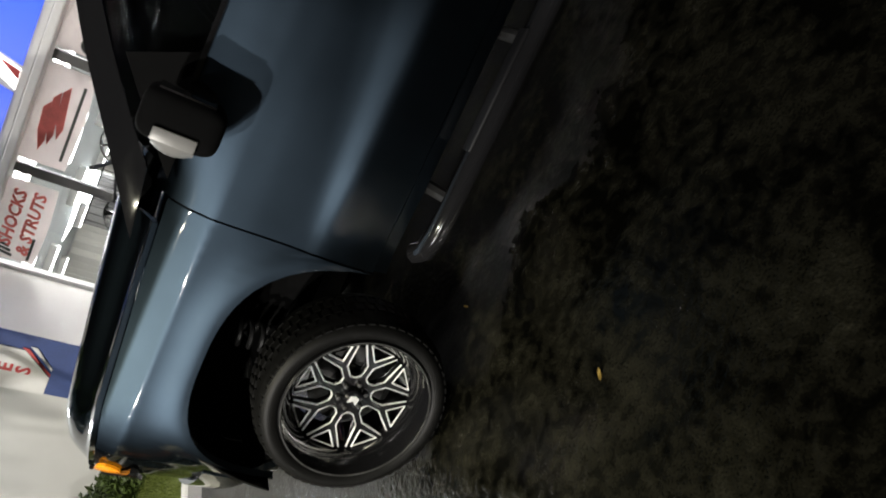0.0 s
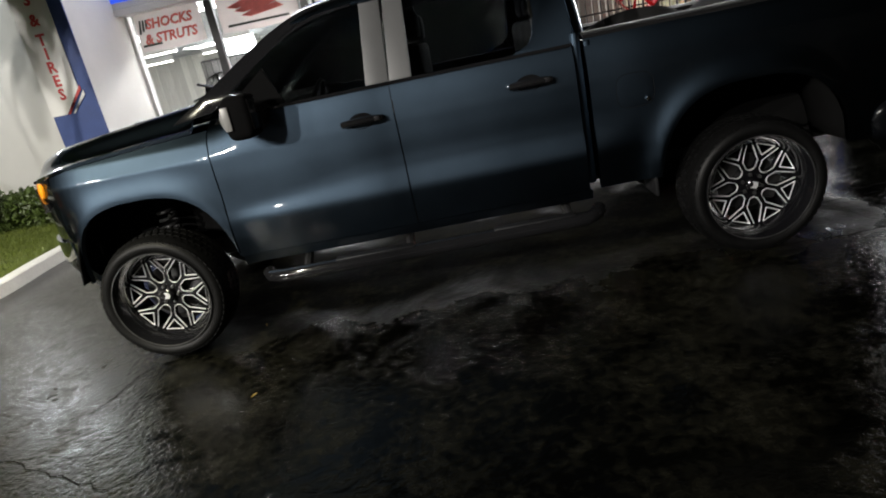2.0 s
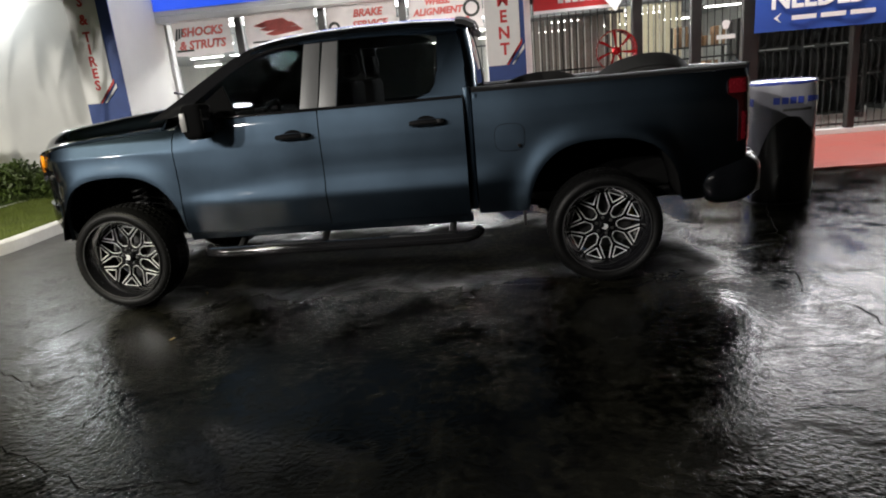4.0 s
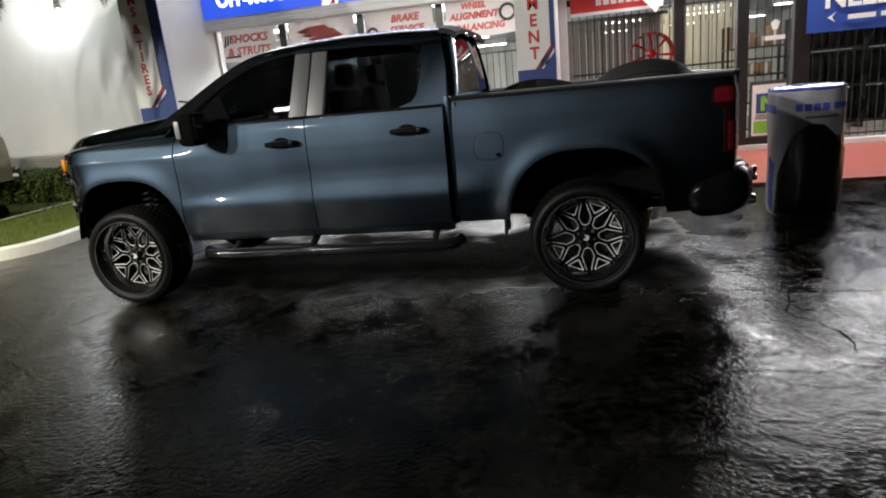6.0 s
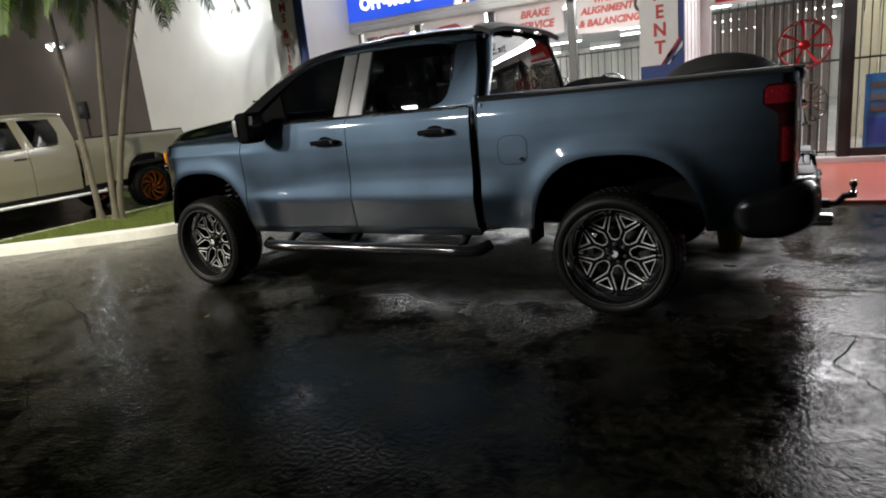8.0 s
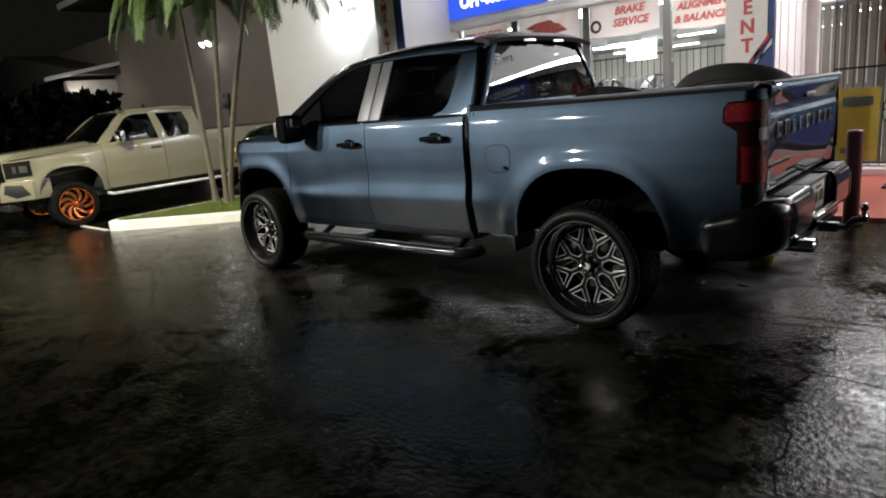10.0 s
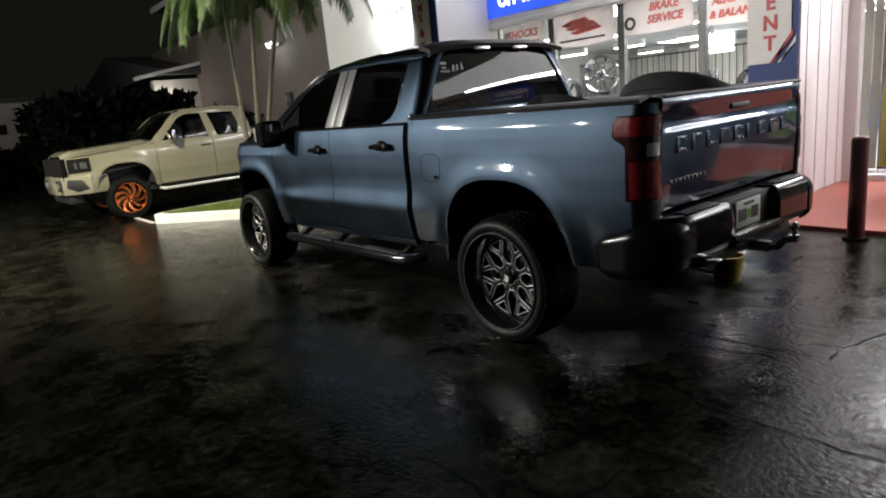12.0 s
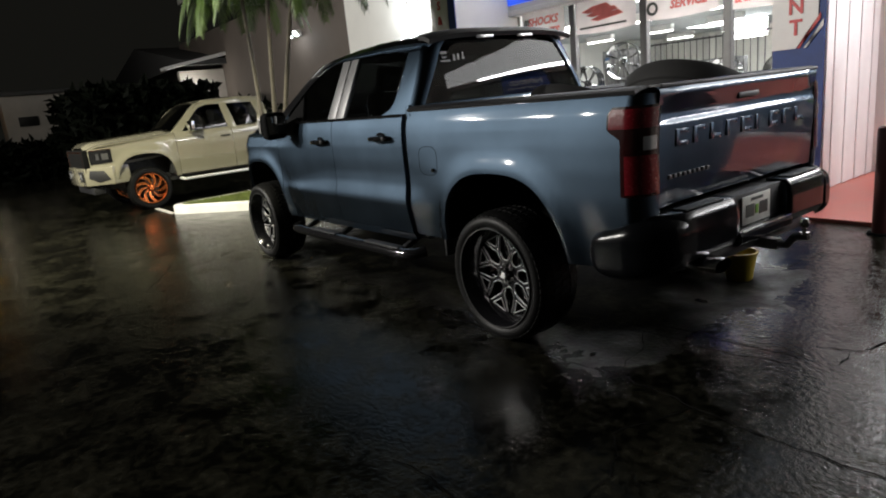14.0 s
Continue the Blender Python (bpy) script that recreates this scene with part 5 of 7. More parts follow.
for y0, y1 in ((0.19, 0.72), (2 * CY - 0.72, 2 * CY - 0.19)):
    part("bumper_step", boxed((4.765, y0 + (0.17 if y0 < CY else 0), 0.8635), (4.845, y1 - (0 if y0 < CY else 0.17), 0.870), 0.003), M_PLASTIC, bumper)
    for k in range(13):
        yk = y0 + (0.18 if y0 < CY else 0.04) + (y1 - y0 - 0.24) * k / 12
        part("step_rib", boxed((4.862, yk, 0.822), (4.880, yk + 0.020, 0.833), 0.003, 1), M_STEEL, bumper)
part("bumper_strip", boxed((4.884, 0.82, 0.656), (4.900, 2 * CY - 0.82, 0.668), 0.005), M_CHROME, bumper, "chrome lower strip")
part("lower_valance", boxed((4.66, 0.55, 0.53), (4.86, 2 * CY - 0.55, 0.61), 0.03), M_PLASTIC, bumper)
plate = part("number_plate", boxed((4.840, 0.90, 0.675), (4.846, 1.21, 0.835), 0.003), M_PLATE, truck, "white number plate with plain bars")
part("bar_print", boxed((4.847, 0.935, 0.715), (4.849, 1.025, 0.785)), M_BAR, plate)
part("bar_print", boxed((4.847, 1.085, 0.715), (4.849, 1.175, 0.785)), M_BAR, plate)
part("bar_print", boxed((4.847, 0.99, 0.803), (4.849, 1.12, 0.82)), M_BAR, plate)
part("bar_print", boxed((4.847, 1.04, 0.725), (4.849, 1.07, 0.775)), M_POSTERGREEN, plate)
for y in (0.36,):
    bm = lathe(bmesh.new(), [(0.036, -0.12), (0.046, -0.12), (0.05, -0.1), (0.05, 0.14), (0.046, 0.15), (0.040, 0.15), (0.036, 0.10)], 20, Matrix.Translation((4.80, y + 0.16, 0.560)) @ pose(0, 0, 0, 0, 0, -90) @ Matrix.Diagonal((1.7, 1, 0.8, 1)), closed=True)
    part("exhaust_tip", bm, M_CHROME, truck, "chrome exhaust tip")
hitch = part("hitch", boxed((4.55, CY - 0.03, 0.52), (4.96, CY + 0.03, 0.58), 0.006), M_STEEL, truck, "steel drop hitch with ball")
part("draw_bar", tube(bmesh.new(), [(4.94, CY, 0.55), (5.0, CY, 0.55), (5.04, CY, 0.60), (5.11, CY, 0.61)], 0.022, 8), M_STEEL, hitch)
part("hitch_ball", lathe(bmesh.new(), [(0, 0.055), (0.018, 0.05), (0.026, 0.03), (0.02, 0.008), (0.013, 0.0), (0.013, -0.02), (0.028, -0.022), (0.028, -0.035), (0, -0.036)], 16, pose(5.09, CY, 0.655, 90)), M_CHROME, hitch)

# chassis below
for y in (0.62, 1.52):
    part("frame_rail", boxed((-0.75, y, 0.50), (4.55, y + 0.09, 0.64), 0.01), M_STEEL, truck)
part("rear_axle", tube(bmesh.new(), [(3.745, 0.35, 0.415), (3.745, 0.95, 0.415), (3.745, 1.0, 0.415), (3.745, 1.18, 0.415), (3.745, 1.23, 0.415), (3.745, 1.83, 0.415)], (0.045, 0.045, 0.15, 0.15, 0.045, 0.045), 14), M_STEEL, truck)
part("front_axle", tube(bmesh.new(), [(0, 0.35, 0.415), (0, 0.8, 0.45), (0, 1.4, 0.45), (0, 1.83, 0.415)], 0.05, 10), M_STEEL, truck)
part("sump", boxed((-0.4, 0.75, 0.42), (1.3, 1.45, 0.75), 0.08), M_STEEL, truck)
part("fuel_tank", boxed((1.6, 0.30, 0.46), (2.7, 0.60, 0.75), 0.06), M_PLASTIC, truck)
# unseen springs, spare, gearbox and cross member, added to block light below the truck
for y in (0.56, 1.62):
    for k in range(4):
        half_l = 0.72 - 0.13 * k
        part("spring_leaf", tube(bmesh.new(), [(3.745 + half_l * q, y, 0.505 - 0.022 * k + 0.10 * (half_l * q / 0.72) ** 2) for q in np.linspace(-1, 1, 11)], 0.014, 6), M_LINER, truck)
part("spare_tyre", tyre_mesh(bmesh.new(), 0.36, 0.20, 0.20, pose(4.28, CY, 0.64, 90, 0, 0), False), M_TYRE, truck)
part("gearbox", boxed((0.9, 0.80, 0.40), (1.75, 1.38, 0.72), 0.07), M_LINER, truck)
part("cross_member", boxed((2.55, 0.62, 0.44), (2.72, 1.60, 0.56), 0.03), M_LINER, truck)
part("drive_shaft", tube(bmesh.new(), [(1.3, CY, 0.52), (3.6, CY, 0.44)], 0.04, 10), M_STEEL, truck)
part("muffler", tube(bmesh.new(), [(2.0, 1.65, 0.52), (2.05, 1.65, 0.52), (2.8, 1.65, 0.52), (2.85, 1.65, 0.52)], (0.03, 0.11, 0.11, 0.03), 14), M_STEEL, truck)
for c, a in ARCHES:
    for flip in (False, True):
        def liner(u, w):
            ang = math.pi * u
            cc, ss = math.cos(ang), math.sin(ang)
            x = c + (a + 0.02) * abs(cc) ** (2 / ARCH_P) * (1 if cc > 0 else -1)
            z = max(0.58, ARCH_Z + (ARCH_H + 0.02) * abs(ss) ** (2 / ARCH_P))
            y = 0.13 + 0.42 * w
            return (x, 2 * CY - y if flip else y, z)
        lined = thicken(raw("wheel_liner", *sheet(np.linspace(0, 1, 25), np.linspace(0, 1, 3), liner), M_LINER, truck), 0.01, 0)
        lined.modifiers.remove(lined.modifiers["edges"])
        y = 0.55 if not flip else 2 * CY - 0.56
        part("liner_wall", boxed((c - a, y, 0.62), (c + a, y + 0.01, ARCH_Z + ARCH_H)), M_LINER, truck)
# coil spring and strut behind the front wheels
for flip in (False, True):
    y = 0.42 if not flip else 2 * CY - 0.42
    bm = bmesh.new()
    tube(bm, [(0.02 + 0.055 * math.cos(t), y + 0.055 * math.sin(t), 0.62 + 0.30 * t / 38) for t in np.linspace(0, 38, 90)], 0.011, 6)
    part("coil_spring", bm, M_BARS, truck)
    part("sway_link", tube(bmesh.new(), [(-0.24, y + 0.10, 0.765), (-0.17, y + 0.14, 0.775), (-0.10, y + 0.15, 0.80), (-0.03, y + 0.14, 0.85)], 0.014, 8), M_MILLED, truck, "bright metal link")
    part("mud_flap", boxed((3.16, 0.10 if not flip else 2 * CY - 0.36, 0.46), (3.18, 0.36 if not flip else 2 * CY - 0.10, 0.66), 0.006), M_PLASTIC, truck)

# side steps
for flip in (False, True):
    def my(y):
        return 2 * CY - y if flip else y
    path = [(0.68, my(0.16), 0.42), (0.72, my(0.09), 0.415), (0.80, my(0.06), 0.415)] + [(x, my(0.055), 0.415) for x in np.linspace(0.9, 2.6, 10)] + [(2.72, my(0.06), 0.415), (2.79, my(0.10), 0.42), (2.82, my(0.17), 0.43)]
    step = part("side_step", tube(bmesh.new(), path, 0.045, 14), M_BLACKPAINT, truck, "gloss black tubular side step")
    for x in (1.15, 2.15):
        part("tread_pad", boxed((x, my(0.095) if flip else 0.025, 0.452), (x + 0.5, my(0.025) if flip else 0.095, 0.466), 0.006), M_PLASTIC, step)
    for x in (0.95, 1.62, 2.62):
        part("bracket", tube(bmesh.new(), [(x, my(0.08), 0.42), (x, my(0.25), 0.50), (x, my(0.55), 0.56)], 0.028, 8), M_STEEL, step)

# ---- wheels ----


def build_wheel(owner, m, flip):
    """A deep-dish black wheel with eight forked, milled spokes; local y points inwards to the chassis."""
    wheel = new("wheel")
    wheel.parent, wheel.matrix_basis = owner, m @ pose(0, 0, 0, 0, 0, 180) if flip else m
    R = 0.408
    prof = [(0.312, 0.02), (0.320, 0.004), (0.330, -0.004), (0.348, -0.012), (0.368, -0.010), (0.386, 0.004), (0.399, 0.026), (R, 0.06), (R, 0.265), (0.399, 0.298), (0.386, 0.32), (0.345, 0.334), (0.320, 0.316), (0.312, 0.30)]
    tyre = part("tyre", lathe(bmesh.new(), prof, 72, closed=True), M_RUBBER, wheel, smooth=45)
    verts, faces = [], []
    for k in range(56):
        a0 = 2 * math.pi * k / 56
        for row, (h0, h1) in enumerate(((0.004, 0.085), (0.10, 0.155), (0.165, 0.22), (0.235, 0.316))):
            da, off = 0.072, (0.5 if row % 2 else 0) * 2 * math.pi / 56
            r0 = R - 0.012
            base = len(verts)
            for h, r1 in ((h0, R - (0.018 if row == 0 else -0.007)), (h1, R - (0.018 if row == 3 else -0.007))):
                for r in (r0 - (0.012 if row in (0, 3) else 0), max(r1, r0 - 0.004)):
                    for s in (-0.5, 0.5):
                        a = a0 + off + s * da + 0.03 * (h - 0.16) / 0.16
                        verts.append((r * math.cos(a), h, r * math.sin(a)))
            b = base
            faces += [(b, b + 1, b + 3, b + 2), (b + 4, b + 6, b + 7, b + 5), (b + 2, b + 3, b + 7, b + 6), (b, b + 2, b + 6, b + 4), (b + 1, b + 5, b + 7, b + 3)]
    raw("tread", verts, faces, M_RUBBER, wheel, smooth=0)
    rim_prof = [(0.318, 0.006), (0.322, -0.004), (0.317, -0.011), (0.308, -0.009), (0.298, 0.006), (0.286, 0.025), (0.270, 0.06), (0.255, 0.105), (0.250, 0.15), (0.246, 0.28), (0.300, 0.31), (0.305, 0.30), (0.262, 0.27), (0.266, 0.15), (0.284, 0.08), (0.302, 0.03)]
    rim = part("rim", lathe(bmesh.new(), rim_prof, 64, closed=True), M_WHEEL, wheel, "gloss black deep rim")
    part("lip_edge", lathe(bmesh.new(), [(0.317, -0.0125), (0.312, -0.0125), (0.310, -0.009), (0.317, -0.009)], 64, closed=True), M_STEEL, wheel, "dull thin lip edge")
    # spokes
    def pol(r, a):
        return (r * math.cos(a), r * math.sin(a))

    def face(u, v_, d):
        return (u * 0.875, d + 0.030 - 0.016 * smooth_step(math.hypot(u, v_), 0.10, 0.28), v_ * 0.875)

    half = [pol(0.05, -0.42), pol(0.100, -0.30), pol(0.112, -0.145), pol(0.172, -0.105), pol(0.286, -0.335), pol(0.289, -0.225), pol(0.203, 0.0)]
    outline = half + [(p, -q) for p, q in half[-2::-1]]
    body = prism(bmesh.new(), outline, lambda u, v_, d: face(u, v_, 0.085 + d), 0.035, 0.004)
    spoke = part("spoke", body, M_WHEEL, wheel, smooth=0)
    trim = bmesh.new()

    def chamfer(p, q, w):
        """A bright machined ridge with two slanted faces from p to q."""
        d = (Vector(q) - Vector(p)).normalized()
        n_ = Vector((-d.y, d.x)) * w / 2
        ends = []
        for e in (Vector(p), Vector(q)):
            ends.append([trim.verts.new(face(c.x, c.y, h)) for c, h in ((e - n_, 0.0865), (e, 0.0805), (e + n_, 0.0865))])
        for k in (0, 1):
            trim.faces.new((ends[0][k], ends[0][k + 1], ends[1][k + 1], ends[1][k]))
        for e in ends:
            trim.faces.new(e)

    for sg in (-1, 1):
        for p, q in ((pol(0.101, sg * 0.29), pol(0.113, sg * 0.14)), (pol(0.113, sg * 0.14), pol(0.172, sg * 0.095)), (pol(0.172, sg * 0.095), pol(0.285, sg * 0.325)),
                     (pol(0.206, 0.0), pol(0.287, sg * 0.232)), (pol(0.101, sg * 0.29), pol(0.099, sg * 0.3927))):
            chamfer(p, q, 0.0105)
    chamfer(pol(0.287, -0.232), pol(0.287, 0.232), 0.008)
    trim = part("milled_edge", trim, M_MILLED, wheel, "bright milled spoke edges", smooth=0)
    for k in range(1, 8):
        for ob in (spoke, trim):
            twin = bpy.data.objects.new(ob.name.split(".")[0], ob.data)
            scene.collection.objects.link(twin)
            twin.parent, twin.matrix_basis = wheel, pose(0, 0, 0, 0, 45 * k, 0)
            if ob is trim:
                twin["label"] = "bright milled spoke edges"
    hub = part("hub", lathe(bmesh.new(), [(0.0, 0.122), (0.03, 0.122), (0.083, 0.117), (0.090, 0.125), (0.092, 0.23)], 32), M_WHEEL, wheel)
    part("centre_cap", lathe(bmesh.new(), [(0.0, 0.076), (0.03, 0.077), (0.040, 0.085), (0.043, 0.125)], 24), M_WHEEL, wheel)
    part("cap_mark", prism(bmesh.new(), [(-0.02, -0.02), (0.012, -0.02), (0.02, 0.0), (0.012, 0.02), (-0.02, 0.02), (-0.006, 0.0)], lambda u, v_, d: (u, 0.073 + d, v_), 0.004), M_MILLED, wheel, smooth=0)
    for k in range(6):
        a = 2 * math.pi * k / 6
        part("lug_nut", lathe(bmesh.new(), [(0.0, 0.096), (0.010, 0.098), (0.013, 0.122)], 6, pose(0.060 * math.cos(a), 0, 0.060 * math.sin(a))), M_STEEL, wheel, smooth=0)
    part("brake_disc", lathe(bmesh.new(), [(0.06, 0.20), (0.175, 0.20), (0.178, 0.21), (0.175, 0.225), (0.06, 0.225)], 40), M_STEEL, wheel, "worn steel brake disc")
    part("caliper", boxed((0.10, 0.175, -0.08), (0.20, 0.25, 0.08), 0.02), M_STEEL, wheel)
    return wheel


for x in (0.0, 3.745):
    build_wheel(truck, pose(x, 0.02, 0.415, 0, 9 if x == 0 else 20, 0), False)
    build_wheel(truck, pose(x, 2 * CY - 0.02, 0.415), True)

# ---- loose wheels and tyres ----


for x, y, z, rz, tilt, big in ((4.25, 1.33, 1.303, 4, 60, 0.42), (3.41, 1.27, 1.262, -5, 64, 0.40)):
    tagged(part("loose_tyre", tyre_mesh(bmesh.new(), big, 0.28, 0.28, pose(x, y, z, tilt, 0, rz), False), M_TYRE), "black loose tyre leaning in the pickup bed", "tyre", group="tyres in the pickup bed")


def spoked_wheel(name, m, R, mat, spokes, label, twist=0.12, group="", width=0.2, category="wheel"):
    ob = thing(name, label, category, m, group)
    part("rim", lathe(bmesh.new(), [(R, 0.0), (R, -0.012), (R * 0.955, -0.012), (R * 0.93, 0.03), (R * 0.9, 0.08), (R * 0.88, width), (R * 0.94, width + 0.01), (R * 0.96, width - 0.01), (R * 0.93, 0.08)], 48, closed=True), mat, ob)
    proto_ = None
    for k in range(spokes):
        if proto_ is None:
            n = 8
            left = [(r * math.cos(t - 0.5 * math.pi / spokes * (0.55 - 0.2 * r / R)), r * math.sin(t - 0.5 * math.pi / spokes * (0.55 - 0.2 * r / R))) for r, t in ((R * (0.16 + 0.76 * i / n), twist * (i / n) ** 1.5 * 2) for i in range(n + 1))]
            right = [(r * math.cos(t + 0.5 * math.pi / spokes * (0.55 - 0.2 * r / R)), r * math.sin(t + 0.5 * math.pi / spokes * (0.55 - 0.2 * r / R))) for r, t in ((R * (0.16 + 0.76 * i / n), twist * (i / n) ** 1.5 * 2) for i in range(n + 1))]
            proto_ = part("spoke", prism(bmesh.new(), left + right[::-1], lambda u, v_, d: (u, 0.05 - 0.05 * (math.hypot(u, v_) / R) ** 2 + d, v_), 0.03, 0.004), mat, ob, smooth=0)
        else:
            twin = bpy.data.objects.new("spoke", proto_.data)
            scene.collection.objects.link(twin)
            twin.parent, twin.matrix_basis = ob, pose(0, 0, 0, 0, 360 * k / spokes, 0)
    part("hub", lathe(bmesh.new(), [(0, 0.03), (R * 0.1, 0.03), (R * 0.2, 0.045), (R * 0.22, 0.1)], 24), mat, ob)
    return ob


# display stand with two wheels before the glass
stand = thing("wheel_stand", "black upright display stand for two wheels", "display stand", pose(4.81, 5.96, 0.035))
part("base", boxed((-0.25, -0.2, 0), (0.25, 0.2, 0.03), 0.008), M_BARS, stand)
for s in (-0.1, 0.1):
    part("pole", tube(bmesh.new(), [(s, 0.05, 0.02), (s, 0.05, 2.0)], 0.016, 8), M_BARS, stand)
for z in (0.92, 1.72):
    part("peg", tube(bmesh.new(), [(0, 0.06, z), (0, -0.12, z)], 0.03, 8), M_BARS, stand)
spoked_wheel("alloy_wheel", pose(4.81, 5.78, 1.72, 0, 11, 0), 0.31, M_REDWHEEL, 7, "candy red seven-spoke wheel on the display stand", 0.05, "wheels on show")
spoked_wheel("alloy_wheel", pose(4.81, 5.78, 0.98, 0, 3, 0), 0.29, M_CHROME, 14, "chrome many-spoke wheel on the display stand", 0.02, "wheels on show")
# wheels inside the window
for x, y, z, R, mat, n_, tag in ((-0.95, 7.60, 1.84, 0.34, M_CHROME, 8, "chrome eight-spoke wheel leaning in the shop window"), (-0.1, 7.8, 1.40, 0.30, M_WHEEL, 6, "black six-spoke wheel in the shop window"), (0.85, 7.8, 1.40, 0.30, M_CHROME, 10, "chrome ten-spoke wheel in the shop window"), (-2.0, 7.8, 1.5, 0.34, M_WHEEL, 6, "black six-spoke wheel in the shop window"), (1.8, 7.85, 1.38, 0.29, M_WHEEL, 5, "black five-spoke wheel in the shop window")):
    spoked_wheel("alloy_wheel", pose(x, y, z, 0, 20 * x, 18 if x == -0.95 else 0), R, mat, n_, tag, 0.03, "wheels on show")
pedestal = thing("wheel_pedestal", "dark square pedestal under the chrome wheel", "pedestal", pose(-0.95, 7.75, 1.06))
part("base", boxed((-0.14, -0.16, 0), (0.14, 0.16, 0.03), 0.006), M_BARS, pedestal)
part("column", boxed((-0.05, -0.06, 0.03), (0.05, 0.06, 0.42), 0.006), M_BARS, pedestal)
part("cradle", boxed((-0.16, -0.18, 0.42), (0.16, 0.12, 0.445), 0.006), M_BARS, pedestal)
shelf = thing("display_shelf", "low white display shelf behind the shop window", "shelf", pose(0, 7.85, 0))
part("top", boxed((-2.7, -0.3, 1.02), (2.7, 0.3, 1.06), 0.008), M_TRIM, shelf)
for x in (-2.6, -0.9, 0.9, 2.6):
    part("leg", boxed((x - 0.03, -0.25, 0.05), (x + 0.03, 0.25, 1.02), 0.005), M_TRIM, shelf)
proto = None
for k in range(8):
    m = pose(-2.35 + 0.66 * k, 7.72, 0.05 + 0.33, 0, 23 * k, 3 * (k % 3) - 3)
    if proto is None:
        proto = tagged(part("floor_tyre", tyre_mesh(bmesh.new(), 0.325, 0.21, 0.24, Matrix.Identity(4)), M_RUBBER), "black tyre standing below the display shelf", "tyre", group="tyres below the shelf")
        proto.matrix_basis = m
    else:
        copy_thing(proto, m)
for cx, cy, cz in ((-2.55, 9.9, 2.1), (-1.05, 11.3, 1.7)):
    cab = thing("steel_cabinet", "dark grey steel cabinet standing inside the shop", "cabinet", pose(cx, cy, 0.05), "cabinets in the shop")
    part("body", boxed((-0.42, -0.25, 0), (0.42, 0.25, cz), 0.012), M_STEEL, cab)
    for s in (-1, 1):
        door = part("door", boxed((0.01 if s > 0 else -0.41, -0.268, 0.06), (0.41 if s > 0 else -0.01, -0.252, cz - 0.04), 0.006), M_GREYFRAME, cab)
        part("handle", boxed((s * 0.05 - 0.012, -0.285, cz * 0.5), (s * 0.05 + 0.012, -0.268, cz * 0.5 + 0.14), 0.004), M_CHROME, door)
counter = thing("shop_counter", "long grey and blue shop counter", "counter", pose(0.5, 15.0, 0.05))
part("front", boxed((-2.5, -0.3, 0), (2.5, 0.3, 1.0), 0.02), M_POSTERBLUE, counter)
part("top", boxed((-2.56, -0.36, 1.0), (2.56, 0.36, 1.05), 0.01), M_STEEL, counter)
# blinds, cream boards and stacked stock behind the glazed doors
M_BLIND = material("brown_vertical_blind", (0.22, 0.19, 0.165), 0.6, vary=0.15, scale=2, random_tint=0.2)
M_CREAM = material("cream_slat_board", (0.66, 0.60, 0.42), 0.55, vary=0.12, scale=2, random_tint=0.12)
M_CARTON = material("brown_carton", (0.24, 0.14, 0.07), 0.7, vary=0.25, scale=6, random_tint=0.45)
for nm, tag, x0, x1, y, top, mat in (("slat_screen", "dim brown vertical blind hung behind the shop glass", 3.30, 5.30, 7.9, 2.35, M_BLIND), ("slat_screen", "cream vertical board screen inside the shop door", 5.40, 6.95, 10.2, 2.62, M_CREAM)):
    screen = thing(nm, tag, "screen", pose(x0, y, 0.05))
    part("head_rail", boxed((0, -0.03, top), (x1 - x0, 0.03, top + 0.06), 0.006), M_GREYFRAME, screen)
    count, first = int((x1 - x0) / 0.118), None
    for k in range(count):
        if first is None:
            first = part("slat", boxed((-0.052, -0.006, 0.02), (0.052, 0.006, top), 0.003, 1), mat, screen, smooth=0)
        ob = first if k == 0 else bpy.data.objects.new("slat", first.data)
        if k:
            scene.collection.objects.link(ob)
            ob.parent = screen
        ob.matrix_basis = pose(0.06 + 0.118 * k, 0.004 * (k % 3), 0, 0, 0, 6 + 4 * ((k * 7) % 5))
rnd = random.Random(21)
stock = thing("stock_shelf", "dark steel shelf standing inside the shop", "shelf", pose(6.98, 9.0, 0.05))
for x in (-0.50, 0.50):
    for y in (-0.22, 0.22):
        part("upright", boxed((x - 0.02, y - 0.02, 0), (x + 0.02, y + 0.02, 2.05), 0.004), M_BARS, stock)
for z in (0.12, 0.62, 1.12, 1.62):
    part("shelf_board", boxed((-0.52, -0.25, z), (0.52, 0.25, z + 0.03), 0.004), M_STEEL, stock)
    x = -0.47
    while x < 0.30:
        w, h = rnd.uniform(0.16, 0.30), rnd.uniform(0.18, 0.40)
        carton = tagged(part("carton", boxed((-w / 2, -0.18, 0), (w / 2, 0.18, h), 0.006), M_CARTON), "brown cardboard carton on the shop shelf", "box", group="cartons on the shelf")
        carton.matrix_basis = pose(6.98 + x + w / 2, 9.0, z + 0.08, 0, 0, rnd.uniform(-5, 5))
        part("tape", boxed((-0.025, -0.183, 0.004), (0.025, -0.1805, h - 0.004)), M_POSTER, carton, "pale packing tape")
        x += w + 0.03
proto_rack = proto = None
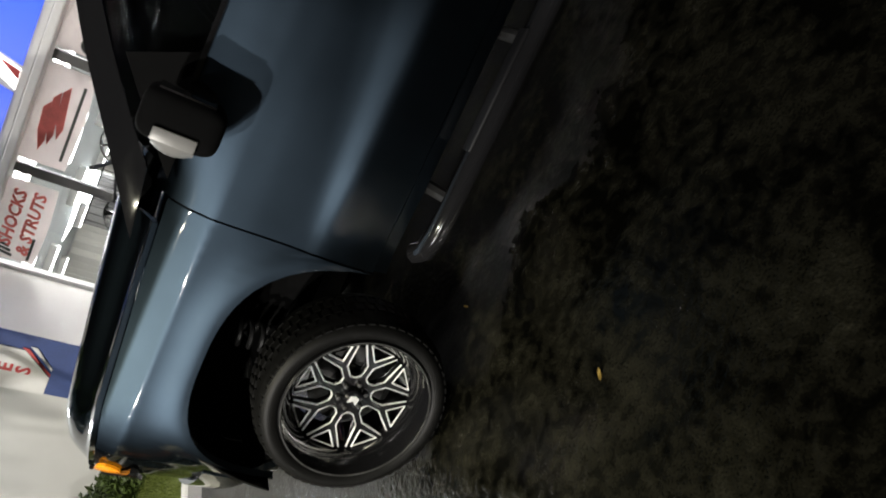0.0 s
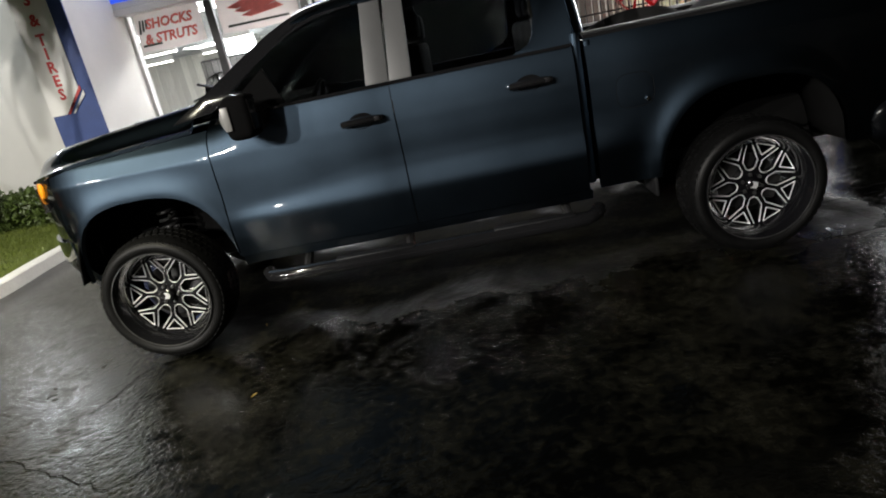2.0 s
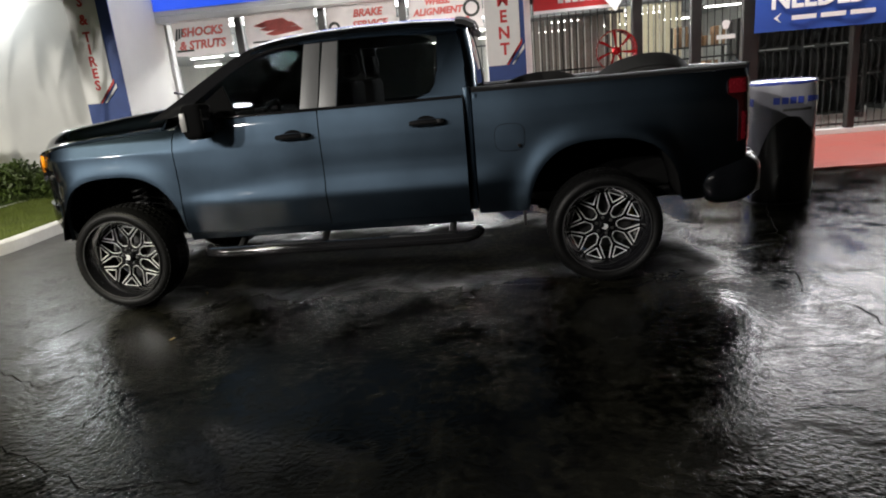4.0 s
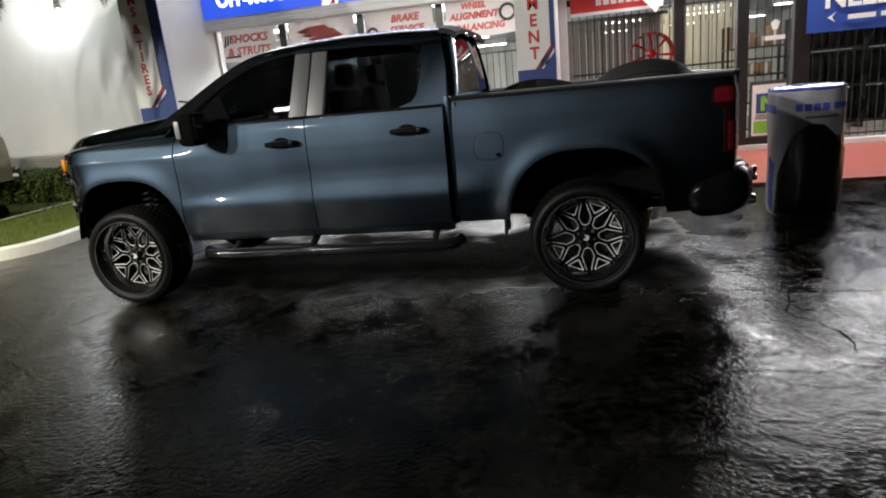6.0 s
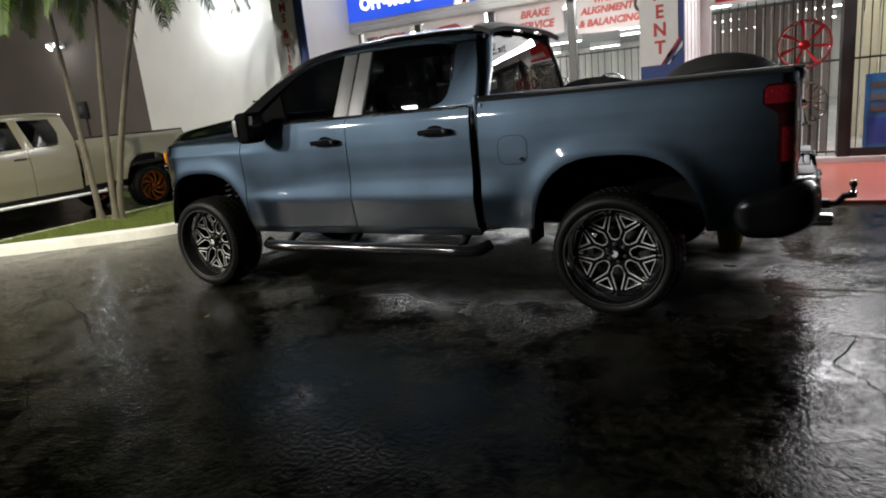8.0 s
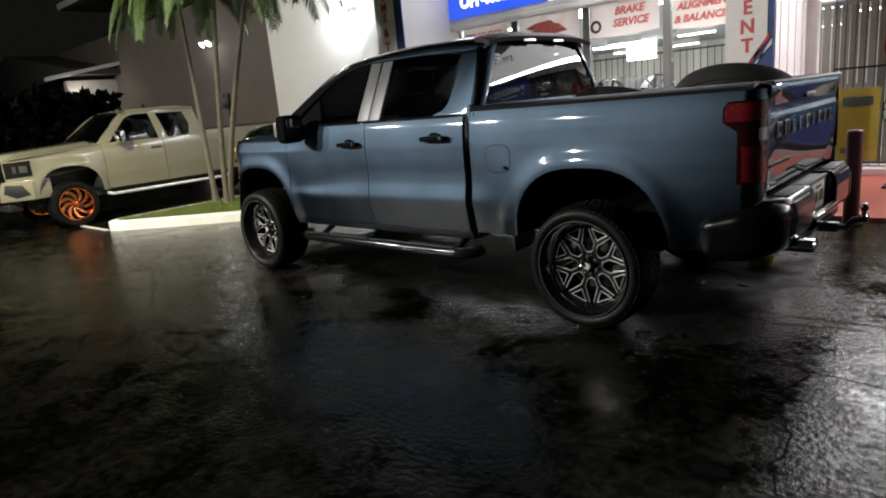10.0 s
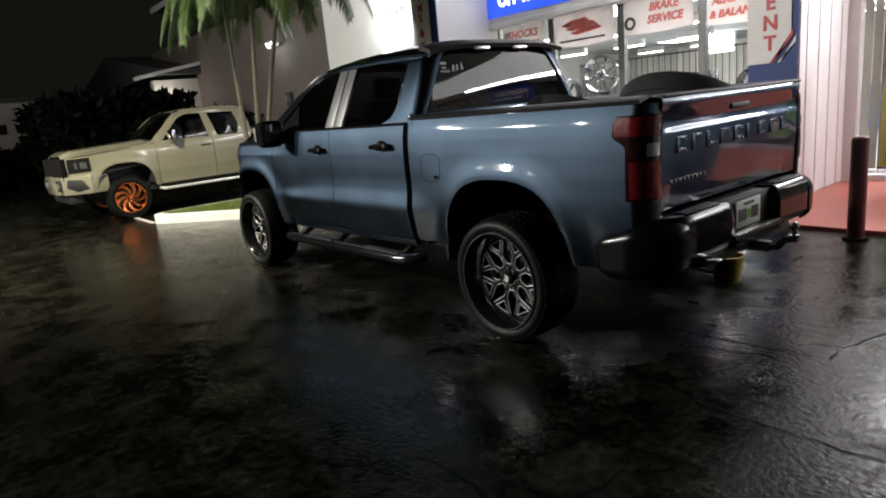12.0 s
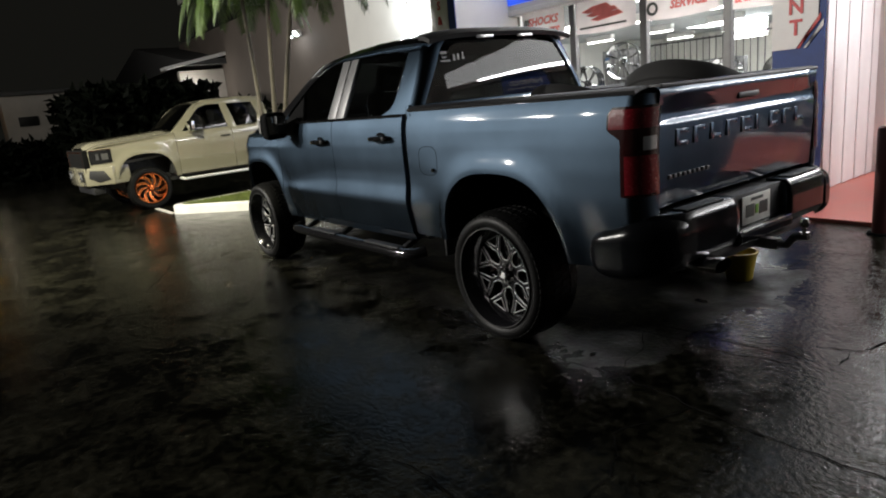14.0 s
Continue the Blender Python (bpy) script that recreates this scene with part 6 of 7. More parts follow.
for rx, ry in ((8.9, 9.3), (11.2, 10.6)):
    if proto_rack is None:
        proto_rack = thing("tyre_rack", "black tyre rack standing inside the shop", "rack", pose(rx, ry, 0.05), "tyre racks")
        for x in (-1.2, 0, 1.2):
            part("upright", boxed((x - 0.03, -0.3, 0), (x + 0.03, 0.3, 2.1)), M_BARS, proto_rack)
        for z in (0.1, 0.78, 1.46):
            for s in (-0.22, 0.22):
                part("beam", boxed((-1.2, s - 0.02, z), (1.2, s + 0.02, z + 0.04)), M_BARS, proto_rack)
    else:
        copy_thing(proto_rack, pose(rx, ry, 0.05))
    for row, z in enumerate((0.1, 0.78, 1.46)):
        for k in range(9):
            m = pose(rx - 1.05 + 0.262 * k, ry, z + 0.05 + 0.33, 0, 7 * k + 31 * row, 90)
            if proto is None:
                proto = tagged(part("tyre", tyre_mesh(bmesh.new(), 0.32, 0.21, 0.22, Matrix.Identity(4)), M_RUBBER), "new black tyre resting on the shop rack", "tyre", group="tyres on the rack")
                proto.matrix_basis = m
            else:
                copy_thing(proto, m)

# ---- printed drum of tyres and the maroon post ----
drum = thing("tyre_display", "round tyre stack in glossy printed white wrap, black arch", "tyre display", pose(5.88, 2.46, 0) @ Matrix.Diagonal((1, 1, 0.94, 1)))
R = 0.335


def drum_at(a, z):
    r = R * (1 + 0.012 * math.sin(5 * a + 3 * z) + 0.01 * math.sin(9 * a - 7 * z)) * lerp(z, (0, 0.06, 0.5, 1.2, 1.30), (0.93, 0.97, 0.98, 1.0, 0.985))
    return (r * math.sin(a), -r * math.cos(a), z)


def on_drum(name, outline, mat, proud, parent, label=""):
    """A printed shape on the drum, from an outline in angle and height, cut fine along the angle."""
    bm = bmesh.new()
    a0, a1 = min(p[0] for p in outline), max(p[0] for p in outline)
    n = 24
    lo, hi = [], []
    for k in range(n + 1):
        a = a0 + (a1 - a0) * (k + (0.001 if k == 0 else -0.001 if k == n else 0)) / n
        zs = []
        for (p, q), (p2, q2) in zip(outline, outline[1:] + outline[:1]):
            if (p - a) * (p2 - a) <= 0 and p != p2:
                zs.append(q + (q2 - q) * (a - p) / (p2 - p))
        lo.append((a, min(zs)))
        hi.append((a, max(zs)))
    rows = []
    for (a, z0), (_, z1) in zip(lo, hi):
        ring = []
        for j in range(7):
            p = Vector(drum_at(a, z0 + (z1 - z0) * j / 6))
            d = Vector((p.x, p.y, 0)).normalized() * proud
            ring.append(bm.verts.new(p + d))
        rows.append(ring)
    for r0, r1 in zip(rows, rows[1:]):
        for j in range(6):
            bm.faces.new((r0[j], r1[j], r1[j + 1], r0[j + 1]))
    return thicken(part(name, bm, mat, parent, label, 60), 0.003, 0)


vv, ff = sheet(np.linspace(0, 2 * math.pi, 49), np.linspace(0, 1.30, 16), drum_at)
body = raw("wrap", vv, ff, M_WRAP, drum, "glossy white printed wrap", smooth=60)
lid = bmesh.new()
lathe(lid, [(0.0, 1.322), (0.28, 1.322), (0.33, 1.308), (0.339, 1.285), (0.33, 1.275)], 48)
bmesh.ops.transform(lid, matrix=Matrix(((1, 0, 0, 0), (0, 0, 1, 0), (0, 1, 0, 0), (0, 0, 0, 1))), verts=lid.verts)
part("lid", lid, M_WRAPBLUE, drum, "crinkled blue-edged top")
arch_shape = [(-1.12, 0.02), (-1.05, 0.40), (-0.80, 0.66), (-0.55, 0.86), (-0.2, 0.95), (0.15, 0.95), (0.5, 0.84), (0.72, 0.74), (0.95, 0.70), (1.3, 0.66), (1.5, 0.02)]
on_drum("black_print", arch_shape, M_WRAPBLACK, 0.006, drum, "large black arch print")
on_drum("blue_print", [(-1.45, 0.10), (-1.38, 0.62), (-1.16, 0.55), (-1.20, 0.04)], M_WRAPBLUE, 0.004, drum)
on_drum("blue_print", [(-1.75, 1.08), (-1.75, 1.16), (-1.15, 1.14), (-1.15, 1.06)], M_WRAPBLUE, 0.004, drum)
for k in range(4):
    a = -0.55 + 0.22 * k
    on_drum("bar_print", [(a, 1.08), (a, 1.15), (a + 0.17, 1.15), (a + 0.17, 1.08)], M_WRAPBLUE if k < 4 else M_BAR, 0.004, drum)
on_drum("bar_print", [(0.42, 1.09), (0.42, 1.15), (0.95, 1.14), (0.95, 1.09)], M_WRAPBLUE, 0.004, drum)
on_drum("bar_print", [(-0.3, 1.005), (-0.3, 1.03), (0.6, 1.03), (0.6, 1.005)], M_GREYFRAME, 0.004, drum)

post = thing("guard_post", "maroon painted round steel guard post", "bollard", pose(4.59, 3.74, 0))
pm = bmesh.new()
lathe(pm, [(0.0, 0.93), (0.05, 0.928), (0.066, 0.915), (0.07, 0.90), (0.07, 0.0)], 24)
bmesh.ops.transform(pm, matrix=Matrix(((1, 0, 0, 0), (0, 0, 1, 0), (0, 1, 0, 0), (0, 0, 0, 1))), verts=pm.verts)
part("pipe", pm, M_POST, post)
pm = bmesh.new()
lathe(pm, [(0.07, 0.02), (0.10, 0.016), (0.11, 0.0)], 24)
bmesh.ops.transform(pm, matrix=Matrix(((1, 0, 0, 0), (0, 0, 1, 0), (0, 1, 0, 0), (0, 0, 0, 1))), verts=pm.verts)
part("collar", pm, M_CRACK, post)

# small yellow bucket behind the rear wheel
bucket = thing("bucket", "small yellow plastic bucket on the wet asphalt", "bucket", pose(4.27, 1.97, 0.0))
bm = bmesh.new()
lathe(bm, [(0.0, 0.004), (0.085, 0.0), (0.09, 0.01), (0.118, 0.19), (0.126, 0.195), (0.126, 0.212), (0.112, 0.212), (0.105, 0.19), (0.08, 0.015), (0.0, 0.012)], 28)
bmesh.ops.transform(bm, matrix=Matrix(((1, 0, 0, 0), (0, 0, 1, 0), (0, 1, 0, 0), (0, 0, 0, 1))), verts=bm.verts)
part("body", bm, M_YELLOW, bucket)
part("bail", tube(bmesh.new(), [(0.125 * math.cos(a), 0.125 * math.sin(a) * 0.98, 0.2 - 0.03 * math.sin(a)) for a in np.linspace(0, math.pi, 12)], 0.004, 6), M_STEEL, bucket, "wire handle")

# ---- planted island ----
ISLAND = arc([(-3.05, 6.9), (-3.02, 4.6), (-3.02, 3.3), (-2.98, 2.4), (-3.12, 1.85), (-3.75, 1.28), (-4.6, 0.62), (-5.0, 0.36), (-5.25, 0.42), (-5.35, 0.75), (-5.40, 1.8), (-5.45, 4.0), (-5.5, 6.9)], 6)


def inset(path, d):
    out_ = []
    for i, (x, y) in enumerate(path):
        a, b = Vector(path[max(i - 1, 0)]), Vector(path[min(i + 1, len(path) - 1)])
        t = (b - a).normalized()
        out_.append((x + t.y * d, y - t.x * d))
    return out_


probe = inset(ISLAND, 0.15)
inner = probe if (Vector(probe[20]) - Vector((-4.4, 3.0))).length < (Vector(ISLAND[20]) - Vector((-4.4, 3.0))).length else inset(ISLAND, -0.15)
bm = bmesh.new()
top_in = [bm.verts.new((*p, 0.15)) for p in inner]
mid = [((a[0] * 0.85 + b[0] * 0.15), (a[1] * 0.85 + b[1] * 0.15)) for a, b in zip(ISLAND, inner)]
top_out = [bm.verts.new((*p, 0.15)) for p in mid]
lip = [bm.verts.new((*p, 0.132)) for p in ISLAND]
foot = [bm.verts.new((*p, -0.05)) for p in ISLAND]
infoot = [bm.verts.new((*p, -0.05)) for p in inner]
for ring, ring2 in ((top_in, top_out), (top_out, lip), (lip, foot), (foot, infoot), (infoot, top_in)):
    for i in range(len(ring) - 1):
        bm.faces.new((ring[i], ring[i + 1], ring2[i + 1], ring2[i]))
tagged(part("kerb", bm, M_KERB, smooth=30), "white painted concrete kerb round the lawn", "kerb", kind="structure")
bm = bmesh.new()
bm.faces.new([bm.verts.new((*p, 0.135)) for p in inner])
bmesh.ops.triangulate(bm, faces=bm.faces)
tagged(part("lawn", bm, M_SOIL, smooth=0), "mown lawn on the kerbed island", "lawn", kind="structure")


def inside(x, y, poly):
    hit = False
    for (x0, y0), (x1, y1) in zip(poly, poly[1:] + poly[:1]):
        if (y0 > y) != (y1 > y) and x < (x1 - x0) * (y - y0) / (y1 - y0) + x0:
            hit = not hit
    return hit


rnd = random.Random(5)
verts, faces = [], []
while len(faces) < 42000:
    x, y = rnd.uniform(-5.5, -2.95), rnd.uniform(0.3, 6.3)
    if not inside(x, y, inner):
        continue
    a, h = rnd.uniform(0, 6.28), rnd.uniform(0.03, 0.065)
    dx, dy = 0.006 * math.cos(a), 0.006 * math.sin(a)
    lx, ly = rnd.uniform(-0.03, 0.03), rnd.uniform(-0.03, 0.03)
    b = len(verts)
    verts += [(x - dx, y - dy, 0.13), (x + dx, y + dy, 0.13), (x + lx, y + ly, 0.13 + h)]
    faces.append((b, b + 1, b + 2))
tagged(raw("grass", verts, faces, M_GRASS, smooth=0), "short bright green mown grass blades", "grass", kind="stuff")


def leaf_cloud(name, boxes, count, size, mat, seed, label, category, kind=""):
    r_ = random.Random(seed)
    verts_, faces_ = [], []
    for lo, hi, share in boxes:
        for _ in range(int(count * share)):
            p = Vector([r_.uniform(a_, b_) for a_, b_ in zip(lo, hi)])
            p.z += 0.07 * math.sin(3.1 * p.x) + 0.05 * math.sin(7.3 * p.x + 2 * p.y) if p.z > (lo[2] + hi[2]) / 2 else 0
            d = Vector((r_.gauss(0, 1), r_.gauss(0, 1), r_.gauss(0.3, 1))).normalized()
            s = d.orthogonal().normalized()
            s.rotate(Matrix.Rotation(r_.uniform(0, 6.28), 3, d))
            L_, W = size * r_.uniform(0.6, 1.3), size * 0.28
            up = d.cross(s) * 0.2 * size
            b = len(verts_)
            verts_ += [p, p + d * L_ * 0.5 + s * W + up, p + d * L_, p + d * L_ * 0.5 - s * W + up]
            faces_.append((b, b + 1, b + 2, b + 3))
    return tagged(raw(name, verts_, faces_, mat, smooth=0), label, category, kind=kind)


for k, (hx0, hx1, hz) in enumerate(((-9.2, -7.1, 0.62), (-7.25, -5.75, 0.69), (-5.9, -4.5, 0.63), (-4.65, -3.15, 0.67))):
    leaf_cloud("hedge_shrub", [((hx0, 5.55, 0.10), (hx1, 6.35, hz), 1.0)], int(2600 * (hx1 - hx0)), 0.10, M_LEAF, 7 + k, "dense clipped dark green hedge shrub along the wall", "shrub")
tagged(part("planting_bed", boxed((-9.4, 5.45, 0.0), (-3.1, 6.99, 0.12)), M_SOIL, smooth=0), "dark soil bed under the hedge", "planting bed", kind="structure")
wall("wall_plinth", (-9.5, 6.9, 0.0), (-3.65, 6.995, 0.42), material("ochre_plinth", (0.5, 0.38, 0.18), 0.8, vary=0.2, scale=3), "ochre painted plinth at the wall's foot")
tagged(part("parking_line", boxed((-6.6, 0.30, 0.0), (-5.2, 0.38, 0.004)), M_LINE, smooth=0), "worn white parking line", "road marking", kind="structure")


def palm(x, y, lean, height, seed, label):
    r_ = random.Random(seed)
    ob = thing("palm_tree", label, "palm tree", pose(x, y, 0.13), "palms on the island")
    n = 22
    path = [(lean[0] * (k / n) ** 1.3, lean[1] * (k / n) ** 1.3, height * k / n) for k in range(n + 1)]
    part("trunk", tube(bmesh.new(), path, [0.050 * (1 - 0.35 * k / n) + (0.03 if k == 0 else 0) + 0.004 * (k % 2) for k in range(n + 1)], 12), M_TRUNK, ob)
    top = Vector(path[-1])
    shaft = part("crownshaft", tube(bmesh.new(), [top, top + Vector((0.01, 0, 0.25)), top + Vector((0.02, 0, 0.5))], (0.05, 0.055, 0.025), 10), M_FROND, ob)
    for k in range(11):
        a = 2 * math.pi * k / 11 + r_.uniform(-0.2, 0.2)
        rise, length = r_.uniform(0.1, 0.75), r_.uniform(1.35, 1.8)
        verts_, faces_, spine = [], [], []
        for i in range(17):
            s = i / 16
            out_d = length * (s - 0.18 * s**3)
            z = 0.30 + rise * math.sin(s * 2.0) * 0.9 - 1.35 * s**2.2
            spine.append(top + Vector((math.cos(a) * out_d, math.sin(a) * out_d, z)))
        crossd = Vector((-math.sin(a), math.cos(a), 0))
        for i in range(1, 66):
            s = 0.12 + 0.88 * i / 66
            f_ = s * 16
            j = min(15, int(f_))
            p = spine[j].lerp(spine[j + 1], f_ - j)
            way = (spine[j + 1] - spine[j]).normalized()
            L_ = 0.42 * math.sin(math.pi * (0.18 + 0.78 * s)) + 0.06
            for sd in (-1, 1):
                d = (crossd * sd * 0.85 + way * 0.55 + Vector((0, 0, -0.45 - 0.4 * r_.random()))).normalized()
                w = way * 0.014
                q = p + d * L_ * 0.55 + Vector((0, 0, 0.02))
                e = p + d * L_ + Vector((0, 0, -0.10 * L_ / 0.4))
                b = len(verts_)
                verts_ += [p - w, p + w, q + w * 1.3, q - w * 1.3, e]
                faces_ += [(b, b + 1, b + 2, b + 3), (b + 3, b + 2, b + 4)]
        fr = raw("frond", verts_, faces_, M_FROND, ob, smooth=0)
        part("stem", tube(bmesh.new(), spine[::2] + [spine[-1]], [0.016 * (1 - 0.8 * k_ / 9) for k_ in range(len(spine[::2]) + 1)], 5), M_FROND, fr)
    return ob


palm(-5.12, 2.25, (-0.34, 0.10), 3.75, 1, "slender leaning palm with pale ringed trunk")
palm(-4.72, 2.25, (0.75, 0.0), 3.75, 2, "slender palm with pale ringed trunk")
palm(-4.70, 2.32, (1.65, 0.0), 3.6, 3, "slender leaning palm with pale ringed trunk")

# ---- the cream pickup beyond the island ----
white = thing("pickup_truck", "cream white extended cab pickup with copper wheels", "pickup truck", pose(-6.32, 0.32, 0, 0, 0, 92.5))
W_CY, WB = 1.0, 4.02


def w_arch(x):
    for c, a in ((0.0, 0.53), (WB, 0.53)):
        u = abs(x - c) / a
        if u < 1:
            return 0.42 + 0.64 * (1 - u**2.8) ** (1 / 2.8)
    return 0.0


def w_side(x, z):
    y = lerp(z, (0.5, 0.6, 0.85, 1.0, 1.12, 1.25, 1.36, 1.45), (0.12, 0.09, 0.055, 0.05, 0.045, 0.05, 0.075, 0.12))
    for c in (0.0, WB):
        q = ((abs(x - c) / 0.53) ** 2.8 + (max(0, z - 0.42) / 0.64) ** 2.8) ** (1 / 2.8) - 1
        y -= 0.035 * math.exp(-((max(0, q - 0.02) / 0.15) ** 2))
    if x < -0.45:
        y += 0.30 * ((-0.45 - x) / 0.5) ** 2.2
    return y


def w_panel(name, x0, x1, top, bottom, flip):
    xs = sorted(set(np.round(np.linspace(x0 + 0.005, x1 - 0.005, int((x1 - x0) / 0.06) + 2), 4)) | {round(c - 0.53 * math.cos(math.pi * k / 20) * 0.9999, 4) for c in (0.0, WB) for k in range(21) if x0 < c - 0.53 * math.cos(math.pi * k / 20) < x1})

    def at(x, s):
        z0 = max(bottom(x), w_arch(x))
        z = z0 + (max(top(x), z0 + 0.004) - z0) * s
        y = w_side(x, z)
        return (x, 2 * W_CY - y if flip else y, z)
    return thicken(raw(name, *sheet(xs, np.linspace(0, 1, 20), at), M_WTRUCK, white, smooth=50), 0.03, 0)


for flip in (False, True):
    w_panel("front_fender", -0.90, 0.62, lambda x: lerp(x, (-0.9, 0.6), (1.23, 1.34)), lambda x: 0.62 if x < 0 else 0.56, flip)
    w_panel("front_door", 0.62, 1.76, lambda x: 1.38, lambda x: 0.58, flip)
    w_panel("rear_door", 1.76, 2.60, lambda x: 1.38, lambda x: 0.58, flip)
    w_panel("bed_side", 2.66, 5.05, lambda x: 1.45, lambda x: 0.62, flip)

    def my(y):
        return 2 * W_CY - y if flip else y

    def wy(z):
        return lerp(z, (1.36, 1.92), (0.09, 0.33))

    def shape(name, outline, mat, depth, proud, label=""):
        return part(name, prism(bmesh.new(), outline, lambda a, b, d: (a, my(wy(b) - proud + d), b), depth, 0.002), mat, white, label, smooth=30)

    shape("a_pillar", arc([(0.55, 1.37), (0.85, 1.62), (1.10, 1.84), (1.35, 1.95)]) + arc([(1.42, 1.86), (1.22, 1.80), (1.02, 1.62), (0.80, 1.40)]), M_WTRUCK, 0.06, 0.0)
    shape("roof_rail", [(1.33, 1.95), (2.3, 1.965), (2.62, 1.93), (2.60, 1.84), (1.40, 1.86)], M_WTRUCK, 0.06, 0.0)
    shape("b_pillar", [(1.72, 1.37), (1.90, 1.37), (1.82, 1.87), (1.68, 1.87)], M_WTRUCK, 0.05, 0.002)
    shape("c_pillar", [(2.34, 1.37), (2.66, 1.37), (2.62, 1.87), (2.36, 1.87), (2.42, 1.60)], M_WTRUCK, 0.06, 0.002)
    for o, nm in (([(0.78, 1.385), (1.02, 1.62), (1.22, 1.80), (1.40, 1.862), (1.70, 1.862), (1.74, 1.385)], "front_window"), ([(1.88, 1.385), (1.81, 1.862), (2.38, 1.862), (2.44, 1.62), (2.38, 1.42)], "rear_window")):
        g = shape(nm, o, M_DARKGLASS, 0.006, -0.008, "dark tinted side glass")
        g.visible_shadow = False
    part("rocker_strip", tube(bmesh.new(), [(0.60, my(0.12), 0.50), (0.66, my(0.03), 0.475), (3.0, my(0.03), 0.475), (3.06, my(0.12), 0.50)], 0.030, 10), M_MILLED, white, "chrome side step")
    part("handle", boxed((1.50, min(my(0.02), my(0.05)), 1.205), (1.70, max(my(0.02), my(0.05)), 1.235), 0.01), M_PLASTIC, white)
    part("door_mirror", boxed((0.86, min(my(-0.16), my(0.05)), 1.36), (0.98, max(my(-0.16), my(0.05)), 1.58), 0.03), M_CHROME, white, "chrome towing mirror")
    vv, ff = sheet(np.linspace(-0.885, -0.56, 12), np.linspace(0, 1, 6), lambda x, w: (x, my(w_side(x, 1.1) - 0.012), 0.965 + 0.06 * (x + 0.885) + w * (0.245 - 0.03 * (x + 0.885))))
    lamp_ = thicken(raw("headlight", vv, ff, M_BLACKPAINT, white, "smoked wrap-round headlight"), 0.03, 0)
    part("lamp_frame", tube(bmesh.new(), [(x, my(w_side(x, 1.1) - 0.02), 1.212 + 0.03 * (x + 0.885)) for x in np.linspace(-0.885, -0.56, 9)], 0.007, 6), M_COPPER, lamp_, "thin copper frame")
    for x0 in (-0.86, -0.72):
        vv, ff = sheet(np.linspace(x0, x0 + 0.10, 6), np.linspace(1.04, 1.15, 5), lambda x, z: (x, my(w_side(x, 1.1) - 0.029), z))
        thicken(raw("reflector", vv, ff, M_STEEL, lamp_, "dim grey reflector behind the lens"), 0.004, 0)
    fl = prism(bmesh.new(), [(-0.30, 0.10), (-0.60, 0.02), (-1.02, 0.30), (-1.05, 0.98), (-0.7, 0.98)], lambda a, b, d: (a, my(b), 0.575 + d), 0.34, 0.03)
    part("bumper_end", fl, M_WTRUCK, white, "cream steel bumper end")
    recess = [(0.10, 0.67), (0.52, 0.63), (0.86, 0.72), (0.80, 0.86), (0.30, 0.84)]
    part("bumper_recess", prism(bmesh.new(), recess, lambda a, b, d: (-0.60 - 0.42 * a - 0.003 - 0.004 * d, my(0.02 + 0.28 * a - 0.006 + d), b), 0.012, 0.002), M_PLASTIC, white, "black slanted recess in the bumper")
    part("bumper_recess", boxed((-1.052, min(my(0.36), my(0.66)), 0.66), (-1.02, max(my(0.36), my(0.66)), 0.85), 0.006), M_PLASTIC, white, "black recess round the fog lamp")
    part("fog_lamp", boxed((-1.062, min(my(0.44), my(0.58)), 0.70), (-1.0, max(my(0.44), my(0.58)), 0.81), 0.02), M_CLEARLENS, white)
    shape2 = [(2.66, 1.44), (5.05, 1.44), (5.05, 1.475), (2.66, 1.475)]
    part("bed_rail", prism(bmesh.new(), shape2, lambda a, b, d: (a, my(0.10 + d), b), 0.12, 0.008), M_PLASTIC, white)

vv, ff = sheet(np.linspace(-0.92, 0.62, 20), np.linspace(0, 1, 25), lambda x, s: (x, w_side(x, 1.28) + 0.02 + (2 * W_CY - 2 * w_side(x, 1.28) - 0.04) * s, lerp(x, (-0.92, -0.8, 0.62), (1.20, 1.27, 1.36)) + 0.08 * smooth_step(1 - abs(2 * s - 1), 0.0, 0.5)))
thicken(raw("hood", vv, ff, M_WTRUCK, white, smooth=50), 0.02, 0)
vv, ff = sheet(np.linspace(1.18, 2.62, 16), np.linspace(0, 1, 21), lambda x, s: (x, 0.31 + (2 * W_CY - 0.62) * s, lerp(x, (1.18, 1.4, 2.2, 2.62), (1.91, 1.955, 1.985, 1.95)) - 0.05 * abs(2 * s - 1) ** 4))
thicken(raw("roof", vv, ff, M_WTRUCK, white, smooth=50), 0.03, 0)
vv, ff = sheet(np.linspace(0, 1, 14), np.linspace(0, 1, 8), lambda u, w: (0.58 - 0.18 * (1 - (2 * u - 1) ** 2) + (0.72 - 0.02) * w, 0.14 + (2 * W_CY - 0.28) * u + (0.5 - u) * 0.36 * w, 1.40 + 0.52 * w))
g = thicken(raw("windscreen", vv, ff, M_DARKGLASS, white, "dark windscreen", smooth=60), 0.006, 0)
g.visible_shadow = False
g = part("back_window", boxed((2.60, 0.30, 1.42), (2.61, 2 * W_CY - 0.30, 1.86)), M_DARKGLASS, white)
g.visible_shadow = False
grille_ = part("grille", boxed((-1.0, 0.27, 0.80), (-0.80, 2 * W_CY - 0.27, 1.235), 0.03), M_LINER, white, "dark grille")
part("grille_frame", tube(bmesh.new(), [(-0.99, y, z) for y, z in ((0.36, 0.82), (0.36, 1.20), (2 * W_CY - 0.36, 1.20), (2 * W_CY - 0.36, 0.82), (0.36, 0.82))], 0.014, 6), M_COPPER, grille_, "copper grille frame")
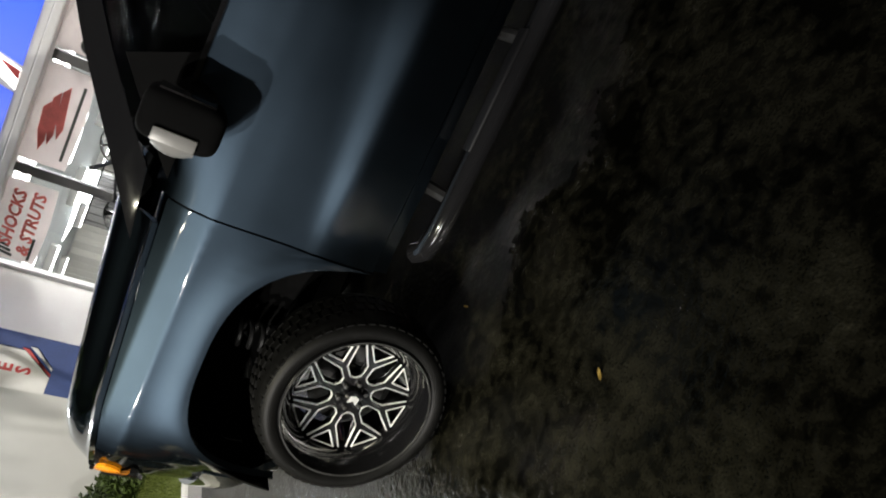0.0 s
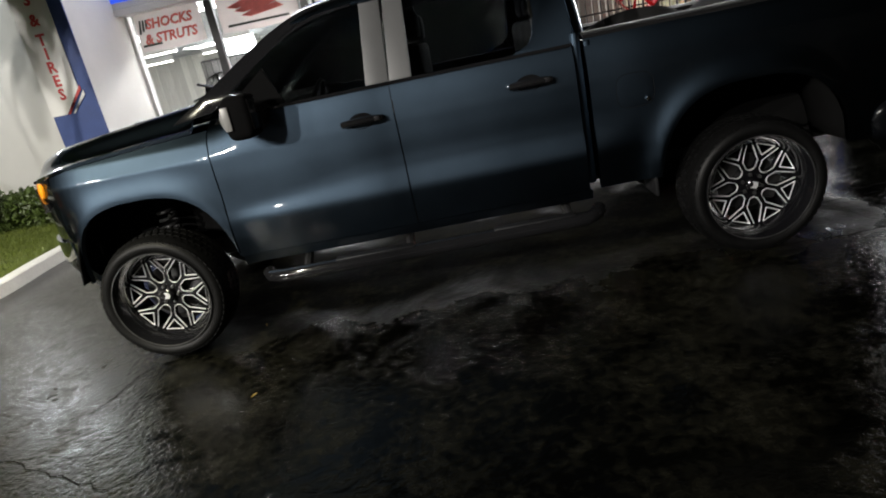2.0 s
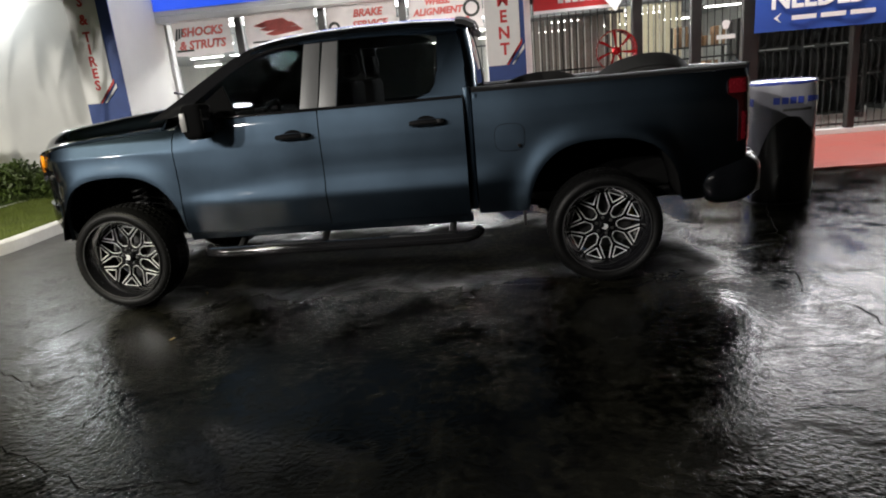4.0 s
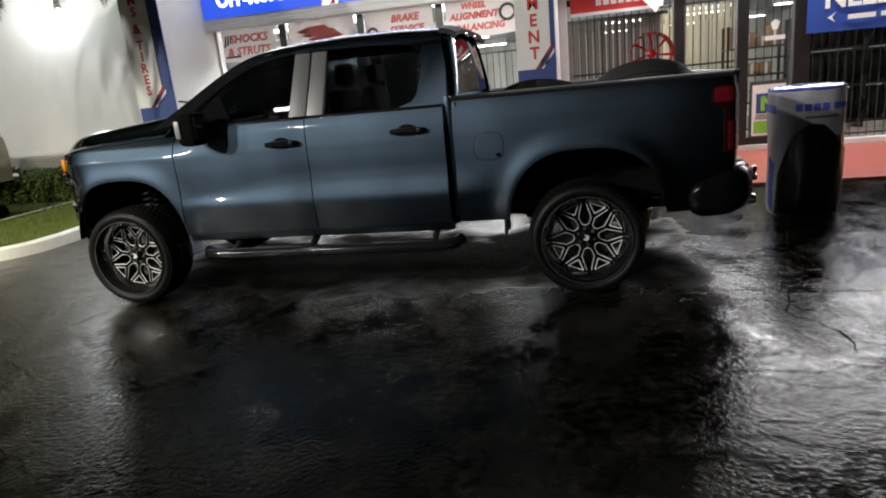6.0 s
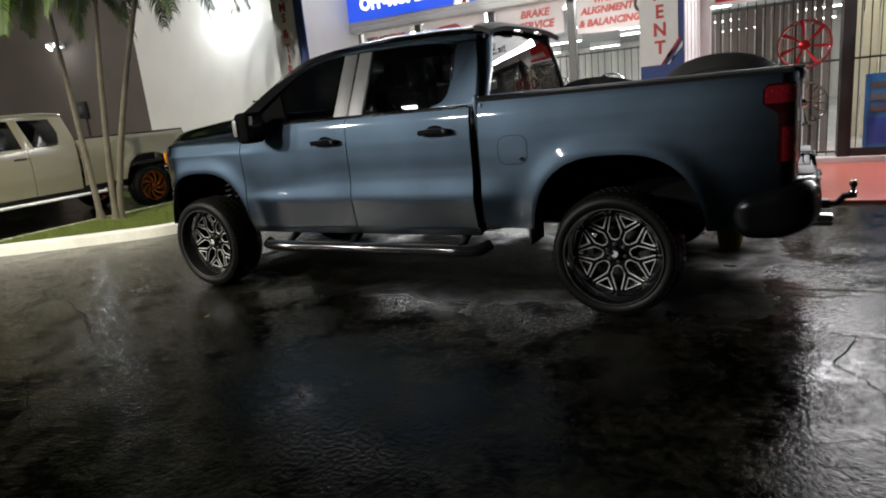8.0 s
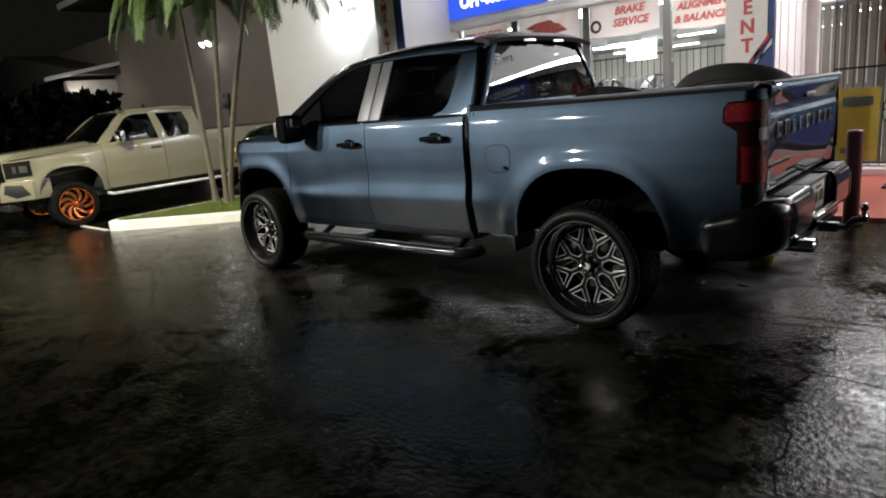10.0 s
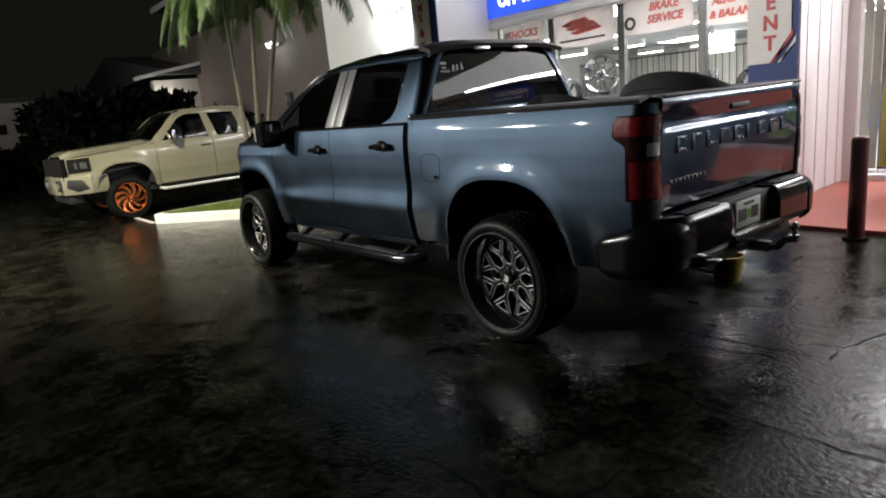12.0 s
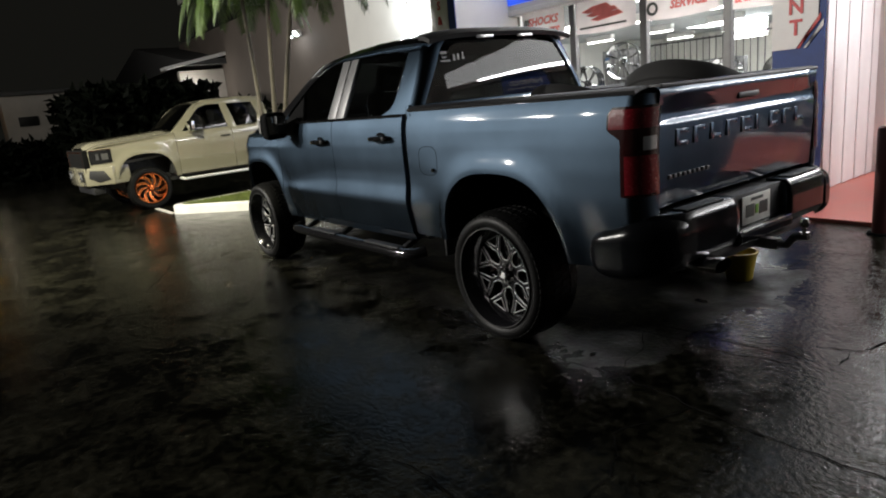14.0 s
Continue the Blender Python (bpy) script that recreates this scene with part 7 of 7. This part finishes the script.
for k in range(4):
    part("grille_bar", boxed((-0.992, 0.38, 0.88 + 0.085 * k), (-0.975, 2 * W_CY - 0.38, 0.90 + 0.085 * k), 0.004), M_COPPER, grille_)
part("air_dam", boxed((-0.93, 0.30, 0.40), (-0.72, 2 * W_CY - 0.30, 0.60), 0.03), M_PLASTIC, white, "black lower air dam")
part("front_bumper", boxed((-1.06, 0.60, 0.57), (-0.90, 2 * W_CY - 0.60, 0.80), 0.03), M_WTRUCK, white)
part("cabin_tub", boxed((0.5, 0.16, 0.6), (2.6, 2 * W_CY - 0.16, 1.2), 0.03), M_CABIN, white)
for y in (0.25, 1.2):
    part("seat", boxed((1.5, y, 1.1), (1.72, y + 0.5, 1.72), 0.06), M_CABIN, white)
part("bed_floor", boxed((2.68, 0.12, 0.85), (5.0, 2 * W_CY - 0.12, 0.9)), M_PLASTIC, white)
part("tailgate", boxed((5.0, 0.10, 0.72), (5.06, 2 * W_CY - 0.10, 1.44), 0.015), M_WTRUCK, white)
part("rear_bumper", boxed((5.05, 0.08, 0.55), (5.22, 2 * W_CY - 0.08, 0.72), 0.03), M_CHROME, white)
part("chassis", boxed((-0.6, 0.5, 0.45), (5.0, 1.5, 0.66), 0.02), M_STEEL, white)
for c in (0.0, WB):
    for flip in (False, True):
        y0 = 0.45 if not flip else 2 * W_CY - 0.47
        part("liner_wall", boxed((c - 0.52, y0, 0.55), (c + 0.52, y0 + 0.02, 1.06)), M_PLASTIC, white)
        wheel = new("wheel")
        wheel.parent, wheel.matrix_basis = white, pose(c, 0.02, 0.40) if not flip else pose(c, 2 * W_CY - 0.02, 0.40, 0, 0, 180)
        part("tyre", tyre_mesh(bmesh.new(), 0.395, 0.285, 0.27, pose(0, 0.13, 0)), M_RUBBER, wheel)
        R = 0.285
        part("rim", lathe(bmesh.new(), [(R, 0.02), (R, -0.012), (R * 0.94, -0.012), (R * 0.90, 0.04), (R * 0.86, 0.25), (R * 0.93, 0.25), (R * 0.95, 0.05)], 40, closed=True), M_COPPER, wheel, "polished copper rim")
        for k in range(9):
            outl = []
            for side_ in (-1, 1):
                seg = [(R * (0.15 + 0.80 * i / 6), 2 * math.pi * k / 9 + 0.75 * (i / 6) ** 1.4 + side_ * (0.20 - 0.06 * i / 6)) for i in range(7)]
                outl += seg if side_ < 0 else seg[::-1]
            part("spoke", prism(bmesh.new(), [(r * math.cos(t), r * math.sin(t)) for r, t in outl], lambda u, v_, d: (u, 0.03 - 0.03 * (math.hypot(u, v_) / R) + d, v_), 0.03), M_COPPER, wheel, smooth=0)
        part("hub", lathe(bmesh.new(), [(0, -0.005), (0.04, 0.0), (0.06, 0.03), (0.06, 0.1)], 20), M_COPPER, wheel)
        part("brake_disc", lathe(bmesh.new(), [(0.05, 0.14), (0.18, 0.14), (0.18, 0.16)], 24), M_STEEL, wheel)

# ---- beyond: low houses, dark trees, street side ----
house = thing("far_house", "dim low stucco house with a pale eave", "house")
part("wall", boxed((-34, 7.6, 0), (-20.5, 14, 3.55)), M_HOUSE, house)
part("roof", prism(bmesh.new(), [(-35.0, 3.55), (-19.9, 3.75), (-19.9, 3.95), (-27, 5.2), (-35, 3.8)], lambda a, b, d: (a, 5.2 + d, b), 9.5), M_ROOF, house, smooth=0)
lamp("porch_light", "POINT", Matrix.Translation((-19.85, 5.55, 2.9)), 26, (1, 0.95, 0.85), 0.08)
part("porch_lamp", boxed((-20.40, 5.5, 2.82), (-20.26, 5.64, 2.98), 0.02), M_TUBE, house)
part("porch_post", boxed((-20.75, 5.2, 0), (-20.45, 7.62, 3.58)), M_HOUSE, house)
part("eave", prism(bmesh.new(), [(4.55, 3.60), (7.2, 4.10), (7.2, 4.24), (4.55, 3.72)], lambda a, b, d: (-20.6 + d, a, b), 0.75), M_TRIM, house, "pale eave board", smooth=0)
shed = thing("far_shed", "pale far garage wall with a dark window", "building")
part("wall", boxed((-27, -0.75, 0), (-24, 1.6, 3.25)), M_HOUSE, shed)
part("window", boxed((-23.99, -0.30, 2.05), (-23.95, 0.38, 2.42), 0.01), M_BARS, shed)
part("roof", boxed((-27.2, -0.95, 3.25), (-23.8, 1.8, 3.42), 0.03), M_ROOF, shed)
glow = thing("far_lamp", "small orange far lamp on a post", "lamp", pose(-24.5, -2.4, 0))
part("post", tube(bmesh.new(), [(0, 0, 0), (0, 0, 3.0)], 0.05), M_STEEL, glow)
part("globe", boxed((-0.1, -0.1, 3.0), (0.1, 0.1, 3.2), 0.05, 3), M_ORANGE, glow)
lamp("far_lamp_light", "POINT", Matrix.Translation((-22.4, -1.7, 3.0)), 5, (1, 0.85, 0.62), 0.15)
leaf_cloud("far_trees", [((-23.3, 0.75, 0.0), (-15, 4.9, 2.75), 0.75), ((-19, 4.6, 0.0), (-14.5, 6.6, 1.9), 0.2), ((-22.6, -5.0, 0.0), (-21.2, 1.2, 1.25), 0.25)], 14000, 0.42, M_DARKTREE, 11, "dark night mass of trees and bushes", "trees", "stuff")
tagged(part("far_wall", boxed((-60, -34, 0), (60, -33.5, 5)), M_HOUSE, smooth=0), "dim building line across the street", "wall", kind="structure")
for x, y, z, turn in ((-1.33, -3.61, 5.73, 0), (-9.0, -12.5, 7.0, -40), (-12.4, -11.8, 7.4, -45), (-5.6, -14.2, 7.2, -25)):
    pole = thing("pole_lamp", "tall grey car park lamp on a pole", "street lamp", pose(x, y, 0, 0, 0, turn) @ pose(0, -2.1, 0), "car park lamps")
    part("pole", tube(bmesh.new(), [(0, 0, 0), (0, 0, z), (0, 0.8, z + 0.25), (0, 1.8, z + 0.2)], 0.06), M_STEEL, pole)
    part("head", boxed((-0.35, 1.75, z + 0.12), (0.35, 2.3, z + 0.24), 0.04), M_STEEL, pole)
    part("lens", boxed((-0.16, 2.01, z + 0.10), (0.16, 2.09, z + 0.124), 0.012), M_FLOOD, pole, "lit white lens")


# ---- fallen leaves on the asphalt ----
M_DEADLEAF = material("yellow_fallen_leaf", (0.26, 0.17, 0.03), 0.5, vary=0.3, scale=30)
for k, (x, y, turn, size) in enumerate(((0.70, -0.67, 40, 0.020), (0.497, 0.29, 110, 0.013))):
    verts, faces = [], []
    for i in range(9):
        u = i / 8
        w = size * 0.38 * math.sin(math.pi * min(1, 0.06 + 0.94 * u)) ** 0.8 + 0.001
        for sd in (-1, 0, 1):
            verts.append((size * (2 * u - 1), sd * w, 0.006 + 0.006 * abs(sd) + 0.008 * u * u))
        if i:
            b = 3 * i
            faces += [(b - 3, b, b + 1, b - 2), (b - 2, b + 1, b + 2, b - 1)]
    leaf = thicken(raw("fallen_leaf", verts, faces, M_DEADLEAF, smooth=60), 0.0012, 1)
    leaf.matrix_basis = pose(x, y, 0, 0, 0, turn)
    tagged(leaf, "small yellow fallen leaf on the wet asphalt", "leaf", group="fallen leaves")
